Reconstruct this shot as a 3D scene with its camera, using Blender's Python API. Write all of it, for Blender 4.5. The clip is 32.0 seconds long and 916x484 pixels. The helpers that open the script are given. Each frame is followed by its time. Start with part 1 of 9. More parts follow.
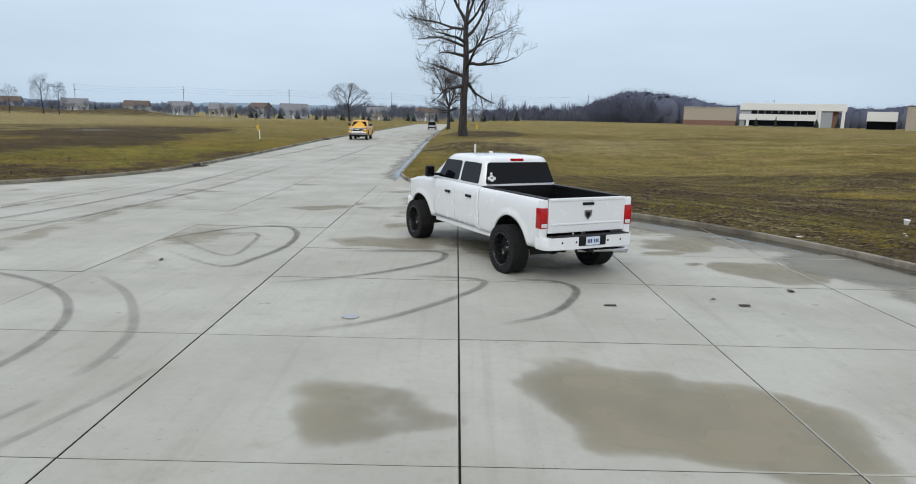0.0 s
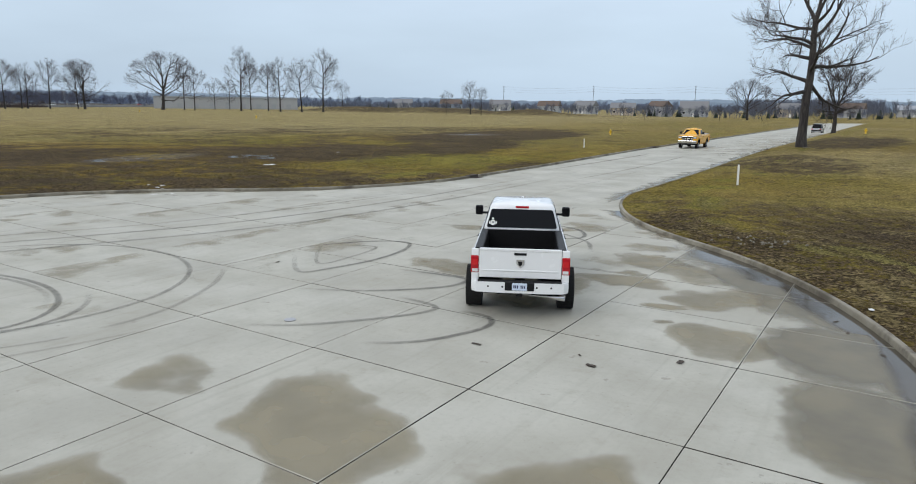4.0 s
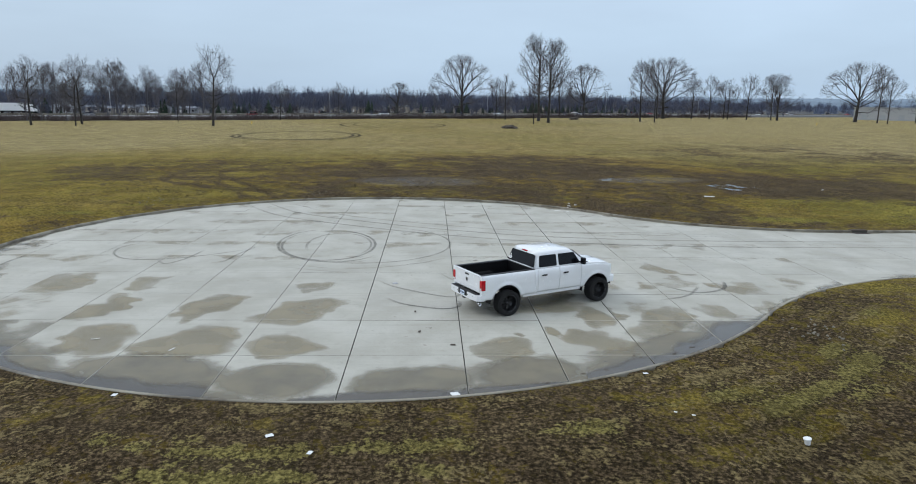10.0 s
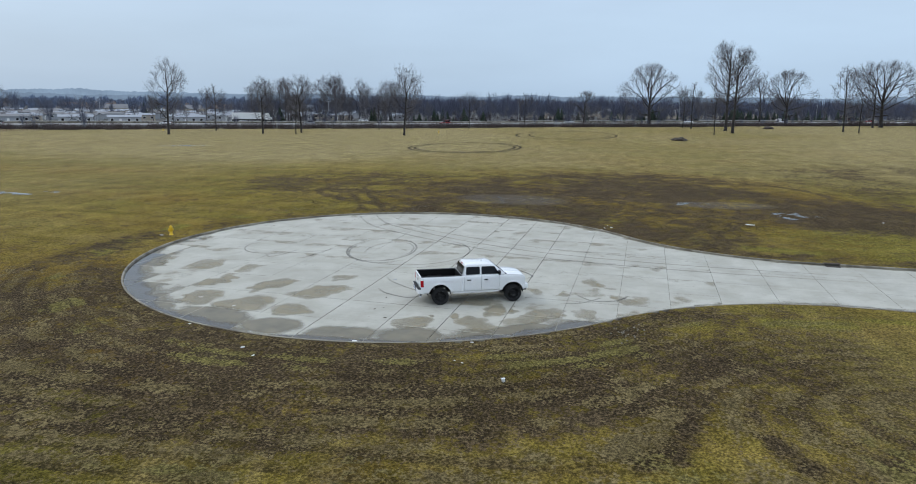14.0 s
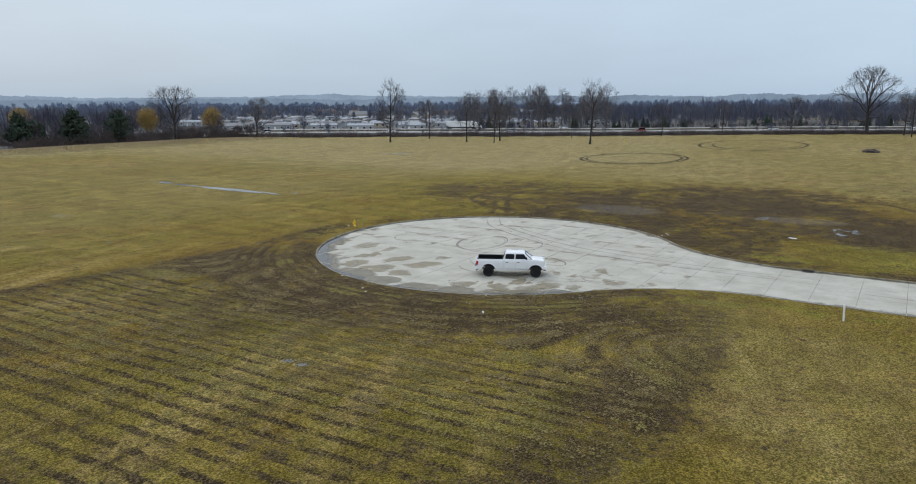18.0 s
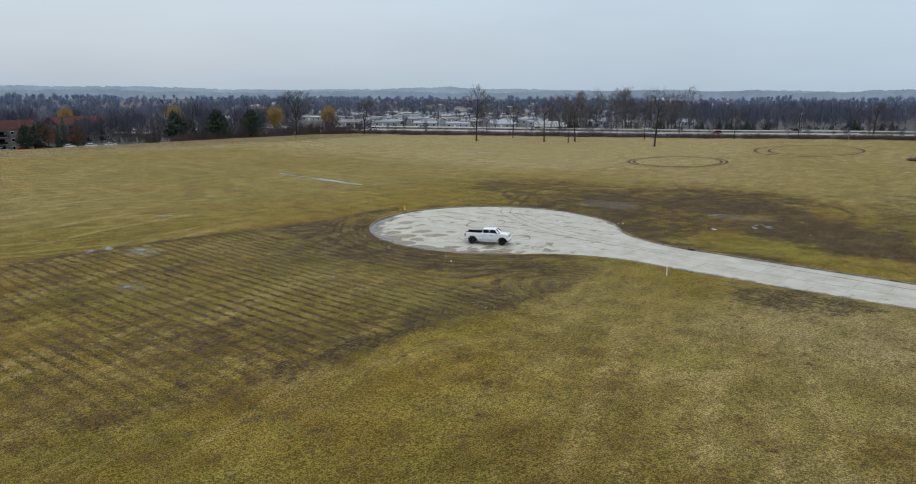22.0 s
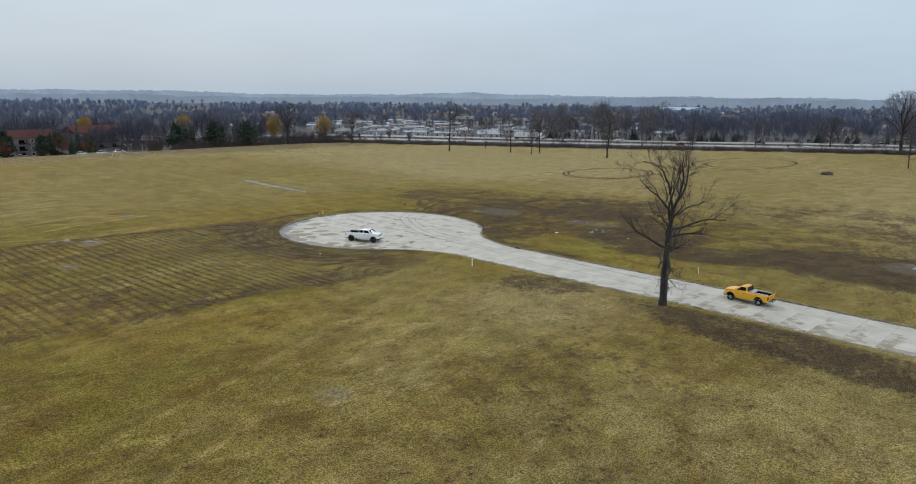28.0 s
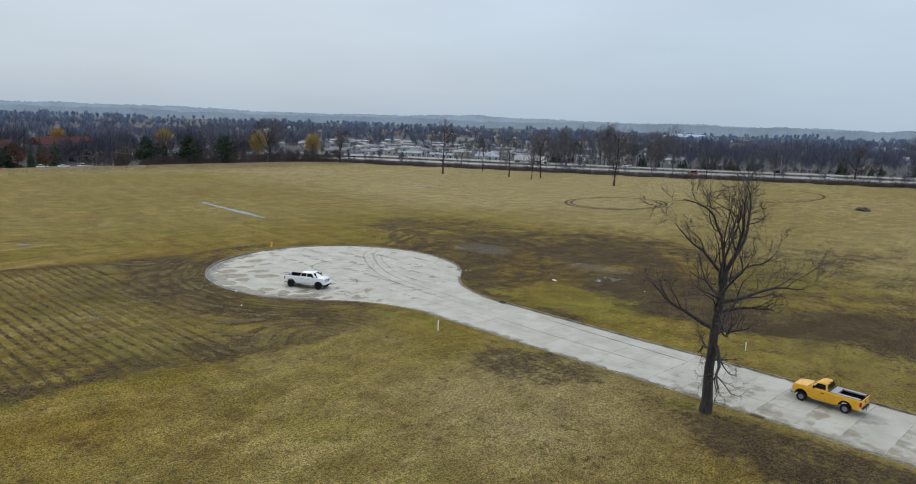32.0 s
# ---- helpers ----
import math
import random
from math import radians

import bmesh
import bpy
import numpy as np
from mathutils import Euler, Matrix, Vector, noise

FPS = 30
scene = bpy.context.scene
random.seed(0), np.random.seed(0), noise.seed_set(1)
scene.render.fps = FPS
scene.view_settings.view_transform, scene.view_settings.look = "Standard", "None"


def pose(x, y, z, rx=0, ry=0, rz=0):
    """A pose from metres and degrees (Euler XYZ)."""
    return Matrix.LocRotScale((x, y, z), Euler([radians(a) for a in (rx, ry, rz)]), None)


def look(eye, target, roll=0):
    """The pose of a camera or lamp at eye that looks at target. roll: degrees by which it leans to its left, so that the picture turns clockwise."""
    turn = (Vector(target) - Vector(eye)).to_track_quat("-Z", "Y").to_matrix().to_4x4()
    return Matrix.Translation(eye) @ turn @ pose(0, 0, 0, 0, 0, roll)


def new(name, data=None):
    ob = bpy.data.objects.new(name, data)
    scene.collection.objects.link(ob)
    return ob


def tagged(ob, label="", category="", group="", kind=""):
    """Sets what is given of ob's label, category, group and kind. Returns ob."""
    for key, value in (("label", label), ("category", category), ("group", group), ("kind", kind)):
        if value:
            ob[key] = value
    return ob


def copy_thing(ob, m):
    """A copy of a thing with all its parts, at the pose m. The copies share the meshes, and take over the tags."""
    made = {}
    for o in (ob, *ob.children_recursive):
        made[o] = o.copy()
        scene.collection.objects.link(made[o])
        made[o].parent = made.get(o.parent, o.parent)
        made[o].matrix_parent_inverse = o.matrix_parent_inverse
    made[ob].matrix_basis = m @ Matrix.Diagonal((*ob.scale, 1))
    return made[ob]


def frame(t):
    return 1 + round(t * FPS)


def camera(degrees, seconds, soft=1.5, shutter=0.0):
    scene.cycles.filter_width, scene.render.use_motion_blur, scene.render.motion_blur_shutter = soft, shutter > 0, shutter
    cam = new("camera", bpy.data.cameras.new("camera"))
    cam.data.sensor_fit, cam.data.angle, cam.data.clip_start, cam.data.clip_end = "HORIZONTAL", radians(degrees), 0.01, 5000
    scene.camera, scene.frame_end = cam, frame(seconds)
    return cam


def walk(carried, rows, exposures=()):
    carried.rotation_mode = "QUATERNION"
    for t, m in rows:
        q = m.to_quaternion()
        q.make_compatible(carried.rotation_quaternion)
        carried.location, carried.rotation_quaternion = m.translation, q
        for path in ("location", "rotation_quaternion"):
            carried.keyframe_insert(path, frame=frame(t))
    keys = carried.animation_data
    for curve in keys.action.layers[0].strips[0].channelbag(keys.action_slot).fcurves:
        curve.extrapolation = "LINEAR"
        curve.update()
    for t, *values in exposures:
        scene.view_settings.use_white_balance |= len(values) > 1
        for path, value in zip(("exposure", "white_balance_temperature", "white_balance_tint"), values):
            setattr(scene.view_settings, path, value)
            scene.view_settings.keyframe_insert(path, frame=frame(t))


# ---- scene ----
cam = camera(67.0, 32.0, 1.0)
PATH = [
    (0, (-0.099, -9.488, 3.12), (-0.088, -7.519, 2.766), 1.4),
    (0.5, (0.84, -9.896, 3.283), (0.724, -7.932, 2.926), 1.5),
    (1, (1.797, -10.209, 3.418), (1.538, -8.258, 3.061), 1.3),
    (1.5, (2.735, -10.454, 3.605), (2.35, -8.524, 3.244), 1.3),
    (2, (3.847, -10.521, 3.807), (3.342, -8.62, 3.444), 1.3),
    (2.5, (5.101, -10.47, 3.981), (4.475, -8.605, 3.619), 1.1),
    (4.5, (11.117, -9.036, 5.002), (9.917, -7.483, 4.617), 0.8),
    (5, (12.744, -8.489, 5.178), (11.416, -7.041, 4.803), 1.0),
    (5.5, (14.5, -7.821, 5.423), (13.049, -6.496, 5.047), 0.8),
    (6, (16.19, -7.061, 5.684), (14.642, -5.853, 5.304), 0.9),
    (6.5, (17.866, -6.158, 5.929), (16.227, -5.077, 5.55), 1.0),
    (7, (19.502, -5.044, 6.213), (17.779, -4.107, 5.824), 0.8),
    (7.5, (21.123, -3.925, 6.448), (19.328, -3.132, 6.061), 1.1),
    (8, (22.637, -2.657, 6.735), (20.783, -2.02, 6.342), 0.9),
    (8.5, (24.054, -1.404, 6.989), (22.152, -0.926, 6.598), 0.7),
    (9, (25.557, -0.164, 7.336), (23.625, 0.17, 6.943), 0.8),
    (9.5, (27.036, 1.154, 7.65), (25.085, 1.342, 7.256), 0.8),
    (10, (28.468, 2.577, 7.995), (26.509, 2.656, 7.6), 0.8),
    (10.5, (29.924, 4.005, 8.421), (27.964, 4.005, 8.024), 1.0),
    (11, (31.376, 5.574, 8.898), (29.417, 5.521, 8.499), 0.9),
    (11.5, (32.854, 7.203, 9.345), (30.899, 7.063, 8.946), 0.9),
    (12, (34.33, 8.939, 9.826), (32.383, 8.711, 9.426), 0.8),
    (12.5, (35.87, 10.744, 10.28), (33.935, 10.429, 9.882), 0.8),
    (13, (37.48, 12.582, 10.791), (35.553, 12.224, 10.392), 0.9),
    (13.5, (39.027, 14.599, 11.305), (37.109, 14.197, 10.904), 0.7),
    (14, (40.635, 16.61, 11.744), (38.741, 16.105, 11.345), 0.6),
    (14.5, (42.323, 18.8, 12.291), (40.463, 18.186, 11.889), 0.6),
    (16.5, (50.471, 28.365, 14.949), (48.728, 27.474, 14.539), -0.0),
    (17, (52.559, 31.468, 15.181), (50.854, 30.502, 14.779), -0.1),
    (17.5, (55.15, 34.518, 15.908), (53.478, 33.499, 15.501), -0.1),
    (18, (57.554, 37.998, 16.322), (55.917, 36.921, 15.92), -0.2),
    (18.5, (60.205, 41.304, 16.93), (58.585, 40.202, 16.525), -0.1),
    (19, (62.936, 45.133, 17.405), (61.352, 43.98, 17.002), 0.3),
    (19.5, (65.539, 48.907, 18.354), (63.992, 47.708, 17.94), 0.2),
    (20, (68.135, 52.916, 18.908), (66.612, 51.688, 18.494), 0.3),
    (20.5, (70.283, 57.233, 19.998), (68.787, 55.977, 19.57), 0.1),
    (21, (72.333, 61.794, 20.663), (70.862, 60.509, 20.231), 0.1),
    (21.5, (74.412, 66.395, 21.298), (72.961, 65.088, 20.865), 0.1),
    (22, (76.522, 70.82, 21.551), (75.088, 69.492, 21.127), 0.2),
    (22.5, (78.494, 75.235, 22.156), (77.077, 73.888, 21.732), 0.18),
    (23, (80.726, 79.759, 22.87), (79.322, 78.401, 22.446), 0.2),
    (23.5, (82.272, 84.889, 23.399), (80.898, 83.499, 22.975), 0.23),
    (24, (83.843, 89.593, 24.028), (82.477, 88.196, 23.602), 0.17),
    (24.5, (85.186, 93.764, 24.738), (83.82, 92.367, 24.31), 0.17),
    (25, (85.905, 97.448, 25.371), (84.54, 96.051, 24.943), 0.09),
    (25.5, (86.103, 100.598, 25.891), (84.738, 99.201, 25.462), 0.18),
    (27.5, (80.072, 108.02, 26.384), (78.705, 106.621, 25.969), 0.28),
    (28, (77.36, 108.438, 26.452), (75.981, 107.05, 26.039), 0.49),
    (28.5, (74.1, 108.089, 26.376), (72.715, 106.705, 25.969), 0.68),
    (29, (70.619, 107.023, 26.243), (69.233, 105.637, 25.844), 0.79),
    (29.5, (67.125, 105.413, 26.14), (65.74, 104.024, 25.749), 0.91),
    (30, (63.762, 103.141, 26.052), (62.376, 101.75, 25.67), 1.18),
    (30.5, (60.551, 100.57, 25.778), (59.169, 99.173, 25.406), 1.31),
    (31, (57.847, 97.78, 25.505), (56.464, 96.381, 25.142), 1.56),
    (31.5, (55.694, 94.756, 25.142), (54.313, 93.354, 24.785), 1.76),
    (32, (54.313, 91.717, 24.697), (52.931, 90.315, 24.346), 1.86),
]
walk(cam, [(t, look(eye, target, roll)) for t, eye, target, roll in PATH], [(0, 0.0, 6500, 10), (6, 0.03, 6470, 10), (7, 0.04, 6420, 10), (9, 0.04, 6220, 9.3), (11, 0.03, 6130, 9), (14, 0.03, 6060, 9), (17, 0.03, 6320, 9.6), (20, 0.01, 6500, 10), (24, 0.0, 6580, 10), (29, 0.0, 6560, 10), (32, -0.02, 6500, 10)])

# ---- world, sun ----
world = bpy.data.worlds.new("overcast_sky")
scene.world = world
world.use_nodes = True
wn, wl = world.node_tree.nodes, world.node_tree.links
wn.clear()
SUN_EL, SUN_ROT = 38.0, 200.0
sky = wn.new("ShaderNodeTexSky")
sky.sky_type, sky.sun_disc = "NISHITA", False
sky.sun_elevation, sky.sun_rotation = radians(SUN_EL), radians(SUN_ROT)
sky.air_density, sky.dust_density = 1.0, 3.0
tint = wn.new("ShaderNodeMix")
tint.data_type = "RGBA"
tint.inputs[0].default_value = 0.90
scale_sky = wn.new("ShaderNodeVectorMath")
scale_sky.operation = "SCALE"
scale_sky.inputs["Scale"].default_value = 0.10
wl.new(sky.outputs[0], scale_sky.inputs[0])
geo = wn.new("ShaderNodeTexCoord")
sep = wn.new("ShaderNodeSeparateXYZ")
wl.new(geo.outputs["Generated"], sep.inputs[0])
ramp = wn.new("ShaderNodeValToRGB")
ramp.color_ramp.elements[0].position, ramp.color_ramp.elements[0].color = 0.0, (0.485, 0.61, 0.745, 1)
ramp.color_ramp.elements[1].position, ramp.color_ramp.elements[1].color = 0.75, (1.0, 1.08, 1.2, 1)
for place, colour in ((0.10, (0.545, 0.67, 0.80, 1)), (0.22, (0.635, 0.755, 0.90, 1)), (0.4, (0.80, 0.88, 1.0, 1))):
    e = ramp.color_ramp.elements.new(place)
    e.color = colour
wl.new(sep.outputs[2], ramp.inputs[0])
mapping = wn.new("ShaderNodeMapping")
mapping.inputs["Scale"].default_value = (1.6, 1.6, 7.0)
wl.new(geo.outputs["Generated"], mapping.inputs[0])
clouds = wn.new("ShaderNodeTexNoise")
clouds.inputs["Scale"].default_value, clouds.inputs["Detail"].default_value, clouds.inputs["Roughness"].default_value = 1.7, 5.0, 0.5
wl.new(mapping.outputs[0], clouds.inputs[0])
cloud_range = wn.new("ShaderNodeMapRange")
cloud_range.inputs[1].default_value, cloud_range.inputs[2].default_value = 0.25, 0.75
cloud_range.inputs[3].default_value, cloud_range.inputs[4].default_value = 0.93, 1.07
wl.new(clouds.outputs[0], cloud_range.inputs[0])
cloudy = wn.new("ShaderNodeVectorMath")
cloudy.operation = "SCALE"
wl.new(ramp.outputs[0], cloudy.inputs[0])
north = wn.new("ShaderNodeMath")
north.operation, north.inputs[1].default_value, north.inputs[2].default_value = "MULTIPLY_ADD", 0.13, 1.02
wl.new(sep.outputs[1], north.inputs[0])
shade = wn.new("ShaderNodeMath")
shade.operation = "MULTIPLY"
wl.new(cloud_range.outputs[0], shade.inputs[0])
wl.new(north.outputs[0], shade.inputs[1])
wl.new(shade.outputs[0], cloudy.inputs["Scale"])
wl.new(scale_sky.outputs[0], tint.inputs["A"])
wl.new(cloudy.outputs[0], tint.inputs["B"])
back = wn.new("ShaderNodeBackground")
back.inputs[1].default_value = 1.0
wl.new(tint.outputs["Result"], back.inputs[0])
wout = wn.new("ShaderNodeOutputWorld")
wl.new(back.outputs[0], wout.inputs[0])

sun_data = bpy.data.lights.new("sun", "SUN")
sun_data.energy, sun_data.angle, sun_data.color = 0.9, radians(25), (1.0, 0.97, 0.92)
sun = new("sun", sun_data)
sun.matrix_world = look((60 * math.sin(radians(SUN_ROT)), 60 * math.cos(radians(SUN_ROT)), 47), (0, 0, 0))
scene.view_settings.exposure = 0.0


# ---- materials ----
class Nodes:
    """A material's node tree with short ways to add nodes."""

    def __init__(self, name, rough=0.7, metal=0.0):
        self.mat = bpy.data.materials.new(name)
        self.mat.use_nodes = True
        self.t = self.mat.node_tree
        self.b = self.t.nodes["Principled BSDF"]
        self.out = self.t.nodes["Material Output"]
        self.b.inputs["Roughness"].default_value = rough
        self.b.inputs["Metallic"].default_value = metal
        self.co = None

    def add(self, kind):
        return self.t.nodes.new(kind)

    def link(self, a, b):
        self.t.links.new(a, b)

    def coords(self, which="Object"):
        if self.co is None:
            self.co = self.add("ShaderNodeTexCoord")
        return self.co.outputs[which]

    def noise(self, scale, detail=4.0, rough=0.55, vec=None, stretch=None):
        n = self.add("ShaderNodeTexNoise")
        n.inputs["Scale"].default_value, n.inputs["Detail"].default_value, n.inputs["Roughness"].default_value = scale, detail, rough
        v = vec or self.coords()
        if stretch:
            m = self.add("ShaderNodeMapping")
            m.inputs["Scale"].default_value = stretch
            self.link(v, m.inputs[0])
            v = m.outputs[0]
        self.link(v, n.inputs["Vector"])
        return n.outputs[0]

    def attr(self, name):
        n = self.add("ShaderNodeAttribute")
        n.attribute_name = name
        return n.outputs["Fac"]

    def math(self, op, a, b=0.0, c=0.0, clamp=False):
        n = self.add("ShaderNodeMath")
        n.operation, n.use_clamp = op, clamp
        for i, v in enumerate((a, b, c)):
            if isinstance(v, (int, float)):
                n.inputs[i].default_value = v
            else:
                self.link(v, n.inputs[i])
        return n.outputs[0]

    def span(self, value, lo, hi, a=0.0, b=1.0):
        n = self.add("ShaderNodeMapRange")
        n.interpolation_type = "SMOOTHSTEP"
        self.link(value, n.inputs[0])
        for i, v in enumerate((lo, hi, a, b)):
            n.inputs[i + 1].default_value = v
        return n.outputs[0]

    def mix(self, fac, a, b, mode="MIX"):
        n = self.add("ShaderNodeMix")
        n.data_type, n.blend_type = "RGBA", mode
        if isinstance(fac, (int, float)):
            n.inputs[0].default_value = fac
        else:
            self.link(fac, n.inputs[0])
        for key, v in (("A", a), ("B", b)):
            if isinstance(v, tuple):
                n.inputs[key].default_value = (*v[:3], 1)
            else:
                self.link(v, n.inputs[key])
        return n.outputs["Result"]

    def colour(self, c):
        if isinstance(c, tuple):
            self.b.inputs["Base Color"].default_value = (*c[:3], 1)
        else:
            self.link(c, self.b.inputs["Base Color"])
        return self

    def rough(self, r):
        self.link(r, self.b.inputs["Roughness"])
        return self

    def bump(self, height, strength=0.4, dist=0.02):
        n = self.add("ShaderNodeBump")
        n.inputs["Strength"].default_value, n.inputs["Distance"].default_value = strength, dist
        self.link(height, n.inputs["Height"])
        self.link(n.outputs[0], self.b.inputs["Normal"])
        return self

    def random(self):
        return self.add("ShaderNodeObjectInfo").outputs["Random"]

    def island(self):
        return self.add("ShaderNodeNewGeometry").outputs["Random Per Island"]


def simple(name, colour, rough=0.6, metal=0.0, vary=0.12, scale=6.0, bump=0.0, coat=0.0, shine=0.5):
    """A surface of one paint or stuff with slight mottling."""
    m = Nodes(name, rough, metal)
    c = m.mix(m.noise(scale), tuple(v * (1 - vary) for v in colour), tuple(min(1, v * (1 + vary)) for v in colour))
    m.colour(c)
    m.rough(m.span(m.noise(scale * 3.1, 3), 0.3, 0.7, max(0.02, rough - 0.06), min(1, rough + 0.06)))
    m.b.inputs["Specular IOR Level"].default_value = shine
    if bump:
        m.bump(m.noise(scale * 8, 5), bump)
    if coat:
        m.b.inputs["Coat Weight"].default_value = coat
        m.b.inputs["Coat Roughness"].default_value = 0.06
    return m.mat


def make_grass():
    m = Nodes("rough_winter_grass", 0.95)
    m.b.inputs["Specular IOR Level"].default_value = 0.08
    fine = m.noise(9.0, 5, 0.7)
    clump = m.noise(1.5, 6, 0.68)
    mid = m.noise(0.38, 6, 0.62)
    wide = m.noise(0.035, 5, 0.6)
    tint_ = m.noise(0.022, 5, 0.6)
    streak = m.noise(0.30, 6, 0.65, None, (1.0, 0.10, 1.0))
    base = m.mix(m.span(clump, 0.36, 0.66), (0.125, 0.100, 0.016), (0.215, 0.166, 0.030))
    base = m.mix(m.span(streak, 0.40, 0.66, 0, 0.55), base, (0.305, 0.227, 0.053))
    base = m.mix(m.span(wide, 0.44, 0.64, 0, 0.55), base, m.mix(clump, (0.104, 0.095, 0.018), (0.200, 0.178, 0.036)))
    base = m.mix(m.span(tint_, 0.48, 0.64, 0, 0.45), base, m.mix(clump, (0.142, 0.082, 0.013), (0.270, 0.163, 0.029)))
    patch = m.noise(0.11, 6, 0.65)
    base = m.mix(m.span(patch, 0.50, 0.70, 0, 0.5), base, m.mix(clump, (0.110, 0.078, 0.022), (0.215, 0.160, 0.062)))
    base = m.mix(m.span(patch, 0.30, 0.46, 0.45, 0), base, m.mix(clump, (0.070, 0.062, 0.012), (0.165, 0.145, 0.024)))
    broad = m.noise(0.055, 7, 0.68)
    base = m.mix(m.span(broad, 0.53, 0.66, 0, 0.55), base, m.mix(clump, (0.075, 0.070, 0.010), (0.150, 0.138, 0.018)))
    base = m.mix(m.span(broad, 0.36, 0.47, 0.42, 0), base, m.mix(clump, (0.165, 0.120, 0.040), (0.330, 0.250, 0.090)))
    rustle = m.noise(0.09, 7, 0.7, None, (1.0, 0.55, 1.0))
    base = m.mix(m.span(rustle, 0.53, 0.66, 0, 0.7), base, m.mix(clump, (0.105, 0.062, 0.012), (0.190, 0.115, 0.026)))
    place = m.add("ShaderNodeSeparateXYZ")
    m.link(m.coords(), place.inputs[0])
    mown_part = m.span(place.outputs[0], 2.0, 30.0, 0.05, 0.55)
    for turn, shade in ((22, (0.34, 0.26, 0.10)), (-18, (0.30, 0.235, 0.085))):
        stripes = m.add("ShaderNodeMapping")
        stripes.vector_type = "TEXTURE"
        stripes.inputs["Rotation"].default_value = (0, 0, radians(turn))
        stripes.inputs["Scale"].default_value = (40.0, 1.0, 1.0)
        m.link(m.coords(), stripes.inputs[0])
        mown = m.noise(0.55, 3, 0.5, stripes.outputs[0])
        base = m.mix(m.math("MULTIPLY", m.span(mown, 0.53, 0.68), mown_part), base, shade)
    base = m.mix(m.span(mid, 0.50, 0.72, 0, 0.45), base, (0.263, 0.192, 0.042))
    base = m.mix(m.math("MULTIPLY", m.attr("straw"), m.span(clump, 0.3, 0.6, 0.5, 1.0)), base, (0.310, 0.258, 0.128))
    rust = m.span(m.math("ADD", m.attr("rust"), m.math("MULTIPLY", m.math("SUBTRACT", m.math("ADD", m.math("MULTIPLY", mid, 0.5), m.math("MULTIPLY", patch, 0.5)), 0.5), 2.2)), 0.25, 0.75, 0, 0.8)
    base = m.mix(rust, base, m.mix(clump, (0.115, 0.078, 0.015), (0.195, 0.136, 0.030)))
    lush_n = m.span(m.math("ADD", m.attr("lush"), m.math("MULTIPLY", m.math("SUBTRACT", clump, 0.5), 1.5)), 0.42, 0.78)
    base = m.mix(m.math("MULTIPLY", lush_n, 0.85), base, m.mix(fine, (0.130, 0.118, 0.018), (0.240, 0.215, 0.044)))
    tuft = m.noise(4.2, 5, 0.72)
    rag = m.math("ADD", m.math("MULTIPLY", clump, 0.45), m.math("MULTIPLY", fine, 0.22))
    rag = m.math("ADD", rag, m.math("MULTIPLY", tuft, 0.48))
    rag = m.math("ADD", rag, m.math("MULTIPLY", mid, 0.25))
    mud_n = m.math("ADD", m.attr("mud"), m.math("MULTIPLY", m.math("SUBTRACT", rag, 0.70), 6.5))
    furrow = m.math("SINE", m.math("MULTIPLY", m.math("ADD", m.attr("across"), m.math("MULTIPLY", clump, 0.35)), 6.2832))
    furrow = m.math("MULTIPLY", m.math("MULTIPLY", m.span(furrow, 0.05, 0.75), m.attr("rows")), m.span(m.noise(0.9, 6, 0.7), 0.36, 0.56, 0.1, 1.0))
    mud_f = m.math("MULTIPLY", m.math("MAXIMUM", m.span(mud_n, 0.36, 0.60), furrow), 0.92)
    soil = m.mix(m.span(fine, 0.35, 0.7), (0.022, 0.0155, 0.009), (0.100, 0.072, 0.044))
    soil = m.mix(m.span(patch, 0.46, 0.64, 0, 0.5), soil, m.mix(clump, (0.042, 0.030, 0.017), (0.115, 0.086, 0.054)))
    base = m.mix(mud_f, base, soil)
    crest = m.math("MULTIPLY", m.math("SINE", m.math("MULTIPLY", m.math("ADD", m.attr("across"), m.math("MULTIPLY", m.math("SUBTRACT", clump, 0.5), 0.5)), 6.2832)), -1.0)
    crest = m.math("MULTIPLY", m.span(crest, -1.0, 0.9, 0.2, 0.8), m.attr("sward"))
    crest = m.math("ADD", crest, m.math("MULTIPLY", m.math("SUBTRACT", rag, 0.70), 4.2))
    sward_c = m.mix(m.span(m.math("ADD", m.attr("green"), m.math("MULTIPLY", m.math("SUBTRACT", clump, 0.5), 1.2)), 0.25, 0.6), m.mix(fine, (0.092, 0.072, 0.030), (0.190, 0.150, 0.072)), m.mix(fine, (0.105, 0.091, 0.027), (0.200, 0.172, 0.060)))
    base = m.mix(m.math("MULTIPLY", m.span(crest, 0.28, 0.52), m.span(m.attr("sward"), 0.02, 0.15)), base, sward_c)
    blotch = m.noise(0.30, 8, 0.74, None, (0.6, 1.0, 1.0))
    base = m.mix(m.span(blotch, 0.36, 0.64), m.mix(1.0, base, (0.82, 0.80, 0.78), "MULTIPLY"), m.mix(1.0, base, (1.17, 1.17, 1.17), "MULTIPLY"))
    base = m.mix(m.attr("town"), base, m.mix(m.span(mid, 0.4, 0.6), (0.088, 0.090, 0.092), (0.130, 0.130, 0.128)))
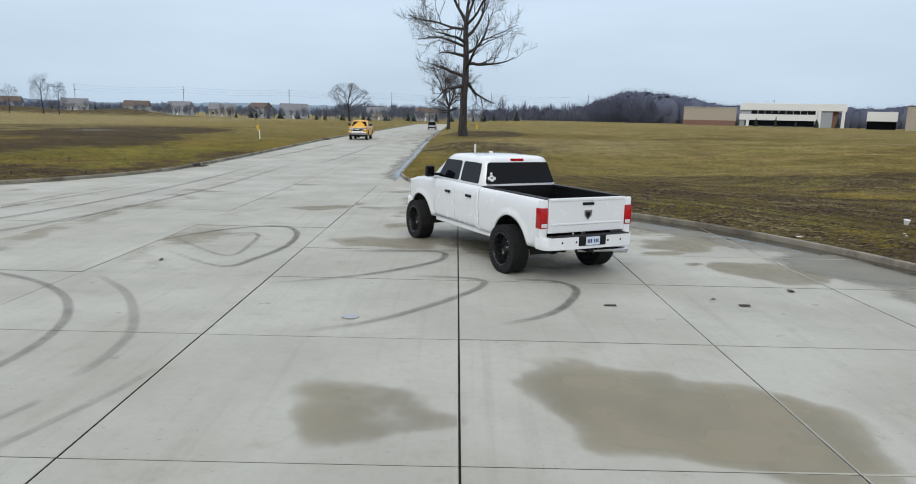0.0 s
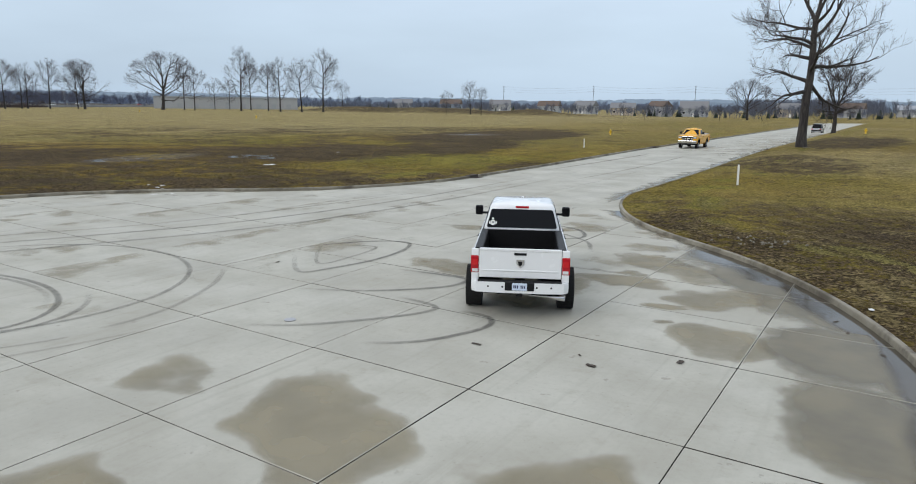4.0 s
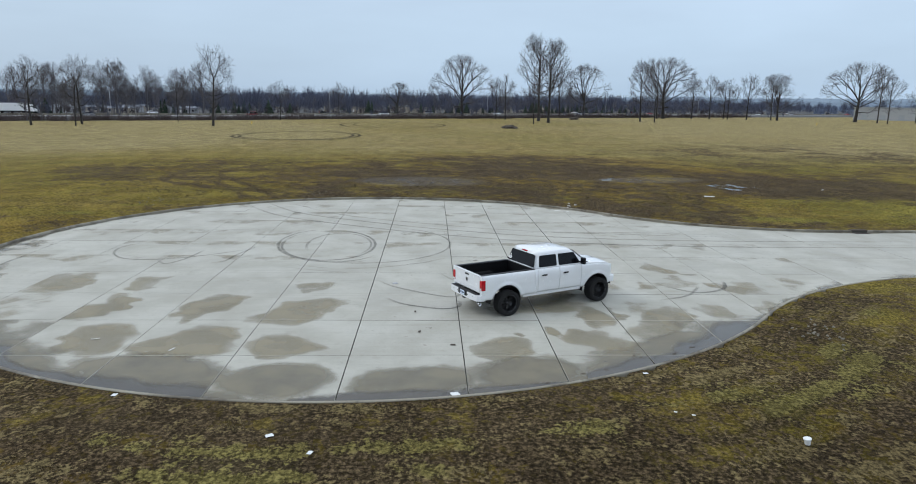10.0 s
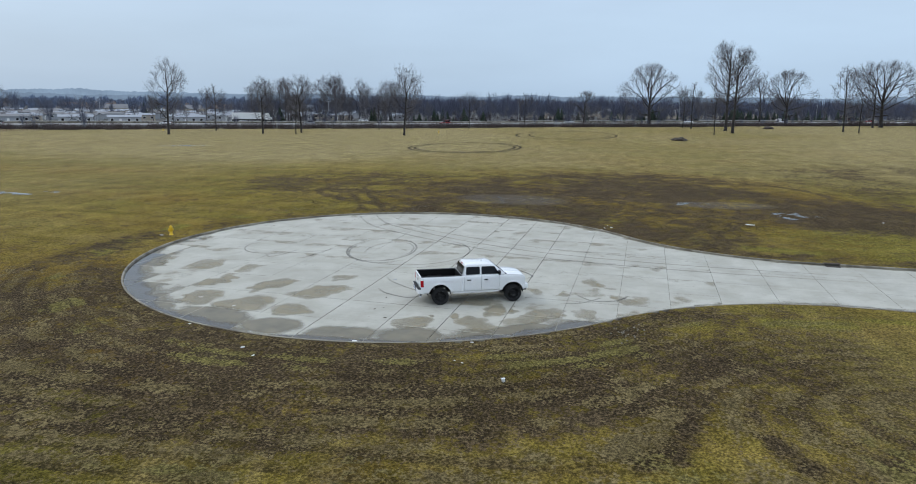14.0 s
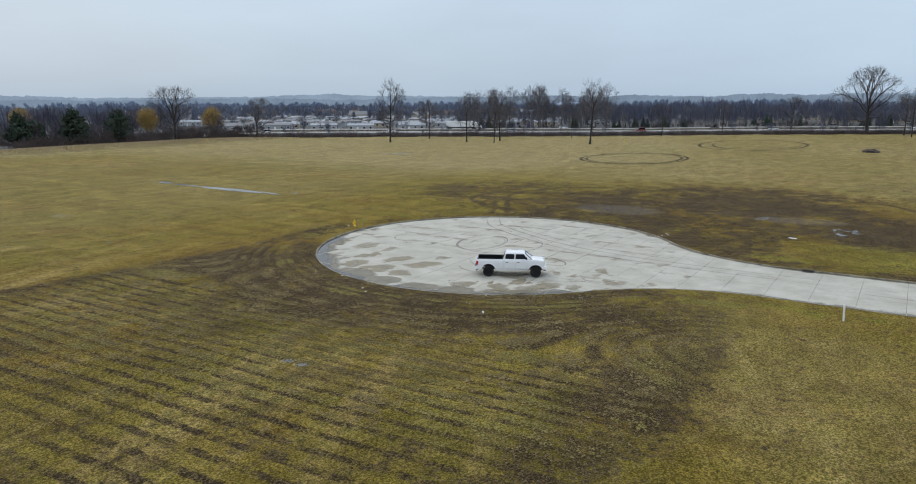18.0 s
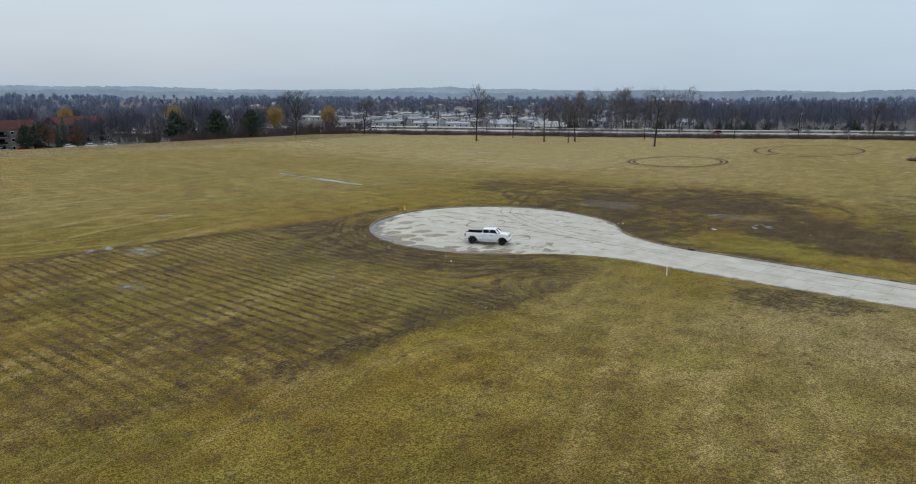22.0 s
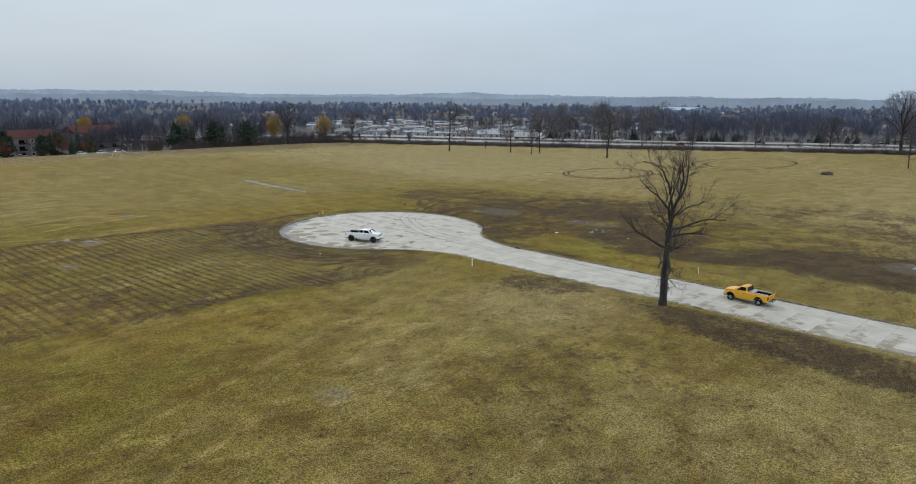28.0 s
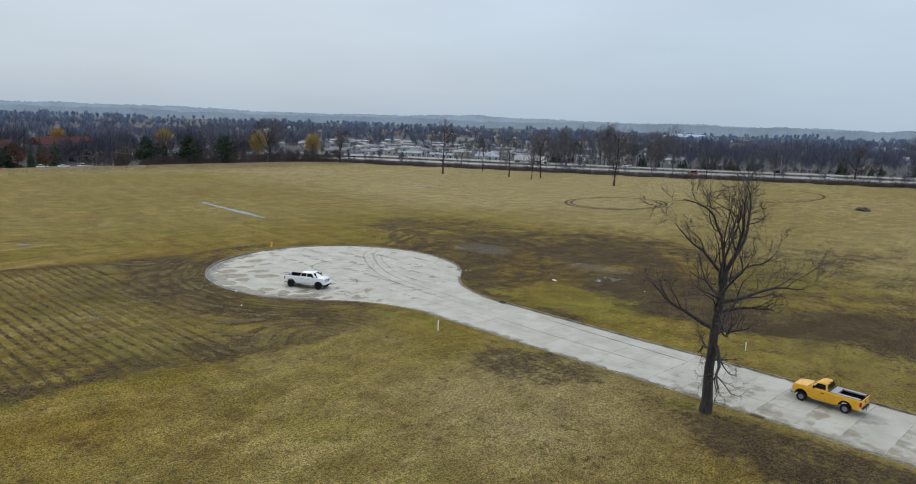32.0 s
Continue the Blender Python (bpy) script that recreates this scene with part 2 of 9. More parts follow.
    base = m.mix(m.span(fine, 0.36, 0.66), m.mix(1.0, base, (0.62, 0.60, 0.57), "MULTIPLY"), m.mix(1.0, base, (1.36, 1.35, 1.30), "MULTIPLY"))
    speck = m.span(m.math("ADD", m.math("MULTIPLY", tuft, 0.6), m.math("MULTIPLY", fine, 0.4)), 0.44, 0.57)
    base = m.mix(speck, m.mix(1.0, base, (0.66, 0.66, 0.64), "MULTIPLY"), m.mix(1.0, base, (1.40, 1.40, 1.44), "MULTIPLY"))
    m.colour(base)
    m.link(m.math("ADD", 0.08, m.math("MULTIPLY", m.span(m.attr("wet"), 0.1, 0.4), 0.4)), m.b.inputs["Specular IOR Level"])
    wet = m.span(m.math("ADD", m.attr("wet"), m.math("MULTIPLY", m.math("SUBTRACT", m.noise(0.9, 6, 0.65), 0.5), 1.5)), 0.58, 0.68)
    m.rough(m.math("SUBTRACT", 0.95, m.math("MULTIPLY", wet, 0.87)))
    m.bump(m.math("MULTIPLY", m.math("ADD", fine, m.math("MULTIPLY", clump, 2.0)), m.math("SUBTRACT", 1.0, wet)), 1.0, 0.12)
    return m.mat


def make_concrete(name, light=(0.464, 0.453, 0.390), dark=(0.362, 0.349, 0.293), seeded=True):
    m = Nodes(name, 0.85)
    big = m.noise(0.33, 6, 0.6)
    fine = m.noise(9.0, 6, 0.7)
    c = m.mix(m.span(big, 0.34, 0.66), dark, light)
    c = m.mix(m.span(m.noise(1.7, 7, 0.7), 0.52, 0.75, 0, 0.55), c, (0.30, 0.275, 0.22))
    c = m.mix(m.span(fine, 0.42, 0.8, 0, 0.28), c, (0.27, 0.25, 0.21))
    drips = m.noise(2.6, 3, 0.5)
    c = m.mix(m.span(drips, 0.70, 0.74, 0, 0.5), c, (0.19, 0.175, 0.145))
    c = m.mix(m.span(m.noise(14.0, 2, 0.5), 0.68, 0.74, 0, 0.35), c, (0.16, 0.145, 0.12))
    if seeded:
        c = m.mix(m.math("MULTIPLY", m.random(), 0.22), c, (0.36, 0.34, 0.285))
    # broom streaks across the lane and traffic film
    c = m.mix(m.span(m.noise(1.1, 6, 0.6, None, (4.0, 0.12, 1.0)), 0.5, 0.72, 0, 0.3), c, (0.28, 0.265, 0.22))
    if not seeded:
        c = m.mix(m.span(m.noise(0.7, 7, 0.7), 0.44, 0.62, 0, 0.72), c, (0.062, 0.050, 0.036))
    m.colour(c)
    m.rough(m.span(m.noise(0.5, 4), 0.35, 0.65, 0.62, 0.9))
    m.bump(fine, 0.25, 0.006)
    return m.mat


def make_stain(name, colour, rough, strength, wet=False):
    """A film on the concrete, thinning out towards its own uneven rim."""
    m = Nodes(name, rough)
    edge = m.attr("edge")
    n1 = m.noise(0.8, 3, 0.5)
    n2 = m.noise(7.0, 4, 0.6)
    rag = m.math("MULTIPLY", m.math("SUBTRACT", m.math("ADD", m.math("MULTIPLY", n1, 0.9), m.math("MULTIPLY", n2, 0.1)), 0.5), 1.2 if wet else 1.3)
    body = m.math("ADD", edge, rag)
    fac = m.span(body, 0.12, 0.62) if wet else m.math("MULTIPLY", m.span(body, 0.15, 0.85, 0.35, 1.0), m.span(body, 0.18, 0.46))
    fac = m.math("MULTIPLY", fac, strength)
    m.colour(m.mix(m.span(n1, 0.35, 0.65), tuple(v * 0.85 for v in colour), tuple(v * 1.2 for v in colour)))
    clear = m.add("ShaderNodeBsdfTransparent")
    mixer = m.add("ShaderNodeMixShader")
    m.link(fac, mixer.inputs[0])
    m.link(clear.outputs[0], mixer.inputs[1])
    m.link(m.b.outputs[0], mixer.inputs[2])
    m.link(mixer.outputs[0], m.out.inputs[0])
    return m.mat


def make_mark():
    """Rubber left by spinning tyres, worn thin in places."""
    m = Nodes("tyre_rubber_mark", 0.85)
    m.colour((0.07, 0.066, 0.062))
    fac = m.math("MULTIPLY", m.attr("edge"), m.span(m.noise(3.0, 6, 0.7), 0.25, 0.65, 0.45, 1.0))
    clear = m.add("ShaderNodeBsdfTransparent")
    mixer = m.add("ShaderNodeMixShader")
    m.link(fac, mixer.inputs[0])
    m.link(clear.outputs[0], mixer.inputs[1])
    m.link(m.b.outputs[0], mixer.inputs[2])
    m.link(mixer.outputs[0], m.out.inputs[0])
    return m.mat


def make_blades(name, low, high):
    m = Nodes(name, 0.9)
    m.b.inputs["Specular IOR Level"].default_value = 0.2
    c = m.mix(m.island(), low, high)
    m.colour(m.mix(m.span(m.noise(0.7, 5, 0.6), 0.4, 0.62, 0, 0.55), c, m.mix(m.island(), (0.105, 0.088, 0.030), (0.235, 0.195, 0.070))))
    return m.mat


def make_bark(name, a, b):
    m = Nodes(name, 0.95)
    n = m.noise(5.0, 6, 0.65, None, (1, 1, 0.18))
    m.colour(m.mix(m.span(n, 0.35, 0.65), a, b))
    m.bump(n, 0.8, 0.05)
    return m.mat


def make_glass(name, colour, rough=0.06, shine=0.5):
    m = Nodes(name, rough)
    m.colour(m.mix(m.noise(2.0), colour, tuple(v * 1.4 for v in colour)))
    m.b.inputs["Specular IOR Level"].default_value = shine
    return m.mat


MAT = dict(
    grass=make_grass(),
    concrete=make_concrete("worn_concrete"),
    kerb=make_concrete("kerb_concrete", (0.31, 0.285, 0.22), (0.17, 0.15, 0.11), False),
    joint=simple("joint_dirt", (0.06, 0.055, 0.045), 0.95, 0, 0.3, 3),
    asphalt=simple("asphalt", (0.075, 0.075, 0.078), 0.9, 0, 0.2, 1.5, 0.3),
    highway=simple("highway_concrete", (0.24, 0.235, 0.225), 0.8, 0, 0.15, 0.15),
    damp=make_stain("damp_stain", (0.248, 0.207, 0.122), 0.6, 0.55),
    wet_concrete=make_stain("wet_concrete", (0.170, 0.142, 0.082), 0.36, 0.70),
    pool=make_stain("standing_water", (0.10, 0.092, 0.07), 0.10, 0.9, True),
    rut=make_stain("torn_turf", (0.050, 0.038, 0.018), 0.95, 0.68),
    puddle=make_stain("shallow_puddle", (0.070, 0.060, 0.044), 0.07, 0.84, True),
    rubber_mark=make_mark(),
    bark=make_bark("grey_bark", (0.022, 0.019, 0.018), (0.060, 0.053, 0.048)),
    twig=make_bark("twig_bark", (0.040, 0.033, 0.031), (0.080, 0.068, 0.064)),
    far_bark=make_bark("far_bark", (0.058, 0.052, 0.053), (0.100, 0.089, 0.089)),
    # bark of far trees, with distance haze put in as a paler, greyer colour
    hazed_bark=make_bark("hazed_bark", (0.092, 0.086, 0.092), (0.140, 0.130, 0.137)),
    needle=simple("conifer_needles", (0.030, 0.048, 0.030), 0.9, 0, 0.4, 1.2),
    brush=simple("bare_brush", (0.080, 0.060, 0.056), 0.95, 0, 0.35, 0.5),
    white_paint=simple("white_car_paint", (0.80, 0.81, 0.81), 0.22, 0, 0.015, 2.0, 0, 0.6),
    yellow_paint=simple("yellow_car_paint", (0.78, 0.40, 0.015), 0.3, 0, 0.04, 2.0, 0, 0.4),
    black_plastic=simple("black_plastic", (0.007, 0.007, 0.008), 0.5, 0, 0.2, 8, 0, 0, 0.25),
    black_rim=simple("satin_black_rim", (0.012, 0.012, 0.013), 0.25, 0.0, 0.2, 8, 0, 0, 0.5),
    tyre=simple("tyre_rubber", (0.016, 0.016, 0.016), 0.85, 0, 0.25, 10, 0.2, 0, 0.25),
    liner=simple("bed_liner", (0.005, 0.005, 0.0055), 0.55, 0, 0.3, 9, 0.4, 0, 0.2),
    tint=make_glass("dark_tinted_glass", (0.004, 0.0045, 0.006), 0.05, 0.18),
    red_lens=make_glass("red_lens", (0.36, 0.004, 0.010), 0.12),
    red_core=make_glass("red_lamp_core", (0.48, 0.008, 0.012), 0.1),
    bolt=simple("dull_bolt", (0.22, 0.22, 0.22), 0.35, 0.4, 0.1, 9),
    clear_lens=make_glass("clear_lens", (0.55, 0.55, 0.55), 0.1),
    chrome=simple("chrome", (0.62, 0.62, 0.63), 0.12, 1.0, 0.05, 9),
    steel=simple("dull_steel", (0.42, 0.42, 0.43), 0.4, 0.7, 0.15, 9),
    white_plastic=simple("white_plastic", (0.78, 0.78, 0.75), 0.5, 0, 0.06, 4),
    plate_blue=simple("plate_face", (0.62, 0.70, 0.82), 0.5, 0, 0.1, 12),
    dark_ink=simple("dark_ink", (0.02, 0.03, 0.09), 0.6, 0, 0.1, 4),
    yellow_iron=simple("yellow_painted_iron", (0.72, 0.46, 0.02), 0.5, 0, 0.12, 9, 0.2),
    iron=simple("rusty_cast_iron", (0.052, 0.036, 0.028), 0.8, 0.2, 0.35, 6, 0.4),
    paper=simple("wet_paper", (0.75, 0.76, 0.74), 0.7, 0, 0.1, 5),
    soil=simple("dark_heaped_soil", (0.055, 0.043, 0.033), 0.95, 0, 0.3, 1.5, 0.8),
    straw=simple("dry_straw_grass", (0.36, 0.285, 0.165), 0.95, 0, 0.25, 0.7),
    blade=make_blades("tan_blades", (0.090, 0.070, 0.031), (0.225, 0.180, 0.092)),
    green_blade=make_blades("green_blades", (0.105, 0.093, 0.024), (0.220, 0.193, 0.062)),
    leaf=simple("dead_leaves", (0.06, 0.045, 0.034), 0.9, 0, 0.4, 3),
)


# ---- mesh helpers ----
def mesh_from(name, verts, faces, material, smooth=False):
    me = bpy.data.meshes.new(name)
    me.from_pydata([tuple(map(float, v)) for v in verts], [], [tuple(map(int, f)) for f in faces])
    me.validate()
    for m in material if isinstance(material, (list, tuple)) else [material]:
        me.materials.append(m)
    if smooth:
        me.polygons.foreach_set("use_smooth", [True] * len(me.polygons))
    me.update()
    return me


def attribute(me, name, values):
    a = me.attributes.new(name, "FLOAT", "POINT")
    a.data.foreach_set("value", np.asarray(values, dtype=np.float32))


def thing(name, label, category, group="", m=None, kind=""):
    ob = new(name)
    ob.empty_display_size = 0.2
    if m is not None:
        ob.matrix_world = m
    return tagged(ob, label, category, group, kind)


def hang(name, me, parent, label="", m=None):
    """A mesh as one part under a thing or a part."""
    ob = new(name, me)
    ob.parent = parent
    if m is not None:
        ob.matrix_local = m
    if label:
        tagged(ob, label)
    return ob


def part(name, bm, material, parent, label="", smooth=False, m=None):
    me = bpy.data.meshes.new(name)
    bm.normal_update()
    bm.to_mesh(me)
    bm.free()
    me.materials.append(material)
    if smooth:
        me.polygons.foreach_set("use_smooth", [True] * len(me.polygons))
    return hang(name, me, parent, label, m)


def box_bm(x0, x1, y0, y1, z0, z1, bevel=0.0, bm=None, seg=2):
    own = bmesh.new()
    bmesh.ops.create_cube(own, size=1.0)
    for v in own.verts:
        v.co = Vector((x0 + (v.co.x + 0.5) * (x1 - x0), y0 + (v.co.y + 0.5) * (y1 - y0), z0 + (v.co.z + 0.5) * (z1 - z0)))
    if bevel:
        bmesh.ops.bevel(own, geom=own.edges[:], offset=bevel, segments=seg, profile=0.5, affect="EDGES")
    if bm is None:
        return own
    tmp = bpy.data.meshes.new("tmp")
    own.to_mesh(tmp)
    own.free()
    bm.from_mesh(tmp)
    bpy.data.meshes.remove(tmp)
    return bm


def lathe(profile, segments=32, axis="x"):
    """A turned body from (radius, along) pairs, round the x or z axis."""
    bm = bmesh.new()
    rings = []
    for r, a in profile:
        ring = []
        for k in range(segments):
            t = 2 * math.pi * k / segments
            c, s = r * math.cos(t), r * math.sin(t)
            ring.append(bm.verts.new((a, c, s) if axis == "x" else (c, s, a)))
        rings.append(ring)
    for a, b in zip(rings, rings[1:]):
        for k in range(segments):
            bm.faces.new((a[k], a[(k + 1) % segments], b[(k + 1) % segments], b[k]))
    bm.faces.new(rings[0][::-1])
    bm.faces.new(rings[-1])
    bmesh.ops.recalc_face_normals(bm, faces=bm.faces[:])
    return bm


def smooth01(v):
    v = np.clip(v, 0.0, 1.0)
    return v * v * (3 - 2 * v)


# ---- plan of the pavement: a round end, two easing curves and the road ----
CX, CY, CR = -9.1, -0.4, 20.15
HALF, YF, RF = 5.95, 29.25, 17.9
ROAD_END = 262.0


def pavement_distance(x, y):
    """Metres outside (+) or inside (-) the kerb's face line."""
    px, py = np.abs(x - CX), y - CY
    fx, fy = HALF + RF, YF - CY
    circle = np.hypot(px, py) - CR
    ease = RF - np.hypot(px - fx, py - fy)
    road_ = px - HALF
    in_wedge = (py < fy) & (py > 0) & (px * fy < fx * py)
    d = np.where(in_wedge & (px < fx), ease, circle)
    d = np.where(py >= fy, road_, d)
    return np.where(y > ROAD_END, np.maximum(d, y - ROAD_END), d)


ROAD_Y = [21.66 + 3.42 * k for k in range(33)]
while ROAD_Y[-1] < ROAD_END - 7:
    ROAD_Y.append(ROAD_Y[-1] + 6.84)


def outline(off, step=0.6):
    """The kerb line moved outwards by off: from the road's far west end round the circle to its far east end."""
    pts = []
    n = int((ROAD_END - YF) / 4.0)
    for k in range(n):
        pts.append((CX - HALF - off, ROAD_END - (ROAD_END - YF) * k / n))
    tang = math.atan2(YF - CY, HALF + RF)
    m = max(6, int(RF * (math.pi / 2) / step / 2))
    for k in range(m + 1):
        a = -tang * k / m
        pts.append((CX - HALF - RF + (RF - off) * math.cos(a), YF + (RF - off) * math.sin(a)))
    a0, a1 = math.pi - tang, 2 * math.pi + tang
    m2 = int(CR * (a1 - a0) / step)
    for k in range(1, m2):
        a = a0 + (a1 - a0) * k / m2
        pts.append((CX + (CR + off) * math.cos(a), CY + (CR + off) * math.sin(a)))
    for k in range(m + 1):
        a = math.pi + tang - tang * k / m
        pts.append((CX + HALF + RF + (RF - off) * math.cos(a), YF + (RF - off) * math.sin(a)))
    for k in range(1, n + 1):
        pts.append((CX + HALF + off, YF + (ROAD_END - YF) * k / n))
    return pts


def road_rise(x, y):
    """The road's own gentle climb north of the round end."""
    return 0.48 * smooth01((y - 30) / 45.0) * (0.55 + 0.45 * smooth01((x + 16) / 13.0))


def vnoise(x, y, scale, seed=0):
    """Smooth value noise on arrays."""
    x, y = x / scale + seed * 17.3, y / scale - seed * 9.1
    xi, yi = np.floor(x), np.floor(y)
    u, v = smooth01(x - xi), smooth01(y - yi)

    def h(a, b):
        s = np.sin(a * 127.1 + b * 311.7 + seed * 74.7) * 43758.5453
        return s - np.floor(s)

    return (h(xi, yi) * (1 - u) + h(xi + 1, yi) * u) * (1 - v) + (h(xi, yi + 1) * (1 - u) + h(xi + 1, yi + 1) * u) * v


def blob(x, y, cx, cy, rx, ry, turn=0.0, soft=0.35):
    c, s = math.cos(radians(turn)), math.sin(radians(turn))
    dx, dy = x - cx, y - cy
    r = np.hypot((dx * c + dy * s) / rx, (-dx * s + dy * c) / ry)
    return 1 - smooth01((r - (1 - soft)) / (2 * soft))


def ridge_height(x, y):
    """The low berm of uncut grass along the south-west edge of the field."""
    along = smooth01((x + 175) / 60.0) * (1 - smooth01((x - 40) / 60.0)) * (0.3 + 0.7 * (1 - smooth01((x + 70) / 70.0)))
    line = -205.0
    return 1.7 * along * np.exp(-(((y - line) / 13.0) ** 2))


def lawn_height(x, y):
    d = pavement_distance(x, y)
    h = 0.13 + 0.10 * smooth01((d - 0.3) / 3.0)
    h = h + 0.85 * smooth01((x - 10) / 30.0) * (1 - 0.6 * smooth01((y - 20) / 60.0)) * smooth01(d / 25.0)
    h = h + road_rise(x, y) + 0.42 * smooth01((y - 34) / 30.0) * smooth01((x + 3.3) / 4.0) + 1.1 * smooth01((y - 80) / 150.0) * smooth01(x / 60.0)
    h = h - 0.35 * smooth01((-x - 28) / 40.0) * smooth01(d / 20.0) - 0.4 * smooth01((-y - 30) / 50.0)
    h = h + 0.14 * (vnoise(x, y, 14.0, 2) - 0.5) * smooth01((d - 1) / 10) + 0.05 * (vnoise(x, y, 2.3, 3) - 0.5) * smooth01((d - 0.6) / 2)
    h = h + 0.6 * smooth01((-x - 90) / 120.0)
    # the dirt embankment to the north-west and the berm
    h = h + 2.2 * blob(x, y, -205, 300, 85, 16, 8) * (0.6 + 0.8 * vnoise(x, y, 23.0, 5))
    h = h + ridge_height(x, y) - 3.0 * smooth01((-y - 225) / 30.0) * (1 - smooth01((-x - 130) / 60.0))
    return h, d


def rows_of_plough(x, y):
    """1 inside the tilled ground east of the round end."""
    return smooth01((x - 9) / 5) * (1 - smooth01((x - 95) / 20)) * smooth01((y + 24.5) / 2.0) * (1 - smooth01((y - 27.5) / 2.0))


def row_across(x, y, d):
    """Counts the rows of the tilled ground: along the kerb near it, straight further out."""
    ease = smooth01((x - 11) / 12.0)
    return (d / 1.17 + 0.19) * (1 - ease) + (x - 11.0 + 0.07 * y) / 1.38 * ease + 0.22 * vnoise(x, y, 7.0, 4)


def verge_sward(x, y, d):
    """How much grass the rows beside the eastern kerb carry, and how green it is."""
    reach = smooth01((x + 3) / 6.0) * smooth01((d - 0.1) / 0.3) * (1 - smooth01((d - 22) / 10.0)) * (1 - smooth01((y - 27) / 3)) * smooth01((y + 27) / 6.0)
    green = np.clip(1.35 - np.abs(d - 3.6) / 1.6, 0, 1) * np.clip(vnoise(x, y, 1.9, 34) * 3.2 - 1.55, 0, 1)
    green = np.maximum(green, smooth01((d - 9) / 5.0) * 0.5 * np.clip(vnoise(x, y, 2.4, 37) * 2.4 - 0.55, 0, 1))
    tan = np.clip(vnoise(x, y, 1.3, 36) * 1.7 - 0.35, 0, 1) * (0.55 + 0.45 * np.exp(-(((d - 0.7) / 0.5) ** 2)) + 0.3 * smooth01((d - 5.5) / 2))
    return reach * np.maximum(green, tan), green


def axis_steps(fine0, fine1, step, limit0, limit1, grow=1.13):
    mid = list(np.arange(fine0, fine1 + 1e-6, step))
    a, s = fine0, step
    low = []
    while a > limit0:
        s *= grow
        a -= s
        low.append(a)
    b, s = fine1, step
    high = []
    while b < limit1:
        s *= grow
        b += s
        high.append(b)
    return np.array(low[::-1] + mid + high)


def build_ground():
    xs = axis_steps(-60, 52, 0.5, -4500, 4500, 1.045)
    ys = axis_steps(-32, 44, 0.5, -4500, 4500, 1.04)
    X, Y = np.meshgrid(xs, ys)
    # bring the sheet's nearest points onto the back of the kerb
    d = pavement_distance(X, Y)
    e = 0.01
    gx = (pavement_distance(X + e, Y) - pavement_distance(X - e, Y)) / (2 * e)
    gy = (pavement_distance(X, Y + e) - pavement_distance(X, Y - e)) / (2 * e)
    near = (np.abs(d - 0.12) < 0.30) | ((Y > 40) & (Y < ROAD_END) & (np.abs(d - 0.12) < 0.5 * np.gradient(xs)[None, :]))
    X = np.where(near, X - gx * (d - 0.12), X)
    Y = np.where(near, Y - gy * (d - 0.12), Y)
    Z, d = lawn_height(X, Y)
    Z = np.where(d < 0.09, -0.7 + road_rise(X, Y), Z)
    Z = np.where(near, 0.125 + road_rise(X, Y), Z)
    ny, nx = X.shape
    verts = np.stack([X.ravel(), Y.ravel(), Z.ravel()], 1)
    idx = np.arange(nx * ny).reshape(ny, nx)
    faces = np.stack([idx[:-1, :-1].ravel(), idx[:-1, 1:].ravel(), idx[1:, 1:].ravel(), idx[1:, :-1].ravel()], 1)
    me = bpy.data.meshes.new("ground")
    me.vertices.add(len(verts))
    me.vertices.foreach_set("co", verts.astype(np.float32).ravel())
    me.loops.add(faces.size)
    me.loops.foreach_set("vertex_index", faces.astype(np.int32).ravel())
    me.polygons.add(len(faces))
    me.polygons.foreach_set("loop_start", np.arange(0, faces.size, 4, dtype=np.int32))
    me.polygons.foreach_set("use_smooth", np.ones(len(faces), dtype=bool))
    me.update(calc_edges=True)
    me.validate()
    x, y, dd = X.ravel(), Y.ravel(), d.ravel()
    n1 = vnoise(x, y, 6.0, 7) - 0.5
    n2 = vnoise(x, y, 17.0, 8) - 0.5
    n0 = vnoise(x, y, 2.1, 6) - 0.5
    # bare soil west of the round end and along both sides of the road
    west = np.maximum.reduce([blob(x, y, -54, 16, 27, 27, 8, 0.2), 0.72 * blob(x, y, -52, -22, 18, 17, 25), blob(x, y, -34, 8, 11, 19, -8, 0.25), blob(x, y, -26, 19, 9, 9, -35), 0.9 * blob(x, y, -44, 40, 13, 13, 15)])
    west = west * (1 - 0.95 * blob(x, y, -24, 34, 8.5, 7.5, 10, 0.25)) * (1 - 0.75 * blob(x, y, -31, -17, 7, 6)) * (1 - 0.8 * blob(x, y, -63, 38, 9, 7, 20))
    mud = west * (0.66 + 0.5 * n2 + 0.6 * n1 + 0.6 * n0 + 0.6 * (vnoise(x, y, 1.0, 5) - 0.5))
    mud = np.maximum(mud, (1.0 + 0.35 * n1 + 0.3 * n0) * np.maximum.reduce([blob(x, y, -44, 84, 13, 26, 12, 0.25), 0.9 * blob(x, y, -33, 56, 7, 15, 18, 0.3), blob(x, y, -38, 40, 9, 11, 30, 0.3)]))
    mud = np.maximum(mud, (0.50 + 0.3 * n1) * blob(x, y, -62, 110, 26, 14, 20))
    mud = np.maximum(mud, (0.34 + 0.5 * n1 + 0.5 * n0) * blob(x, y, -72, 72, 45, 34, 10, 0.4))
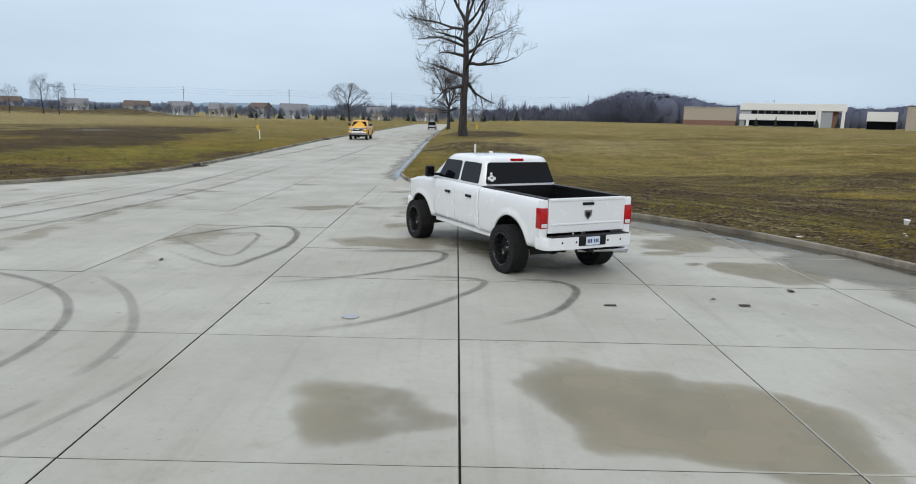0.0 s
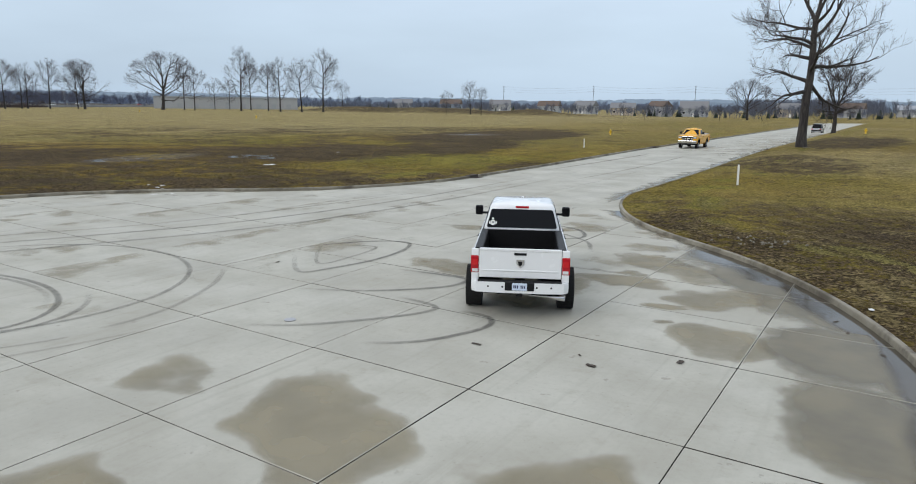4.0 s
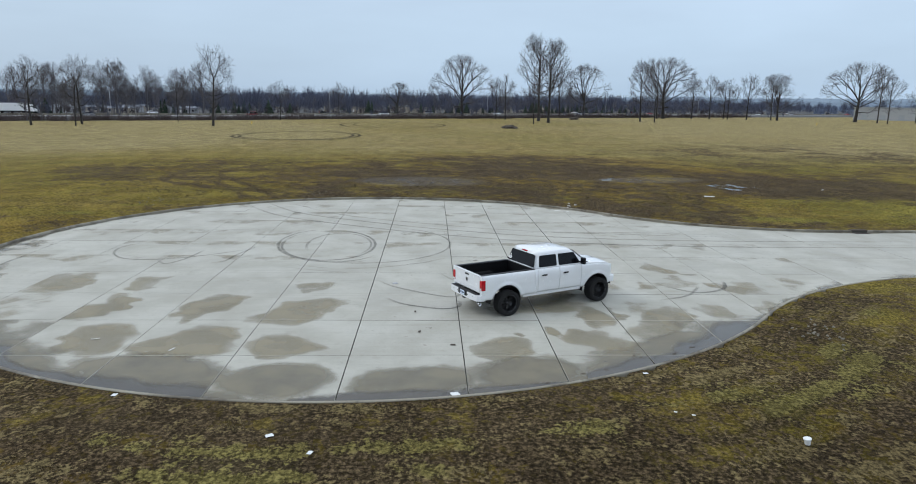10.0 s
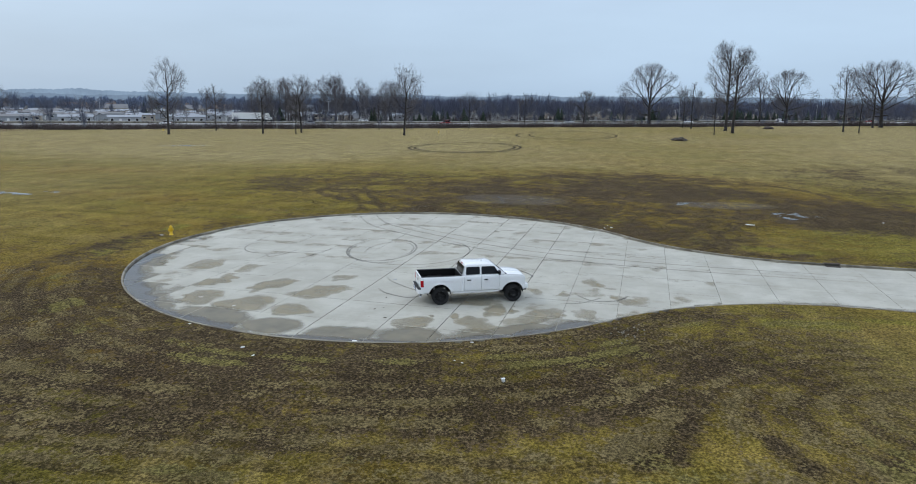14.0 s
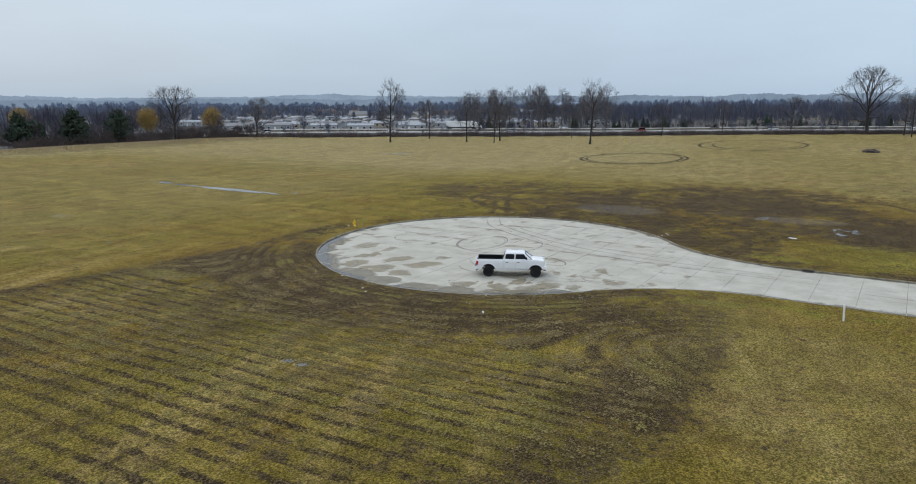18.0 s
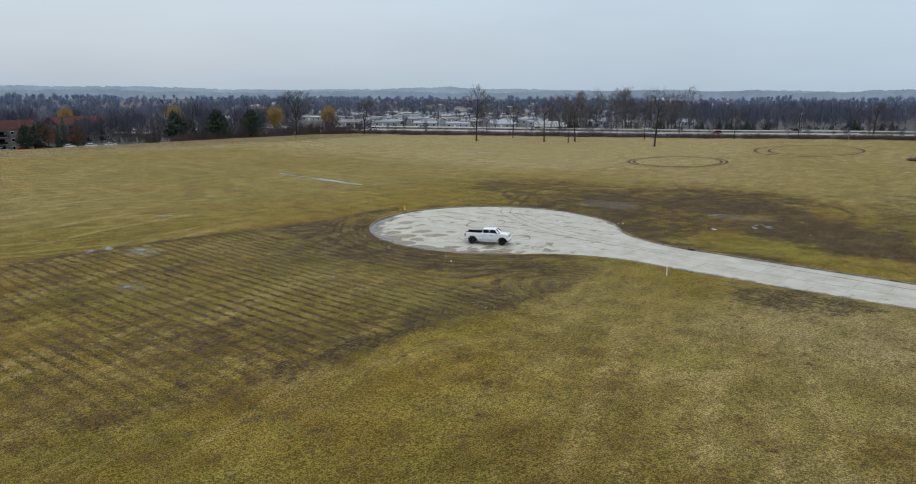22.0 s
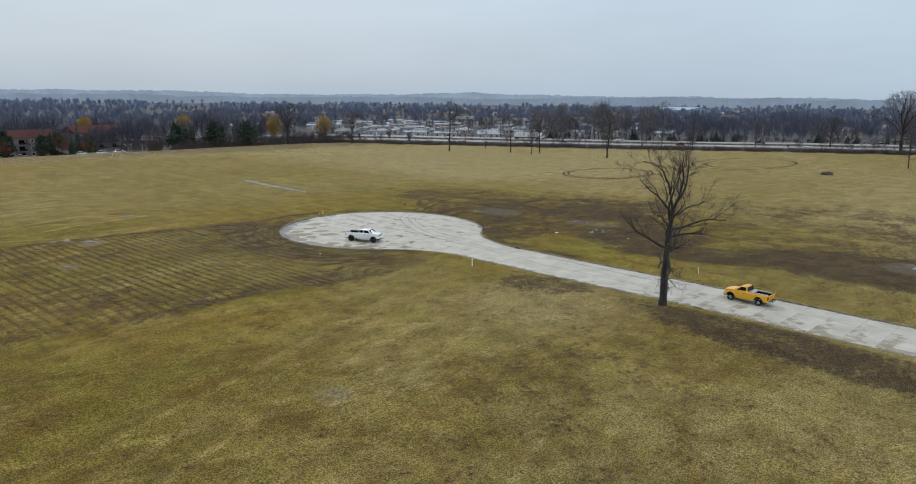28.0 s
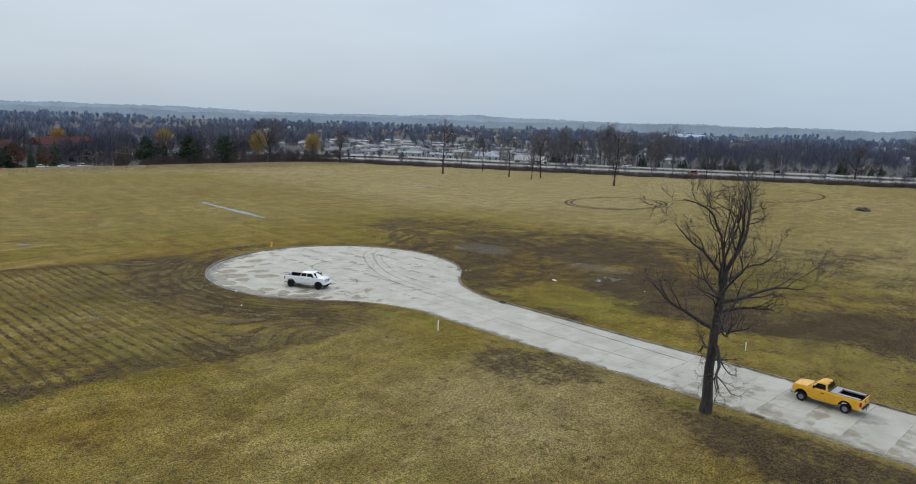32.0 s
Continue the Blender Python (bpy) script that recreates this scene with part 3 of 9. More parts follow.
    mud = np.maximum(mud, (0.80 + 0.4 * n1 + 0.3 * n0) * blob(x, y, 4.2, 86, 5.2, 20, -4, 0.3))
    mud = np.maximum(mud, (0.55 + 0.4 * n1) * blob(x, y, 2.0, 50, 5, 7))
    mud = np.maximum(mud, (0.20 + 0.3 * n1 + 0.2 * n0) * blob(x, y, 33, 78, 22, 9, 25))
    mud = np.maximum(mud, (0.8 + 0.4 * n2) * blob(x, y, -205, 300, 95, 22, 8, 0.4))
    east = smooth01((x + 4) / 6.0)
    south = smooth01((y + 27) / 6.0)
    # tilled ground: rows that follow the kerb, then run straight
    tilled = rows_of_plough(x, y)
    across = row_across(x, y, dd)
    near_arc = smooth01((x - 1) / 8) * (1 - smooth01((dd - 8) / 7.0)) * (1 - smooth01((y - 27) / 3)) * south
    rows = tilled * (0.95 - 0.55 * smooth01((x - 50) / 35)) * (0.45 + 0.9 * vnoise(x, y, 9.0, 14))
    rows = np.maximum(rows, 0.75 * near_arc * smooth01((dd - 1.5) / 3))
    mud = np.maximum(mud, tilled * (1 - 0.8 * smooth01((x - 44) / 25)) * (0.24 + 0.30 * n1 + 0.22 * n2 + 0.25 * n0))
    mud = np.maximum(mud, (0.87 + 0.35 * n1 + 0.4 * n0 + 0.2 * n2) * near_arc)
    mud = np.maximum(mud, (0.74 + 0.4 * n1) * smooth01((dd - 0.1) / 0.4) * (1 - smooth01((dd - 2.0) / 3.0)) * east * (1 - smooth01((y - 24) / 6)))
    mud = np.maximum(mud, (0.64 + 0.5 * n1 + 0.4 * n0) * np.maximum(blob(x, y, 10, 25, 11, 4.5, 8, 0.3), blob(x, y, 27, 26.5, 11, 3.5, 4, 0.4)))
    mud = np.maximum(mud, (0.68 + 0.5 * n1 + 0.4 * n0) * np.maximum(blob(x, y, 12, -19, 11, 5.5, -12, 0.3), 0.8 * blob(x, y, -3, -23.5, 9, 2.0, 0)))
    edge_line = np.exp(-(((y - 28.0) / 1.6) ** 2)) * smooth01((x - 1) / 6) * (1 - smooth01((x - 46) / 14)) + np.exp(-(((y + 23.4) / 1.3) ** 2)) * smooth01((x + 2) / 5) * (1 - smooth01((x - 48) / 15))
    mud = np.maximum(mud, (0.62 + 0.6 * n1 + 0.3 * n2) * edge_line)
    for cx, cy, r, ry, w in ((-45, 0, 14, 25, 0.5), (-43.5, 1, 14, 25, 0.5), (-58, 18, 19, 22, 0.6), (-40, 12, 9, 12, 0.4), (-52, -4, 16, 17, 0.5)):
        q = np.hypot((x - cx) / r, (y - cy) / ry)
        mud = np.maximum(mud, 0.72 * np.exp(-((((q - 1) * min(r, ry)) / w) ** 2)))
    mud = np.maximum(mud, (0.52 + 0.5 * n1 + 0.5 * n0) * (1 - smooth01((dd - 1.2) / 2.2)) * smooth01((dd - 0.1) / 0.3) * smooth01((-x - 6) / 6) * (1 - smooth01((y - 40) / 10)))
    for y0 in (19.5, 22.0):
        mud = np.maximum(mud, 0.85 * np.exp(-(((y - (y0 - 0.35 * (x + 20))) / 0.5) ** 2)) * smooth01((-x - 21) / 2) * (1 - smooth01((-x - 34) / 4)))
    for k0 in (-11.0, -13.4):
        mud = np.maximum(mud, 0.8 * np.exp(-(((y - (k0 + 0.55 * (x + 30))) / 0.6) ** 2)) * smooth01((-x - 27) / 2) * (1 - smooth01((-x - 44) / 6)))
    straw = 0.34 * smooth01((-y - 28) / 40) * (0.75 + 0.5 * vnoise(x, y, 26.0, 17)) + 0.62 * smooth01((-x - 55) / 45) * (0.75 + 0.5 * vnoise(x, y, 30.0, 18)) + 0.45 * smooth01((y - 45) / 50) * (0.6 + 0.8 * vnoise(x, y, 24.0, 16)) + 0.25 * blob(x, y, 22, 40, 26, 9, 35) + 0.45 * blob(x, y, 8, 58, 12, 12, 20) + np.clip(ridge_height(x, y) * 1.2, 0, 1) + 0.45 * blob(x, y, -150, -60, 60, 40) + 0.3 * blob(x, y, 18, 55, 25, 10, 20)
    lush = 0.5 * blob(x, y, -30, -15, 9, 8) + 0.4 * blob(x, y, -24, 35, 9, 11) + 0.6 * blob(x, y, 26, 50, 4, 3) + 0.35 * blob(x, y, -18, -60, 60, 30) + 0.35 * blob(x, y, -25, 52, 10, 22, -8)
    sward, green = verge_sward(x, y, dd)
    lush = np.maximum(lush + 0.15 * west * np.clip(-n2 * 2.4, 0, 1), green)
    attribute(me, "sward", sward)
    attribute(me, "green", green)
    wet = np.maximum.reduce([0.47 * blob(x, y, -41.5, 1.5, 4.5, 6.5, 0), 0.42 * blob(x, y, -45, 26, 3, 6, 10), 0.5 * blob(x, y, -48, 84, 5, 4), 0.55 * blob(x, y, 40, -19, 2.2, 3), 0.5 * blob(x, y, 48, -3, 1.5, 2), 0.52 * blob(x, y, 46, 62, 2, 1.6), 0.5 * blob(x, y, 6, -65, 1.5, 2), 0.55 * blob(x, y, -117, -100, 3, 8, 20)])
    attribute(me, "across", across)
    attribute(me, "rows", np.clip(rows, 0, 1))
    attribute(me, "rust", np.maximum.reduce([0.5 * blob(x, y, 66, 24, 26, 34), 0.5 * blob(x, y, 38, 72, 17, 13, 20), 0.42 * smooth01((x - 10) / 22) * smooth01((y - 20) / 16) * (1 - smooth01((y - 120) / 40)), 0.5 * blob(x, y, 45, -12, 12, 14), 0.5 * blob(x, y, 12, 78, 10, 14), 0.55 * blob(x, y, -50, 12, 42, 34), 0.45 * np.clip(1.4 - np.abs(dd - 7) / 10.0, 0, 1) * east * (1 - smooth01((y - 24) / 8))]))
    attribute(me, "mud", np.clip(mud + 0.10 * n1, 0, 1))
    attribute(me, "straw", np.clip(straw, 0, 1))
    attribute(me, "lush", np.clip(lush, 0, 1))
    attribute(me, "wet", wet)
    past = (x + 168) * -0.835 + (y + 216) * -0.55
    attribute(me, "town", np.clip(np.maximum(smooth01((past + 14) / 10), smooth01((-y - 226) / 12)), 0, 1))
    me.materials.append(MAT["grass"])
    return tagged(new("ground", me), "winter field of olive and tan grass with bare muddy soil", "ground", kind="structure")


ground = build_ground()


def ground_z(x, y):
    return float(lawn_height(np.array([float(x)]), np.array([float(y)]))[0][0])


# ---- pickups ----
def body_width(z, dz):
    """Half the width of the lower body at a height."""
    zs = (0.74, 0.80, 0.95, 1.22, 1.30, 1.46, 1.60, 1.66, 1.70)
    ws = (0.930, 0.962, 0.985, 1.002, 1.012, 1.010, 0.990, 0.968, 0.945)
    return 1.025 * float(np.interp(z - dz, zs, ws))


AZ = 0.47


def arch_low(y, sill, arches, dz):
    low = sill
    for ya, ry, rz in arches:
        q = (y - ya) / ry
        if abs(q) < 1:
            low = max(low, AZ + rz * math.sqrt(1 - q * q))
    return low


def skin(y0, y1, top, sill, arches, side, dz, taper=None, thick=0.03, step=0.05, rows=12):
    """A shaped side panel with wheel-arch cut-outs, as a closed solid."""
    ys = set(np.round(np.arange(y0, y1, step), 4)) | {y0, y1}
    for ya, ry, rz in arches:
        for k in range(33):
            q = ya + ry * 0.999 * math.cos(math.pi * k / 32)
            if y0 < q < y1:
                ys.add(round(q, 4))
    ys = sorted(ys)
    bm = bmesh.new()
    grids = []
    for inner in (0, 1):
        grid = []
        for y in ys:
            lo, hi = arch_low(y, sill, arches, dz), top(y)
            col = []
            for k in range(rows + 1):
                z = lo + (hi - lo) * k / rows
                x = body_width(z, dz) + (taper(y) if taper else 0.0)
                # the lip that stands out round a wheel arch
                for ya, ry, rz in arches:
                    q = math.hypot((y - ya) / ry, (z - AZ) / rz)
                    if q < 1.22 and z > 0.4:
                        x += 0.030 * max(0.0, 1 - abs(q - 1.04) / 0.18)
                col.append(bm.verts.new((side * (x - inner * thick), y, z)))
            grid.append(col)
        grids.append(grid)
    a, b = grids
    n, m = len(ys), rows + 1
    for i in range(n - 1):
        for k in range(rows):
            bm.faces.new((a[i][k], a[i + 1][k], a[i + 1][k + 1], a[i][k + 1]))
            bm.faces.new((b[i][k + 1], b[i + 1][k + 1], b[i + 1][k], b[i][k]))
        bm.faces.new((a[i][0], b[i][0], b[i + 1][0], a[i + 1][0]))
        bm.faces.new((a[i][rows], a[i + 1][rows], b[i + 1][rows], b[i][rows]))
    for k in range(rows):
        bm.faces.new((a[0][k], a[0][k + 1], b[0][k + 1], b[0][k]))
        bm.faces.new((a[n - 1][k], b[n - 1][k], b[n - 1][k + 1], a[n - 1][k + 1]))
    bmesh.ops.recalc_face_normals(bm, faces=bm.faces[:])
    return bm


def plate_bm(pts, normal, thick):
    """A flat pane through the points, thick along the normal."""
    bm = bmesh.new()
    n = Vector(normal).normalized() * thick
    a = [bm.verts.new(Vector(p)) for p in pts]
    b = [bm.verts.new(Vector(p) + n) for p in pts]
    bm.faces.new(a[::-1])
    bm.faces.new(b)
    for k in range(len(a)):
        k2 = (k + 1) % len(a)
        bm.faces.new((a[k], a[k2], b[k2], b[k]))
    bmesh.ops.recalc_face_normals(bm, faces=bm.faces[:])
    return bm


def rounded(pts, r, seg=4):
    """A polygon with its corners rounded."""
    out = []
    n = len(pts)
    for i in range(n):
        p, a, b = Vector(pts[i]), Vector(pts[i - 1]), Vector(pts[(i + 1) % n])
        da, db = (a - p), (b - p)
        ra, rb = min(r, da.length * 0.45), min(r, db.length * 0.45)
        pa, pb = p + da.normalized() * ra, p + db.normalized() * rb
        for k in range(seg + 1):
            t = k / seg
            out.append(pa * (1 - t) ** 2 + p * 2 * t * (1 - t) + pb * t * t)
    return out


def wheel_meshes(r, w, rim_r, spokes, rim_mat):
    """Meshes of tyre, rim, spoke, hub, nut for a wheel whose outer face looks along +x."""
    h = w / 2
    tyre = lathe([(rim_r - 0.01, -h * 0.86), (rim_r + 0.03, -h), (r * 0.84, -h * 1.02), (r * 0.955, -h * 0.93), (r * 0.985, -h * 0.7), (r * 0.985, h * 0.7), (r * 0.955, h * 0.93), (r * 0.84, h * 1.02), (rim_r + 0.03, h), (rim_r - 0.01, h * 0.86)], 48)
    bmesh.ops.delete(tyre, geom=[f for f in tyre.faces if len(f.verts) > 8], context="FACES_ONLY")
    # tread and shoulder lugs
    for k in range(40):
        a = 2 * math.pi * k / 40
        for x0, x1, off in ((-h * 0.98, -h * 0.42, 0.0), (h * 0.42, h * 0.98, 0.5), (-h * 0.36, -h * 0.02, 0.5), (h * 0.02, h * 0.36, 0.0)):
            t = a + off * 2 * math.pi / 40
            rot = Matrix.Rotation(t, 4, "X")
            lug = box_bm(x0, x1, -r * 0.055, r * 0.055, r * 0.93, r, 0)
            lug.transform(rot)
            tmp = bpy.data.meshes.new("tmp")
            lug.to_mesh(tmp)
            lug.free()
            tyre.from_mesh(tmp)
            bpy.data.meshes.remove(tmp)
    rim = lathe([(rim_r * 0.20, -h * 0.2), (rim_r * 0.9, -h * 0.85), (rim_r, -h * 0.9), (rim_r, h * 0.88), (rim_r * 1.03, h * 0.95), (rim_r * 0.97, h * 1.0), (rim_r * 0.93, h * 0.86), (rim_r * 0.88, h * 0.1), (rim_r * 0.84, -h * 0.35), (rim_r * 0.2, -h * 0.4)], 40)
    spoke = bmesh.new()
    box_bm(-h * 0.30, h * 0.06, -rim_r * 0.075, rim_r * 0.075, rim_r * 0.18, rim_r * 0.90, 0.008, spoke)
    hub = lathe([(rim_r * 0.30, -h * 0.3), (rim_r * 0.30, h * 0.08), (rim_r * 0.20, h * 0.16), (rim_r * 0.17, h * 0.40), (rim_r * 0.10, h * 0.45)], 20)
    return tyre, rim, spoke, hub


def to_mesh(bm, name, material, smooth=False):
    me = bpy.data.meshes.new(name)
    bm.to_mesh(me)
    bm.free()
    me.materials.append(material)
    if smooth:
        me.polygons.foreach_set("use_smooth", [True] * len(me.polygons))
    return me


def mount_wheels(parent, places, r, w, rim_r, spokes, rim_mat, nut_mat=None):
    tyre, rim, spoke, hub = wheel_meshes(r, w, rim_r, spokes, rim_mat)
    tyre_me = to_mesh(tyre, "tyre", MAT["tyre"])
    rim_me, spoke_me, hub_me = to_mesh(rim, "rim", rim_mat, True), to_mesh(spoke, "spoke", rim_mat), to_mesh(hub, "hub", rim_mat, True)
    nut = lathe([(0.007, 0.0), (0.007, 0.010), (0.003, 0.013)], 6)
    nut_me = to_mesh(nut, "rim_bolt", nut_mat or MAT["bolt"])
    for x, y in places:
        wheel = new("wheel", tyre_me)
        wheel.name = "tyre"
        wheel.parent = parent
        wheel.matrix_local = pose(x, y, r, 0, 0, 0 if x > 0 else 180)
        tagged(wheel, "chunky black tyre with deep tread")
        hang("rim", rim_me, wheel, "black deep-dish rim" if nut_mat is None else "steel rim")
        for k in range(spokes):
            hang("spoke", spoke_me, wheel, "", Matrix.Rotation(2 * math.pi * k / spokes, 4, "X"))
        hang("hub", hub_me, wheel)
        for k in range(20 if nut_mat is None else 8):
            rr = rim_r * (0.985 if nut_mat is None else 0.30)
            a = 2 * math.pi * k / (20 if nut_mat is None else 8)
            hang("rim_bolt", nut_me, wheel, "", Matrix.Translation((w * 0.485 if nut_mat is None else w * 0.2, rr * math.cos(a), rr * math.sin(a))))


def pickup(name, label, m, P):
    t = thing(name, label, "pickup truck", "", m)
    dz, paint = P["dz"], P["paint"]
    back, doors, base, nose, fa, tail = P["back"], P["doors"], P["screen"], P["nose"], P["axle"], P["tail"]
    R = P["r"]
    arches = [(0.0, P["arch"], 0.64), (fa, P["arch"], 0.62)]
    rail, belt, sill = 1.68 + dz, 1.69 + dz, 0.79 + dz
    # bed sides, cab corners, doors and wings
    for side, word in ((-1, "left"), (1, "right")):
        bed = part("bed_side", skin(tail + 0.02, back - 0.055, lambda y: rail, sill, arches[:1], side, dz), paint, t, "", True)
        part("cab_corner", skin(back - 0.045, doors[0][0] - 0.006, lambda y: belt, sill, [], side, dz, step=0.03), paint, t, "", True)
        for i, (d0, d1) in enumerate(doors):
            door = part("door", skin(d0, d1, lambda y: belt, sill + 0.03, [], side, dz), paint, t, "", True)
            y = d0 + 0.16
            x = body_width(1.45 + dz, dz)
            part("door_handle", box_bm(min(side * x, side * (x + 0.045)), max(side * x, side * (x + 0.045)), y, y + 0.22, 1.43 + dz, 1.485 + dz, 0.015), MAT["black_plastic"], door, "black door handle")
        x = body_width(0.8 + dz, dz) - 0.03
        part("sill", box_bm(min(side * x, side * (x - 0.12)), max(side * x, side * (x - 0.12)), 0.75, fa - 0.75, 0.70 + dz, sill + 0.02, 0.02), paint, t)
        d1 = doors[-1][1]
        part("front_wing", skin(d1 + 0.008, nose, lambda y: belt - 0.025 - 0.13 * ((y - d1) / (nose - d1)) ** 2, sill, arches[1:], side, dz, lambda y: -0.07 * max(0, (y - fa) / (nose - fa)) ** 2), paint, t, "", True)
        # arch liners
        for ya, ry, rz in arches:
            bm = bmesh.new()
            prev = None
            for k in range(17):
                a = math.pi * k / 16
                y, z = ya + (ry + 0.02) * math.cos(a), AZ - 0.02 + (rz + 0.03) * math.sin(a)
                cur = (bm.verts.new((side * 0.96, y, z)), bm.verts.new((side * 0.45, y, z)), bm.verts.new((side * 0.45, y, z + 0.02)), bm.verts.new((side * 0.96, y, z + 0.02)))
                if prev:
                    for q in range(4):
                        bm.faces.new((prev[q], prev[(q + 1) % 4], cur[(q + 1) % 4], cur[q]))
                prev = cur
            part("arch_liner", bm, MAT["black_plastic"], t, "black plastic wheel-arch liner")
        # tail lamp set into the painted corner of the bed
        x1 = body_width(1.35 + dz, dz) + 0.006
        part("bed_corner", box_bm(min(side * 0.872, side * (x1 - 0.012)), max(side * 0.872, side * (x1 - 0.012)), tail + 0.0, tail + 0.09, 0.98 + dz, rail - 0.004, 0.022, None, 3), paint, t, "", True)
        lamp = bmesh.new()
        box_bm(min(side * 0.878, side * x1), max(side * 0.878, side * x1), tail - 0.014, tail + 0.15, 1.155 + dz, 1.53 + dz, 0.022, lamp, 3)
        lamp_ob = part("tail_light", lamp, MAT["red_lens"], t, "red tail light with a clear reversing lens", True)
        part("lamp_core", box_bm(min(side * 0.895, side * (x1 - 0.03)), max(side * 0.895, side * (x1 - 0.03)), tail - 0.019, tail + 0.0, 1.32 + dz, 1.45 + dz, 0.012), MAT["red_core"], lamp_ob, "brighter red lamp centre")
        part("reversing_lens", box_bm(min(side * 0.892, side * (x1 - 0.028)), max(side * 0.892, side * (x1 - 0.028)), tail - 0.019, tail + 0.02, 1.175 + dz, 1.245 + dz, 0.008), MAT["clear_lens"], lamp_ob, "clear reversing lens")
        part("rail_cap", box_bm(min(side * 0.80, side * 0.955), max(side * 0.80, side * 0.955), tail + 0.03, back - 0.055, rail - 0.008, rail + 0.016, 0.008), MAT["black_plastic"], t, "black bed rail cap")
        part("bed_wall", box_bm(min(side * 0.79, side * 0.83), max(side * 0.79, side * 0.83), tail + 0.05, back - 0.06, 1.16 + dz, rail - 0.01), MAT["liner"], t, "black bed liner wall")
        part("wheel_housing", box_bm(min(side * 0.56, side * 0.80), max(side * 0.56, side * 0.80), -0.42, 0.42, 1.14 + dz, 1.38 + dz, 0.05), MAT["liner"], t)
        # mirror
        y = doors[-1][1] - 0.10
        mirror = part("mirror", box_bm(min(side * 1.06, side * 1.27), max(side * 1.06, side * 1.27), y, y + 0.13, belt + 0.03, belt + 0.29, 0.045, None, 3), MAT["black_plastic"], t, "large black towing mirror")
        part("mirror_arm", box_bm(min(side * 0.92, side * 1.10), max(side * 0.92, side * 1.10), y + 0.02, y + 0.09, belt + 0.06, belt + 0.12, 0.02), MAT["black_plastic"], mirror)
        part("mirror_glass", box_bm(min(side * 1.085, side * 1.245), max(side * 1.085, side * 1.245), y - 0.006, y + 0.01, belt + 0.06, belt + 0.26, 0.003), MAT["tint"], mirror)
        # head lamp
        part("headlight_bezel", box_bm(min(side * 0.59, side * 0.945), max(side * 0.59, side * 0.945), nose - 0.24, nose + 0.004, 1.275 + dz, 1.505 + dz, 0.04), MAT["black_plastic"], t, "black headlight surround")
        part("headlight", box_bm(min(side * 0.60, side * 0.93), max(side * 0.60, side * 0.93), nose - 0.20, nose + 0.015, 1.31 + dz, 1.47 + dz, 0.04), MAT["clear_lens"], t, "clear headlight in a dark surround")
    # bed
    part("bed_floor", box_bm(-0.82, 0.82, tail + 0.04, back - 0.06, 1.10 + dz, 1.16 + dz), MAT["liner"], t, "ribbed black bed liner")
    rib = box_bm(-0.012, 0.012, tail + 0.08, back - 0.10, 1.155 + dz, 1.172 + dz, 0.003)
    rib_me = to_mesh(rib, "liner_rib", MAT["liner"])
    for k in range(9):
        hang("liner_rib", rib_me, t, "", Matrix.Translation((-0.48 + 0.12 * k, 0, 0)))
    part("bulkhead", box_bm(-0.96, 0.96, back - 0.10, back - 0.055, 1.02 + dz, rail + 0.012, 0.01), MAT["liner"], t)
    gate = bmesh.new()
    box_bm(-0.865, 0.865, tail - 0.01, tail + 0.05, 1.06 + dz, rail, 0.012, gate)
    gate_ob = part("tailgate", gate, paint, t)
    part("gate_crease", box_bm(-0.80, 0.80, tail - 0.020, tail, 1.20 + dz, 1.235 + dz, 0.008), paint, gate_ob)
    part("gate_spoiler", box_bm(-0.865, 0.865, tail - 0.022, tail + 0.05, rail - 0.045, rail + 0.012, 0.012), paint, gate_ob)
    part("gate_handle", box_bm(-0.13, 0.13, tail - 0.03, tail, rail - 0.125, rail - 0.075, 0.012), MAT["black_plastic"], gate_ob, "black tailgate handle")
    shield = [(-0.085, 1.46), (0.085, 1.46), (0.075, 1.36), (0.0, 1.28), (-0.075, 1.36)]
    part("badge", plate_bm([(x, tail - 0.011, z + dz) for x, z in shield], (0, -1, 0), 0.014), MAT["chrome"], gate_ob, "chrome shield badge")
    part("badge_face", plate_bm([(x * 0.55, tail - 0.025, 1.375 + (z - 1.375) * 0.6 + dz) for x, z in shield], (0, -1, 0), 0.005), MAT["black_plastic"], gate_ob)
    # rear bumper
    bumper = bmesh.new()
    plan = [(-1.035, tail + 0.14), (-1.025, tail - 0.05), (-0.93, tail - 0.15), (-0.57, tail - 0.19), (0.57, tail - 0.19), (0.93, tail - 0.15), (1.025, tail - 0.05), (1.035, tail + 0.14)]
    inner = [(x * 0.93, y + 0.08) for x, y in plan]
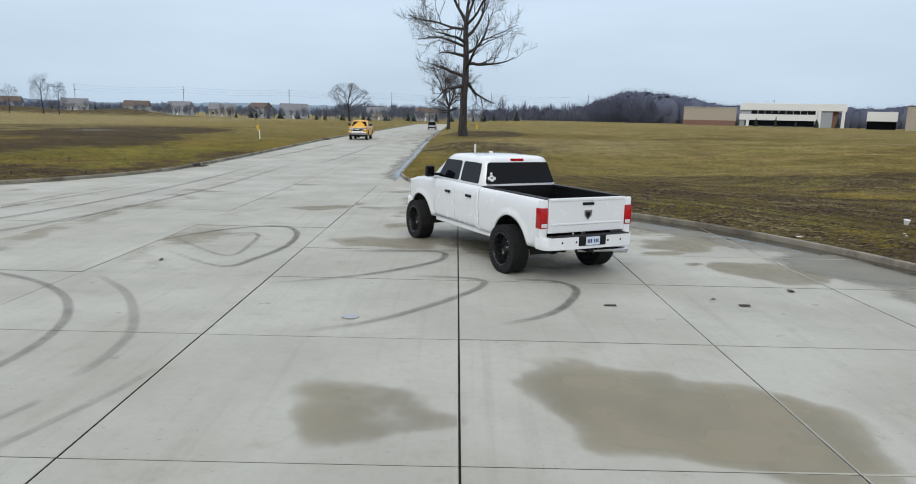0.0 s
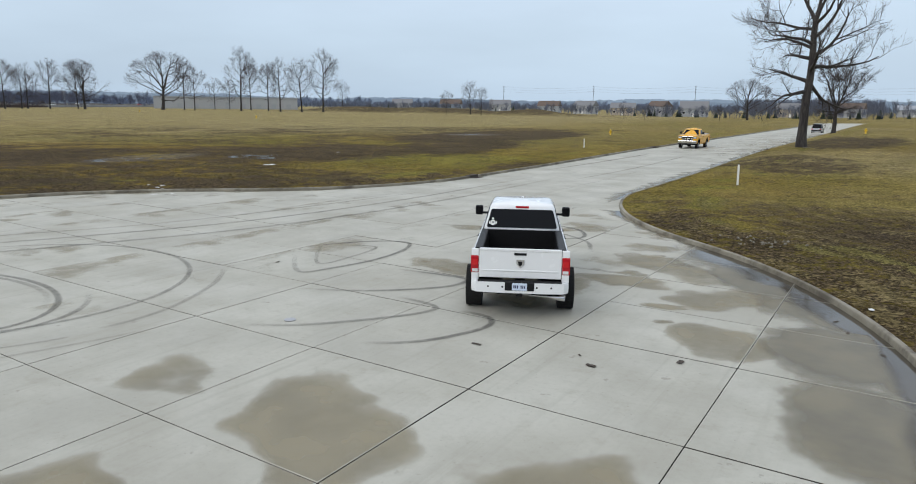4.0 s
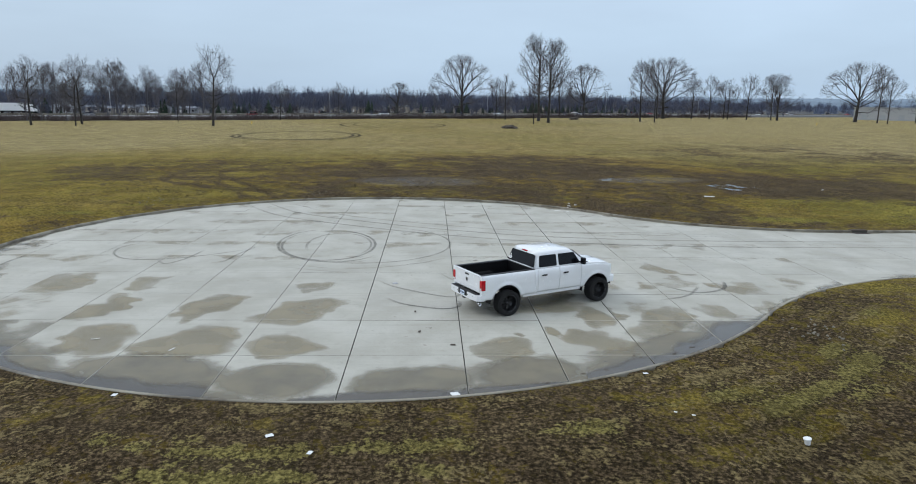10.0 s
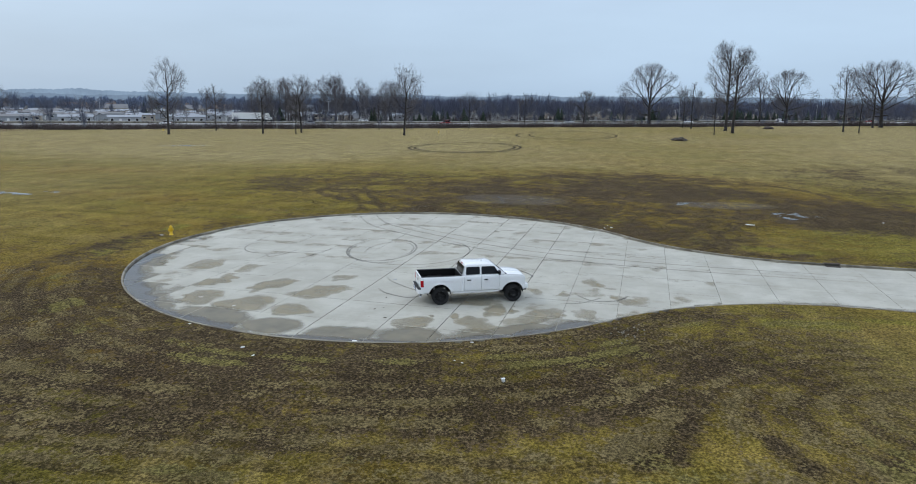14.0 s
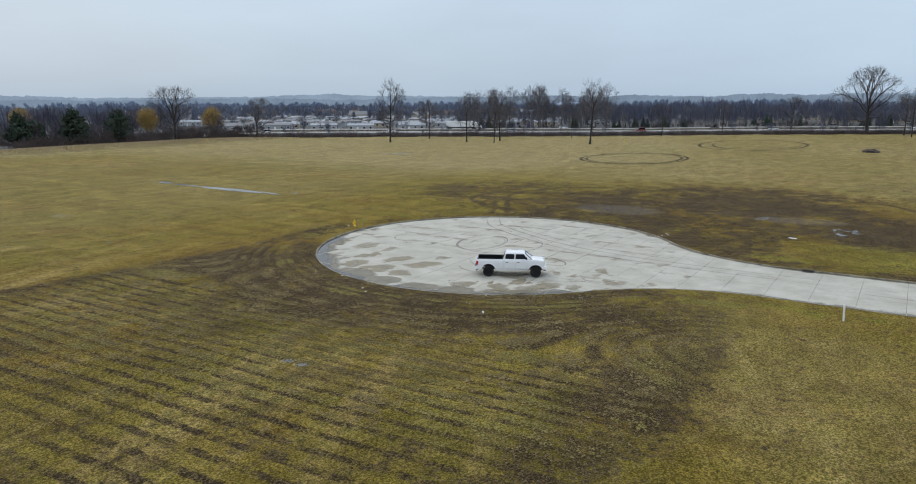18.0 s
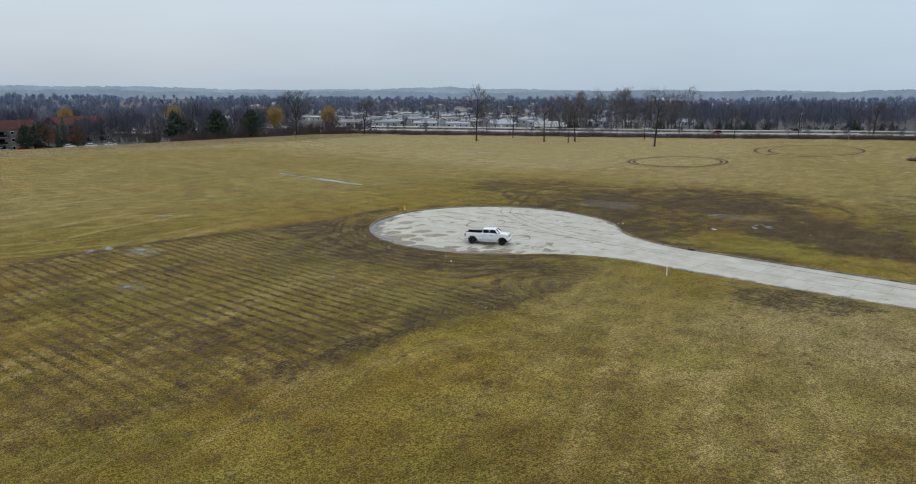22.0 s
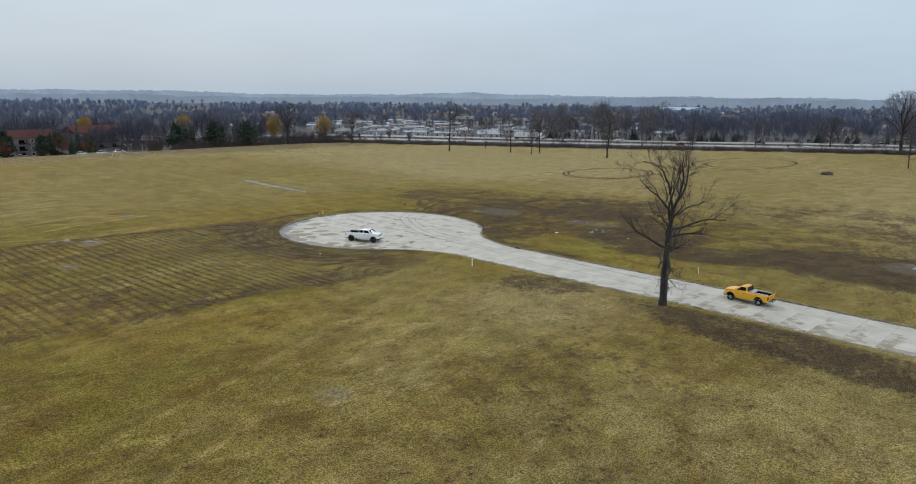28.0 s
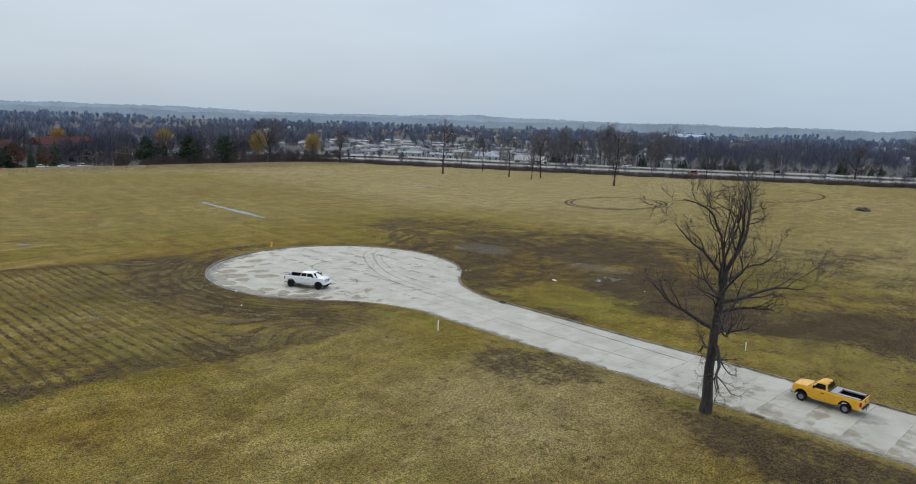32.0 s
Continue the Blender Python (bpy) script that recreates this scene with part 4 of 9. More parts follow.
    for z0, z1, s in ((0.78, 0.83, 0.985), (0.83, 0.96, 1.0), (0.96, 1.005, 0.99)):
        for (a, b), (ia, ib) in zip(zip(plan, plan[1:]), zip(inner, inner[1:])):
            s0 = 0.985 if z0 < 0.8 else 1.0
            s1 = 0.99 if z1 > 1.0 else 1.0
            q = [bumper.verts.new((a[0] * s0, a[1], z0 + dz)), bumper.verts.new((b[0] * s0, b[1], z0 + dz)), bumper.verts.new((b[0] * s1, b[1], z1 + dz)), bumper.verts.new((a[0] * s1, a[1], z1 + dz))]
            bumper.faces.new(q)
            if z1 > 1.0:
                bumper.faces.new((q[3], q[2], bumper.verts.new((ib[0], ib[1], z1 + dz)), bumper.verts.new((ia[0], ia[1], z1 + dz))))
            if z0 < 0.8:
                bumper.faces.new((q[1], q[0], bumper.verts.new((ia[0], ia[1], z0 + dz)), bumper.verts.new((ib[0], ib[1], z0 + dz))))
    bmesh.ops.remove_doubles(bumper, verts=bumper.verts[:], dist=0.002)
    bmesh.ops.recalc_face_normals(bumper, faces=bumper.faces[:])
    rear = part("rear_bumper", bumper, P["bumper"], t)
    part("step_pad", box_bm(-0.88, 0.88, tail - 0.16, tail + 0.0, 1.0 + dz, 1.022 + dz, 0.006), MAT["black_plastic"], rear, "black rubber step pad")
    part("plate_recess", box_bm(-0.31, 0.31, tail - 0.203, tail - 0.15, 0.83 + dz, 1.018 + dz, 0.02), MAT["black_plastic"], rear)
    plate = part("number_plate", box_bm(-0.155, 0.155, tail - 0.212, tail - 0.2, 0.845 + dz, 1.0 + dz, 0.003), MAT["plate_blue"], rear, "pale blue and white number plate")
    for k in range(7):
        if k != 3:
            part("plate_bar", box_bm(-0.125 + k * 0.037, -0.102 + k * 0.037, tail - 0.2155, tail - 0.2115, 0.89 + dz, 0.955 + dz), MAT["dark_ink"], plate)
    for x in (-0.66, -0.36, 0.36, 0.66):
        sensor = lathe([(0.020, 0), (0.020, 0.008), (0.012, 0.012)], 12, "z")
        sensor.transform(Matrix.Translation((x, tail - 0.185 + (0.012 if abs(x) > 0.6 else 0), 0.91 + dz)) @ Matrix.Rotation(radians(90), 4, "X"))
        part("parking_sensor", sensor, MAT["black_plastic"], rear)
    # cab: pillars and roof as one shell
    half_b, half_t = 0.925, 0.775
    roof_y0, roof_y1 = back + 0.17, base - 0.74
    levels = [(belt - 0.03, 0.0), (belt + 0.02, 0.03), (belt + 0.45, 0.80), (belt + 0.52, 0.94), (belt + 0.57, 1.04), (belt + 0.60, 1.16)]
    shell = bmesh.new()
    rings = []
    for z, f in levels:
        hw = half_b + (half_t - half_b) * min(f, 1.0) - (0.10 if f > 1.1 else 0.03 if f > 1 else 0)
        yb = back - 0.03 + (roof_y0 - back + 0.03) * min(f, 1.0) + (0.09 if f > 1.1 else 0.02 if f > 1 else 0)
        yf = base + (roof_y1 - base) * min(f, 1.0) - (0.16 if f > 1.1 else 0.05 if f > 1 else 0)
        bow = 0.05
        pts = []
        for k in range(9):
            u = -1 + 2 * k / 8
            pts.append((u * hw * (0.985 if abs(u) == 1 else 1), yb - bow * 0.4 * (1 - u * u) + (0.05 if abs(u) == 1 else 0), z))
        for k in range(1, 6):
            pts.append((hw, yb + (yf - yb) * k / 6, z))
        for k in range(9):
            u = 1 - 2 * k / 8
            pts.append((u * hw * (0.985 if abs(u) == 1 else 1), yf + bow * (1 - u * u) * 1.6 - (0.05 if abs(u) == 1 else 0), z + (0.0)))
        for k in range(1, 6):
            pts.append((-hw, yf + (yb - yf) * k / 6, z))
        rings.append([shell.verts.new(p) for p in pts])
    n = len(rings[0])
    for a, b in zip(rings, rings[1:]):
        for k in range(n):
            shell.faces.new((a[k], a[(k + 1) % n], b[(k + 1) % n], b[k]))
    top = rings[-1]
    mid = shell.verts.new((0, (roof_y0 + roof_y1) / 2, belt + 0.622))
    for k in range(n):
        shell.faces.new((top[k], top[(k + 1) % n], mid))
    shell.faces.new(rings[0][::-1])
    bmesh.ops.recalc_face_normals(shell, faces=shell.faces[:])
    cab = part("cab_shell", shell, paint, t, "", True)

    def side_x(z):
        f = (z - belt + 0.03) / 0.48 * 0.80
        return half_b + (half_t - half_b) * f

    for side in (-1, 1):
        for i, (d0, d1) in enumerate(doors):
            last = i == len(doors) - 1
            zl, zh = belt + 0.035, belt + 0.455
            a0 = d0 + (0.10 if i == 0 else 0.02)
            a1 = d0 + (0.15 if i == 0 else 0.03)
            b0, b1 = (d1 + 0.02, base - 0.66) if last else (d1 - 0.06, d1 - 0.06)
            quad = [(a0, zl), (b0, zl), (b1, zh), (a1, zh)]
            pts = rounded([(side * (side_x(z) + 0.004), y, z) for y, z in quad], 0.06)
            part("side_window", plate_bm(pts, (side, 0, 0.43), 0.010), MAT["tint"], t, "dark tinted side window")
    zl, zh = belt + 0.045, belt + 0.475

    def slope(z, y_low, y_high):
        f = (z - belt + 0.03) / 0.48 * 0.80
        return y_low + (y_high - y_low) * f

    rw = [(-0.85, slope(zl, back - 0.03, roof_y0) - 0.035, zl), (0.85, slope(zl, back - 0.03, roof_y0) - 0.035, zl), (0.74, slope(zh, back - 0.03, roof_y0) - 0.035, zh), (-0.74, slope(zh, back - 0.03, roof_y0) - 0.035, zh)]
    rear_glass = part("rear_window", plate_bm(rounded(rw, 0.05), (0, -1, 0.45), 0.014), MAT["tint"], t, "dark tinted rear window")
    ws = [(-0.83, slope(belt, base, roof_y1) + 0.06, belt + 0.0), (0.83, slope(belt, base, roof_y1) + 0.06, belt + 0.0), (0.66, slope(zh, base, roof_y1) + 0.06, zh), (-0.66, slope(zh, base, roof_y1) + 0.06, zh)]
    part("windscreen", plate_bm(rounded(ws, 0.05), (0, 0.55, 1), 0.012), MAT["tint"], t, "dark windscreen")
    y = slope(belt + 0.53, back - 0.03, roof_y0)
    part("brake_light", box_bm(-0.16, 0.16, y - 0.035, y + 0.05, belt + 0.50, belt + 0.555, 0.012), MAT["red_lens"], t, "red high-mounted brake light")
    # bonnet
    d1 = doors[-1][1]
    bonnet = bmesh.new()
    grid = []
    for i in range(15):
        v = i / 14
        y = base - 0.12 + (nose - 0.02 - base + 0.12) * v
        col = []
        for k in range(17):
            u = -1 + 2 * k / 16
            hw = 0.93 - 0.06 * v ** 2
            z = belt - 0.01 - 0.115 * v ** 2 + 0.045 * (1 - u * u) + 0.028 * max(0, 1 - abs(abs(u) - 0.34) / 0.16) * (1 - v * 0.6)
            if i == 14:
                z -= 0.04
            col.append((bonnet.verts.new((u * hw, y, z)), bonnet.verts.new((u * hw, y, z - 0.05))))
        grid.append(col)
    for s in (0, 1):
        for i in range(14):
            for k in range(16):
                bonnet.faces.new((grid[i][k][s], grid[i][k + 1][s], grid[i + 1][k + 1][s], grid[i + 1][k][s]))
    for i in range(14):
        for k in (0, 16):
            bonnet.faces.new((grid[i][k][0], grid[i + 1][k][0], grid[i + 1][k][1], grid[i][k][1]))
    for k in range(16):
        for i in (0, 14):
            bonnet.faces.new((grid[i][k][0], grid[i][k + 1][0], grid[i][k + 1][1], grid[i][k][1]))
    bmesh.ops.recalc_face_normals(bonnet, faces=bonnet.faces[:])
    part("bonnet", bonnet, paint, t, "", True)
    part("cowl", box_bm(-0.86, 0.86, base - 0.14, base + 0.06, belt - 0.04, belt + 0.015, 0.01), MAT["black_plastic"], t)
    # nose
    part("grille_surround", box_bm(-0.60, 0.60, nose - 0.22, nose + 0.04, 1.10 + dz, 1.53 + dz, 0.05, None, 3), P["grille"], t, "grille surround")
    part("grille_mesh", box_bm(-0.50, 0.50, nose + 0.02, nose + 0.05, 1.16 + dz, 1.46 + dz, 0.01), MAT["black_plastic"], t)
    part("grille_bar", box_bm(-0.51, 0.51, nose + 0.035, nose + 0.06, 1.29 + dz, 1.33 + dz, 0.008), P["grille"], t)
    part("grille_post", box_bm(-0.025, 0.025, nose + 0.035, nose + 0.06, 1.15 + dz, 1.47 + dz, 0.008), P["grille"], t)
    part("front_panel", box_bm(-0.92, 0.92, nose - 0.20, nose - 0.02, 1.06 + dz, 1.32 + dz, 0.04), paint, t)
    part("front_bumper", box_bm(-0.97, 0.97, nose - 0.10, nose + 0.19, 0.80 + dz, 1.10 + dz, 0.06, None, 3), P["bumper"], t)
    part("air_dam", box_bm(-0.85, 0.85, nose - 0.06, nose + 0.12, 0.70 + dz, 0.81 + dz, 0.02), MAT["black_plastic"], t)
    # underbody
    for side in (-1, 1):
        part("frame_rail", box_bm(min(side * 0.40, side * 0.49), max(side * 0.40, side * 0.49), tail + 0.05, nose - 0.1, 0.62 + dz * 0.6, 0.80 + dz, 0.01), MAT["black_plastic"], t)
        part("shock_absorber", box_bm(min(side * 0.52, side * 0.58), max(side * 0.52, side * 0.58), -0.28, -0.22, R, 1.05 + dz, 0.01), MAT["steel"], t)
    for y in (0.0, fa):
        axle = lathe([(0.05, -P["track"] + 0.30), (0.05, -0.2), (0.17, -0.10), (0.19, 0.0), (0.17, 0.10), (0.05, 0.2), (0.05, P["track"] - 0.30)], 14)
        axle.transform(Matrix.Translation((0.0, y, R)))
        part("axle", axle, MAT["black_plastic"], t, "dark axle with its differential", True)
    part("fuel_tank", box_bm(-0.40, 0.38, 0.5, 1.5, 0.62 + dz * 0.7, 0.86 + dz, 0.05), MAT["black_plastic"], t)
    part("gearbox", box_bm(-0.3, 0.3, 1.7, 3.4, 0.60 + dz * 0.7, 0.9 + dz, 0.08), MAT["black_plastic"], t)
    part("cab_floor", box_bm(-0.93, 0.93, back - 0.02, base + 0.2, 0.80 + dz, 0.86 + dz), MAT["black_plastic"], t)
    part("engine_bay", box_bm(-0.62, 0.62, base - 0.2, nose - 0.25, 0.86 + dz, 1.5 + dz), MAT["black_plastic"], t)
    part("hitch", box_bm(-0.06, 0.06, tail - 0.17, tail + 0.2, 0.70 + dz, 0.80 + dz, 0.008), MAT["black_plastic"], t, "black tow hitch")
    pipe = lathe([(0.035, -0.9), (0.035, -0.20), (0.060, -0.16), (0.064, 0.10), (0.056, 0.105), (0.053, -0.05)], 20)
    pipe.transform(Matrix.Translation((0.86, tail - 0.0, 0.665 + dz)) @ Matrix.Rotation(radians(-14), 4, "Z"))
    part("exhaust_tip", pipe, MAT["chrome"], t, "polished exhaust tip", True)
    mount_wheels(t, [(s * (P["track"] - P["tw"] / 2), y) for s in (-1, 1) for y in (0.0, fa)], R, P["tw"], P["rim_r"], P["spokes"], P["rim"], P.get("nut"))
    return t, rear_glass


WHITE = dict(dz=-0.155, paint=MAT["white_paint"], bumper=MAT["white_paint"], grille=MAT["white_paint"], back=1.30, doors=[(1.36, 2.33), (2.342, 3.36)], screen=3.77, nose=4.90, axle=4.15, tail=-1.06, r=0.465, tw=0.35, rim_r=0.32, spokes=8, rim=MAT["black_rim"], track=1.20, arch=0.63)
truck, glass = pickup("pickup_truck", "white lifted crew-cab pickup with black rims standing on the concrete", pose(1.99, 5.01, 0.0, 0, 0, 27.2) @ Matrix.Scale(1.068, 4), WHITE)
# pale decal in the rear window's lower left corner
def on_glass(x, z):
    return (x, 1.240 + (z - 1.58) * 0.333, z)


for k, shape in enumerate(([(-0.735, 1.63), (-0.665, 1.63), (-0.64, 1.70), (-0.66, 1.755), (-0.74, 1.755), (-0.76, 1.70)], [(-0.79, 1.66), (-0.755, 1.65), (-0.76, 1.72), (-0.795, 1.73)], [(-0.645, 1.65), (-0.61, 1.66), (-0.605, 1.73), (-0.64, 1.72)], [(-0.725, 1.762), (-0.675, 1.762), (-0.67, 1.81), (-0.73, 1.81)])):
    part("decal", plate_bm(rounded([on_glass(*p) for p in shape], 0.025), (0, -1, 0.33), 0.005), MAT["white_plastic"], glass, "pale sticker")
for x in (-0.715, -0.685):
    part("decal_mark", plate_bm(rounded([(a, b - 0.007, c) for a, b, c in (on_glass(x - 0.01, 1.69), on_glass(x + 0.01, 1.69), on_glass(x + 0.01, 1.72), on_glass(x - 0.01, 1.72))], 0.006), (0, -1, 0.33), 0.003), MAT["tint"], glass)
ring = lathe([(0.088, 0.0), (0.088, 0.004), (0.080, 0.006)], 24)
ring.transform(Matrix.Translation((-1.037, 0.92, 1.24)) @ Matrix.Rotation(radians(180), 4, "Z"))
part("fuel_door", ring, MAT["white_paint"], truck)
part("aerial_fin", box_bm(-0.03, 0.03, 2.5, 2.62, 2.145, 2.19, 0.02), MAT["white_paint"], truck)

YELLOW = dict(dz=-0.25, paint=MAT["yellow_paint"], bumper=MAT["chrome"], grille=MAT["chrome"], back=1.42, doors=[(1.50, 2.50)], screen=2.95, nose=4.20, axle=3.42, tail=-1.18, r=0.385, tw=0.25, rim_r=0.205, spokes=6, rim=MAT["steel"], nut=MAT["steel"], track=0.98, arch=0.55)
yz = float(road_rise(np.array(-11.2), np.array(73.5)))
service, glass2 = pickup("pickup_truck", "yellow regular-cab work pickup with an aluminium toolbox driving on the road", pose(-11.4, 75.0, yz, 0, 0, 180) @ Matrix.Scale(1.07, 4), YELLOW)
part("toolbox", box_bm(-0.93, 0.93, 0.72, 1.28, 1.28, 1.47, 0.02), MAT["steel"], service, "bright aluminium toolbox across the bed")
part("side_toolbox", box_bm(0.62, 0.92, -1.0, 0.70, 1.33, 1.47, 0.02), MAT["steel"], service, "bright aluminium side toolbox")
part("side_toolbox", box_bm(-0.92, -0.62, -1.0, 0.70, 1.33, 1.47, 0.02), MAT["steel"], service, "bright aluminium side toolbox")
part("beacon_bar", box_bm(-0.30, 0.30, 1.72, 1.90, 2.055, 2.11, 0.02), MAT["yellow_iron"], service, "amber roof beacon bar")


# ---- trees ----
class Tubes:
    """Collects tapered tubes into one mesh."""

    def __init__(self):
        self.v, self.f = [], []

    def tube(self, pts, radii, sides):
        base = len(self.v)
        for i, (p, r) in enumerate(zip(pts, radii)):
            d = (pts[min(i + 1, len(pts) - 1)] - pts[max(i - 1, 0)]).normalized()
            a = d.cross(Vector((0.31, 0.77, 0.55))).normalized()
            b = d.cross(a)
            for k in range(sides):
                t = 2 * math.pi * k / sides
                self.v.append(p + (a * math.cos(t) + b * math.sin(t)) * r)
        for i in range(len(pts) - 1):
            for k in range(sides):
                k2 = (k + 1) % sides
                self.f.append((base + i * sides + k, base + i * sides + k2, base + (i + 1) * sides + k2, base + (i + 1) * sides + k))

    def cone(self, p, q, r):
        d = (q - p).normalized()
        a = d.cross(Vector((0.31, 0.77, 0.55))).normalized()
        b = d.cross(a)
        n = len(self.v)
        self.v += [p + a * r, p + (b * 0.87 - a * 0.5) * r, p - (b * 0.87 + a * 0.5) * r, q]
        self.f += [(n, n + 1, n + 3), (n + 1, n + 2, n + 3), (n + 2, n, n + 3)]

    def mesh(self, name, material):
        return mesh_from(name, self.v, self.f, material, True)


def fork_tree(seed, height, radius, base, trunk_r, fork, limbs, leaders=3, fine_r=0.016, stretch=0.34, upward=0.05):
    """A bare tree whose limbs fork again and again until they reach the edge of an uneven crown."""
    rg = random.Random(seed)
    wood, fine = Tubes(), Tubes()
    mid, half = height * (1 + base) / 2, height * (1 - base) / 2
    lobes = [rg.uniform(0, 6.28) for _ in range(4)]
    trunk_dir = Vector((rg.gauss(0, 0.03), rg.gauss(0, 0.03), 1)).normalized()

    def room(p, d):
        """How far p may still grow along d before it leaves the crown."""
        a = math.atan2(p.y, p.x)
        k = 1 + 0.13 * math.sin(2 * a + lobes[0]) + 0.10 * math.sin(5 * a + lobes[1] + p.z * 0.5) + 0.09 * math.sin(p.z * 0.9 + lobes[2])
        o = Vector((p.x / (radius * k), p.y / (radius * k), (p.z - mid) / (half * (0.5 + 0.5 * k))))
        v = Vector((d.x / (radius * k), d.y / (radius * k), d.z / (half * (0.5 + 0.5 * k))))
        qa, qb, qc = v.dot(v), o.dot(v), o.dot(o) - 1
        disc = qb * qb - qa * qc
        return (-qb + math.sqrt(disc)) / qa if disc > 0 else 0.0

    def turned(d, angle):
        side = d.cross(Vector((rg.gauss(0, 1), rg.gauss(0, 1), rg.gauss(0, 1)))).normalized()
        return (d * math.cos(angle) + side * math.sin(angle)).normalized()

    def spray(p, d, size):
        for _ in range(1):
            e = turned(d, rg.uniform(0.1, 0.7))
            q = p + e * size * rg.uniform(0.6, 1.2)
            fine.cone(p, q, fine_r)
            fine.cone(p.lerp(q, 0.45), p.lerp(q, 0.45) + turned(e, 0.6) * size * 0.6, fine_r * 0.8)

    def grow(p, d, r, level):
        left = room(p, d)
        small = 0.045 * height
        if left < small * rg.uniform(0.0, 1.1) or level > 6:
            spray(p, d, small * rg.uniform(0.6, 1.7))
            return
        length = max(small, left * stretch * rg.uniform(0.75, 1.25))
        d1 = turned(d, rg.uniform(0.05, 0.22))
        d2 = (turned(d1, rg.uniform(0.05, 0.22)) + Vector((0, 0, upward))).normalized()
        q = p + d1 * length * 0.5
        e = q + d2 * length * 0.5
        r_end = max(fine_r, r * 0.86)
        thick = r > trunk_r * 0.11
        (wood if thick else fine).tube([p, q, e], [r, (r + r_end) / 2, r_end], 7 if r > trunk_r * 0.35 else 5 if thick else 3)
        grow(e, turned(d2, rg.uniform(0.10, 0.36)), max(fine_r, r_end * rg.uniform(0.78, 0.90)), level + 1)
        out = Vector((e.x, e.y, 0.25 * (e.z - mid)))
        d3 = (turned(d2, rg.uniform(0.50, 0.95)) + out.normalized() * 0.18).normalized()
        grow(e, d3, max(fine_r, r_end * rg.uniform(0.52, 0.72)), level + 1)
        if rg.random() < 0.45:
            d4 = turned(d1, rg.uniform(0.6, 1.1))
            o = p.lerp(q, rg.uniform(0.4, 1.0))
            if level < 4:
                grow(o, d4, max(fine_r, r * rg.uniform(0.28, 0.42)), max(level + 2, 5))
            else:
                spray(o, d4, small)

    n = 9
    top = height * fork
    trunk = [Vector((0, 0, -0.35))]
    for i in range(n):
        trunk.append(trunk[-1] + (trunk_dir + Vector((rg.gauss(0, 0.04), rg.gauss(0, 0.04), 0))).normalized() * (top + 0.35) / n)
    tr = [trunk_r * (1 - 0.45 * i / n) * (1.4 if i == 0 else 1.1 if i == 1 else 1.0) for i in range(n + 1)]
    wood.tube(trunk, tr, 11)
    spin = rg.uniform(0, 6.28)
    for k in range(leaders):
        a = spin + k * 6.283 / leaders + rg.uniform(-0.4, 0.4)
        out = rg.uniform(0.12, 0.62)
        grow(trunk[-1] - Vector((0, 0, 0.15)), (trunk_dir + Vector((math.cos(a), math.sin(a), 0)) * out).normalized(), tr[-1] * rg.uniform(0.55, 0.8), 0)
    for k in range(limbs):
        u = (k + rg.random()) / limbs
        z = height * (base + 0.02) + (top - height * (base + 0.02)) * u
        f = min(n - 1e-3, (z + 0.35) / (top + 0.35) * n)
        o = trunk[int(f)].lerp(trunk[int(f) + 1], f - int(f))
        a = spin + 2.4 * k + rg.uniform(-0.5, 0.5)
        e = 0.02 + 0.72 * u + rg.uniform(-0.18, 0.2)
        grow(o, Vector((math.cos(a) * math.cos(e), math.sin(a) * math.cos(e), math.sin(e))), tr[int(f)] * rg.uniform(0.34, 0.52), 1)
    return wood, fine


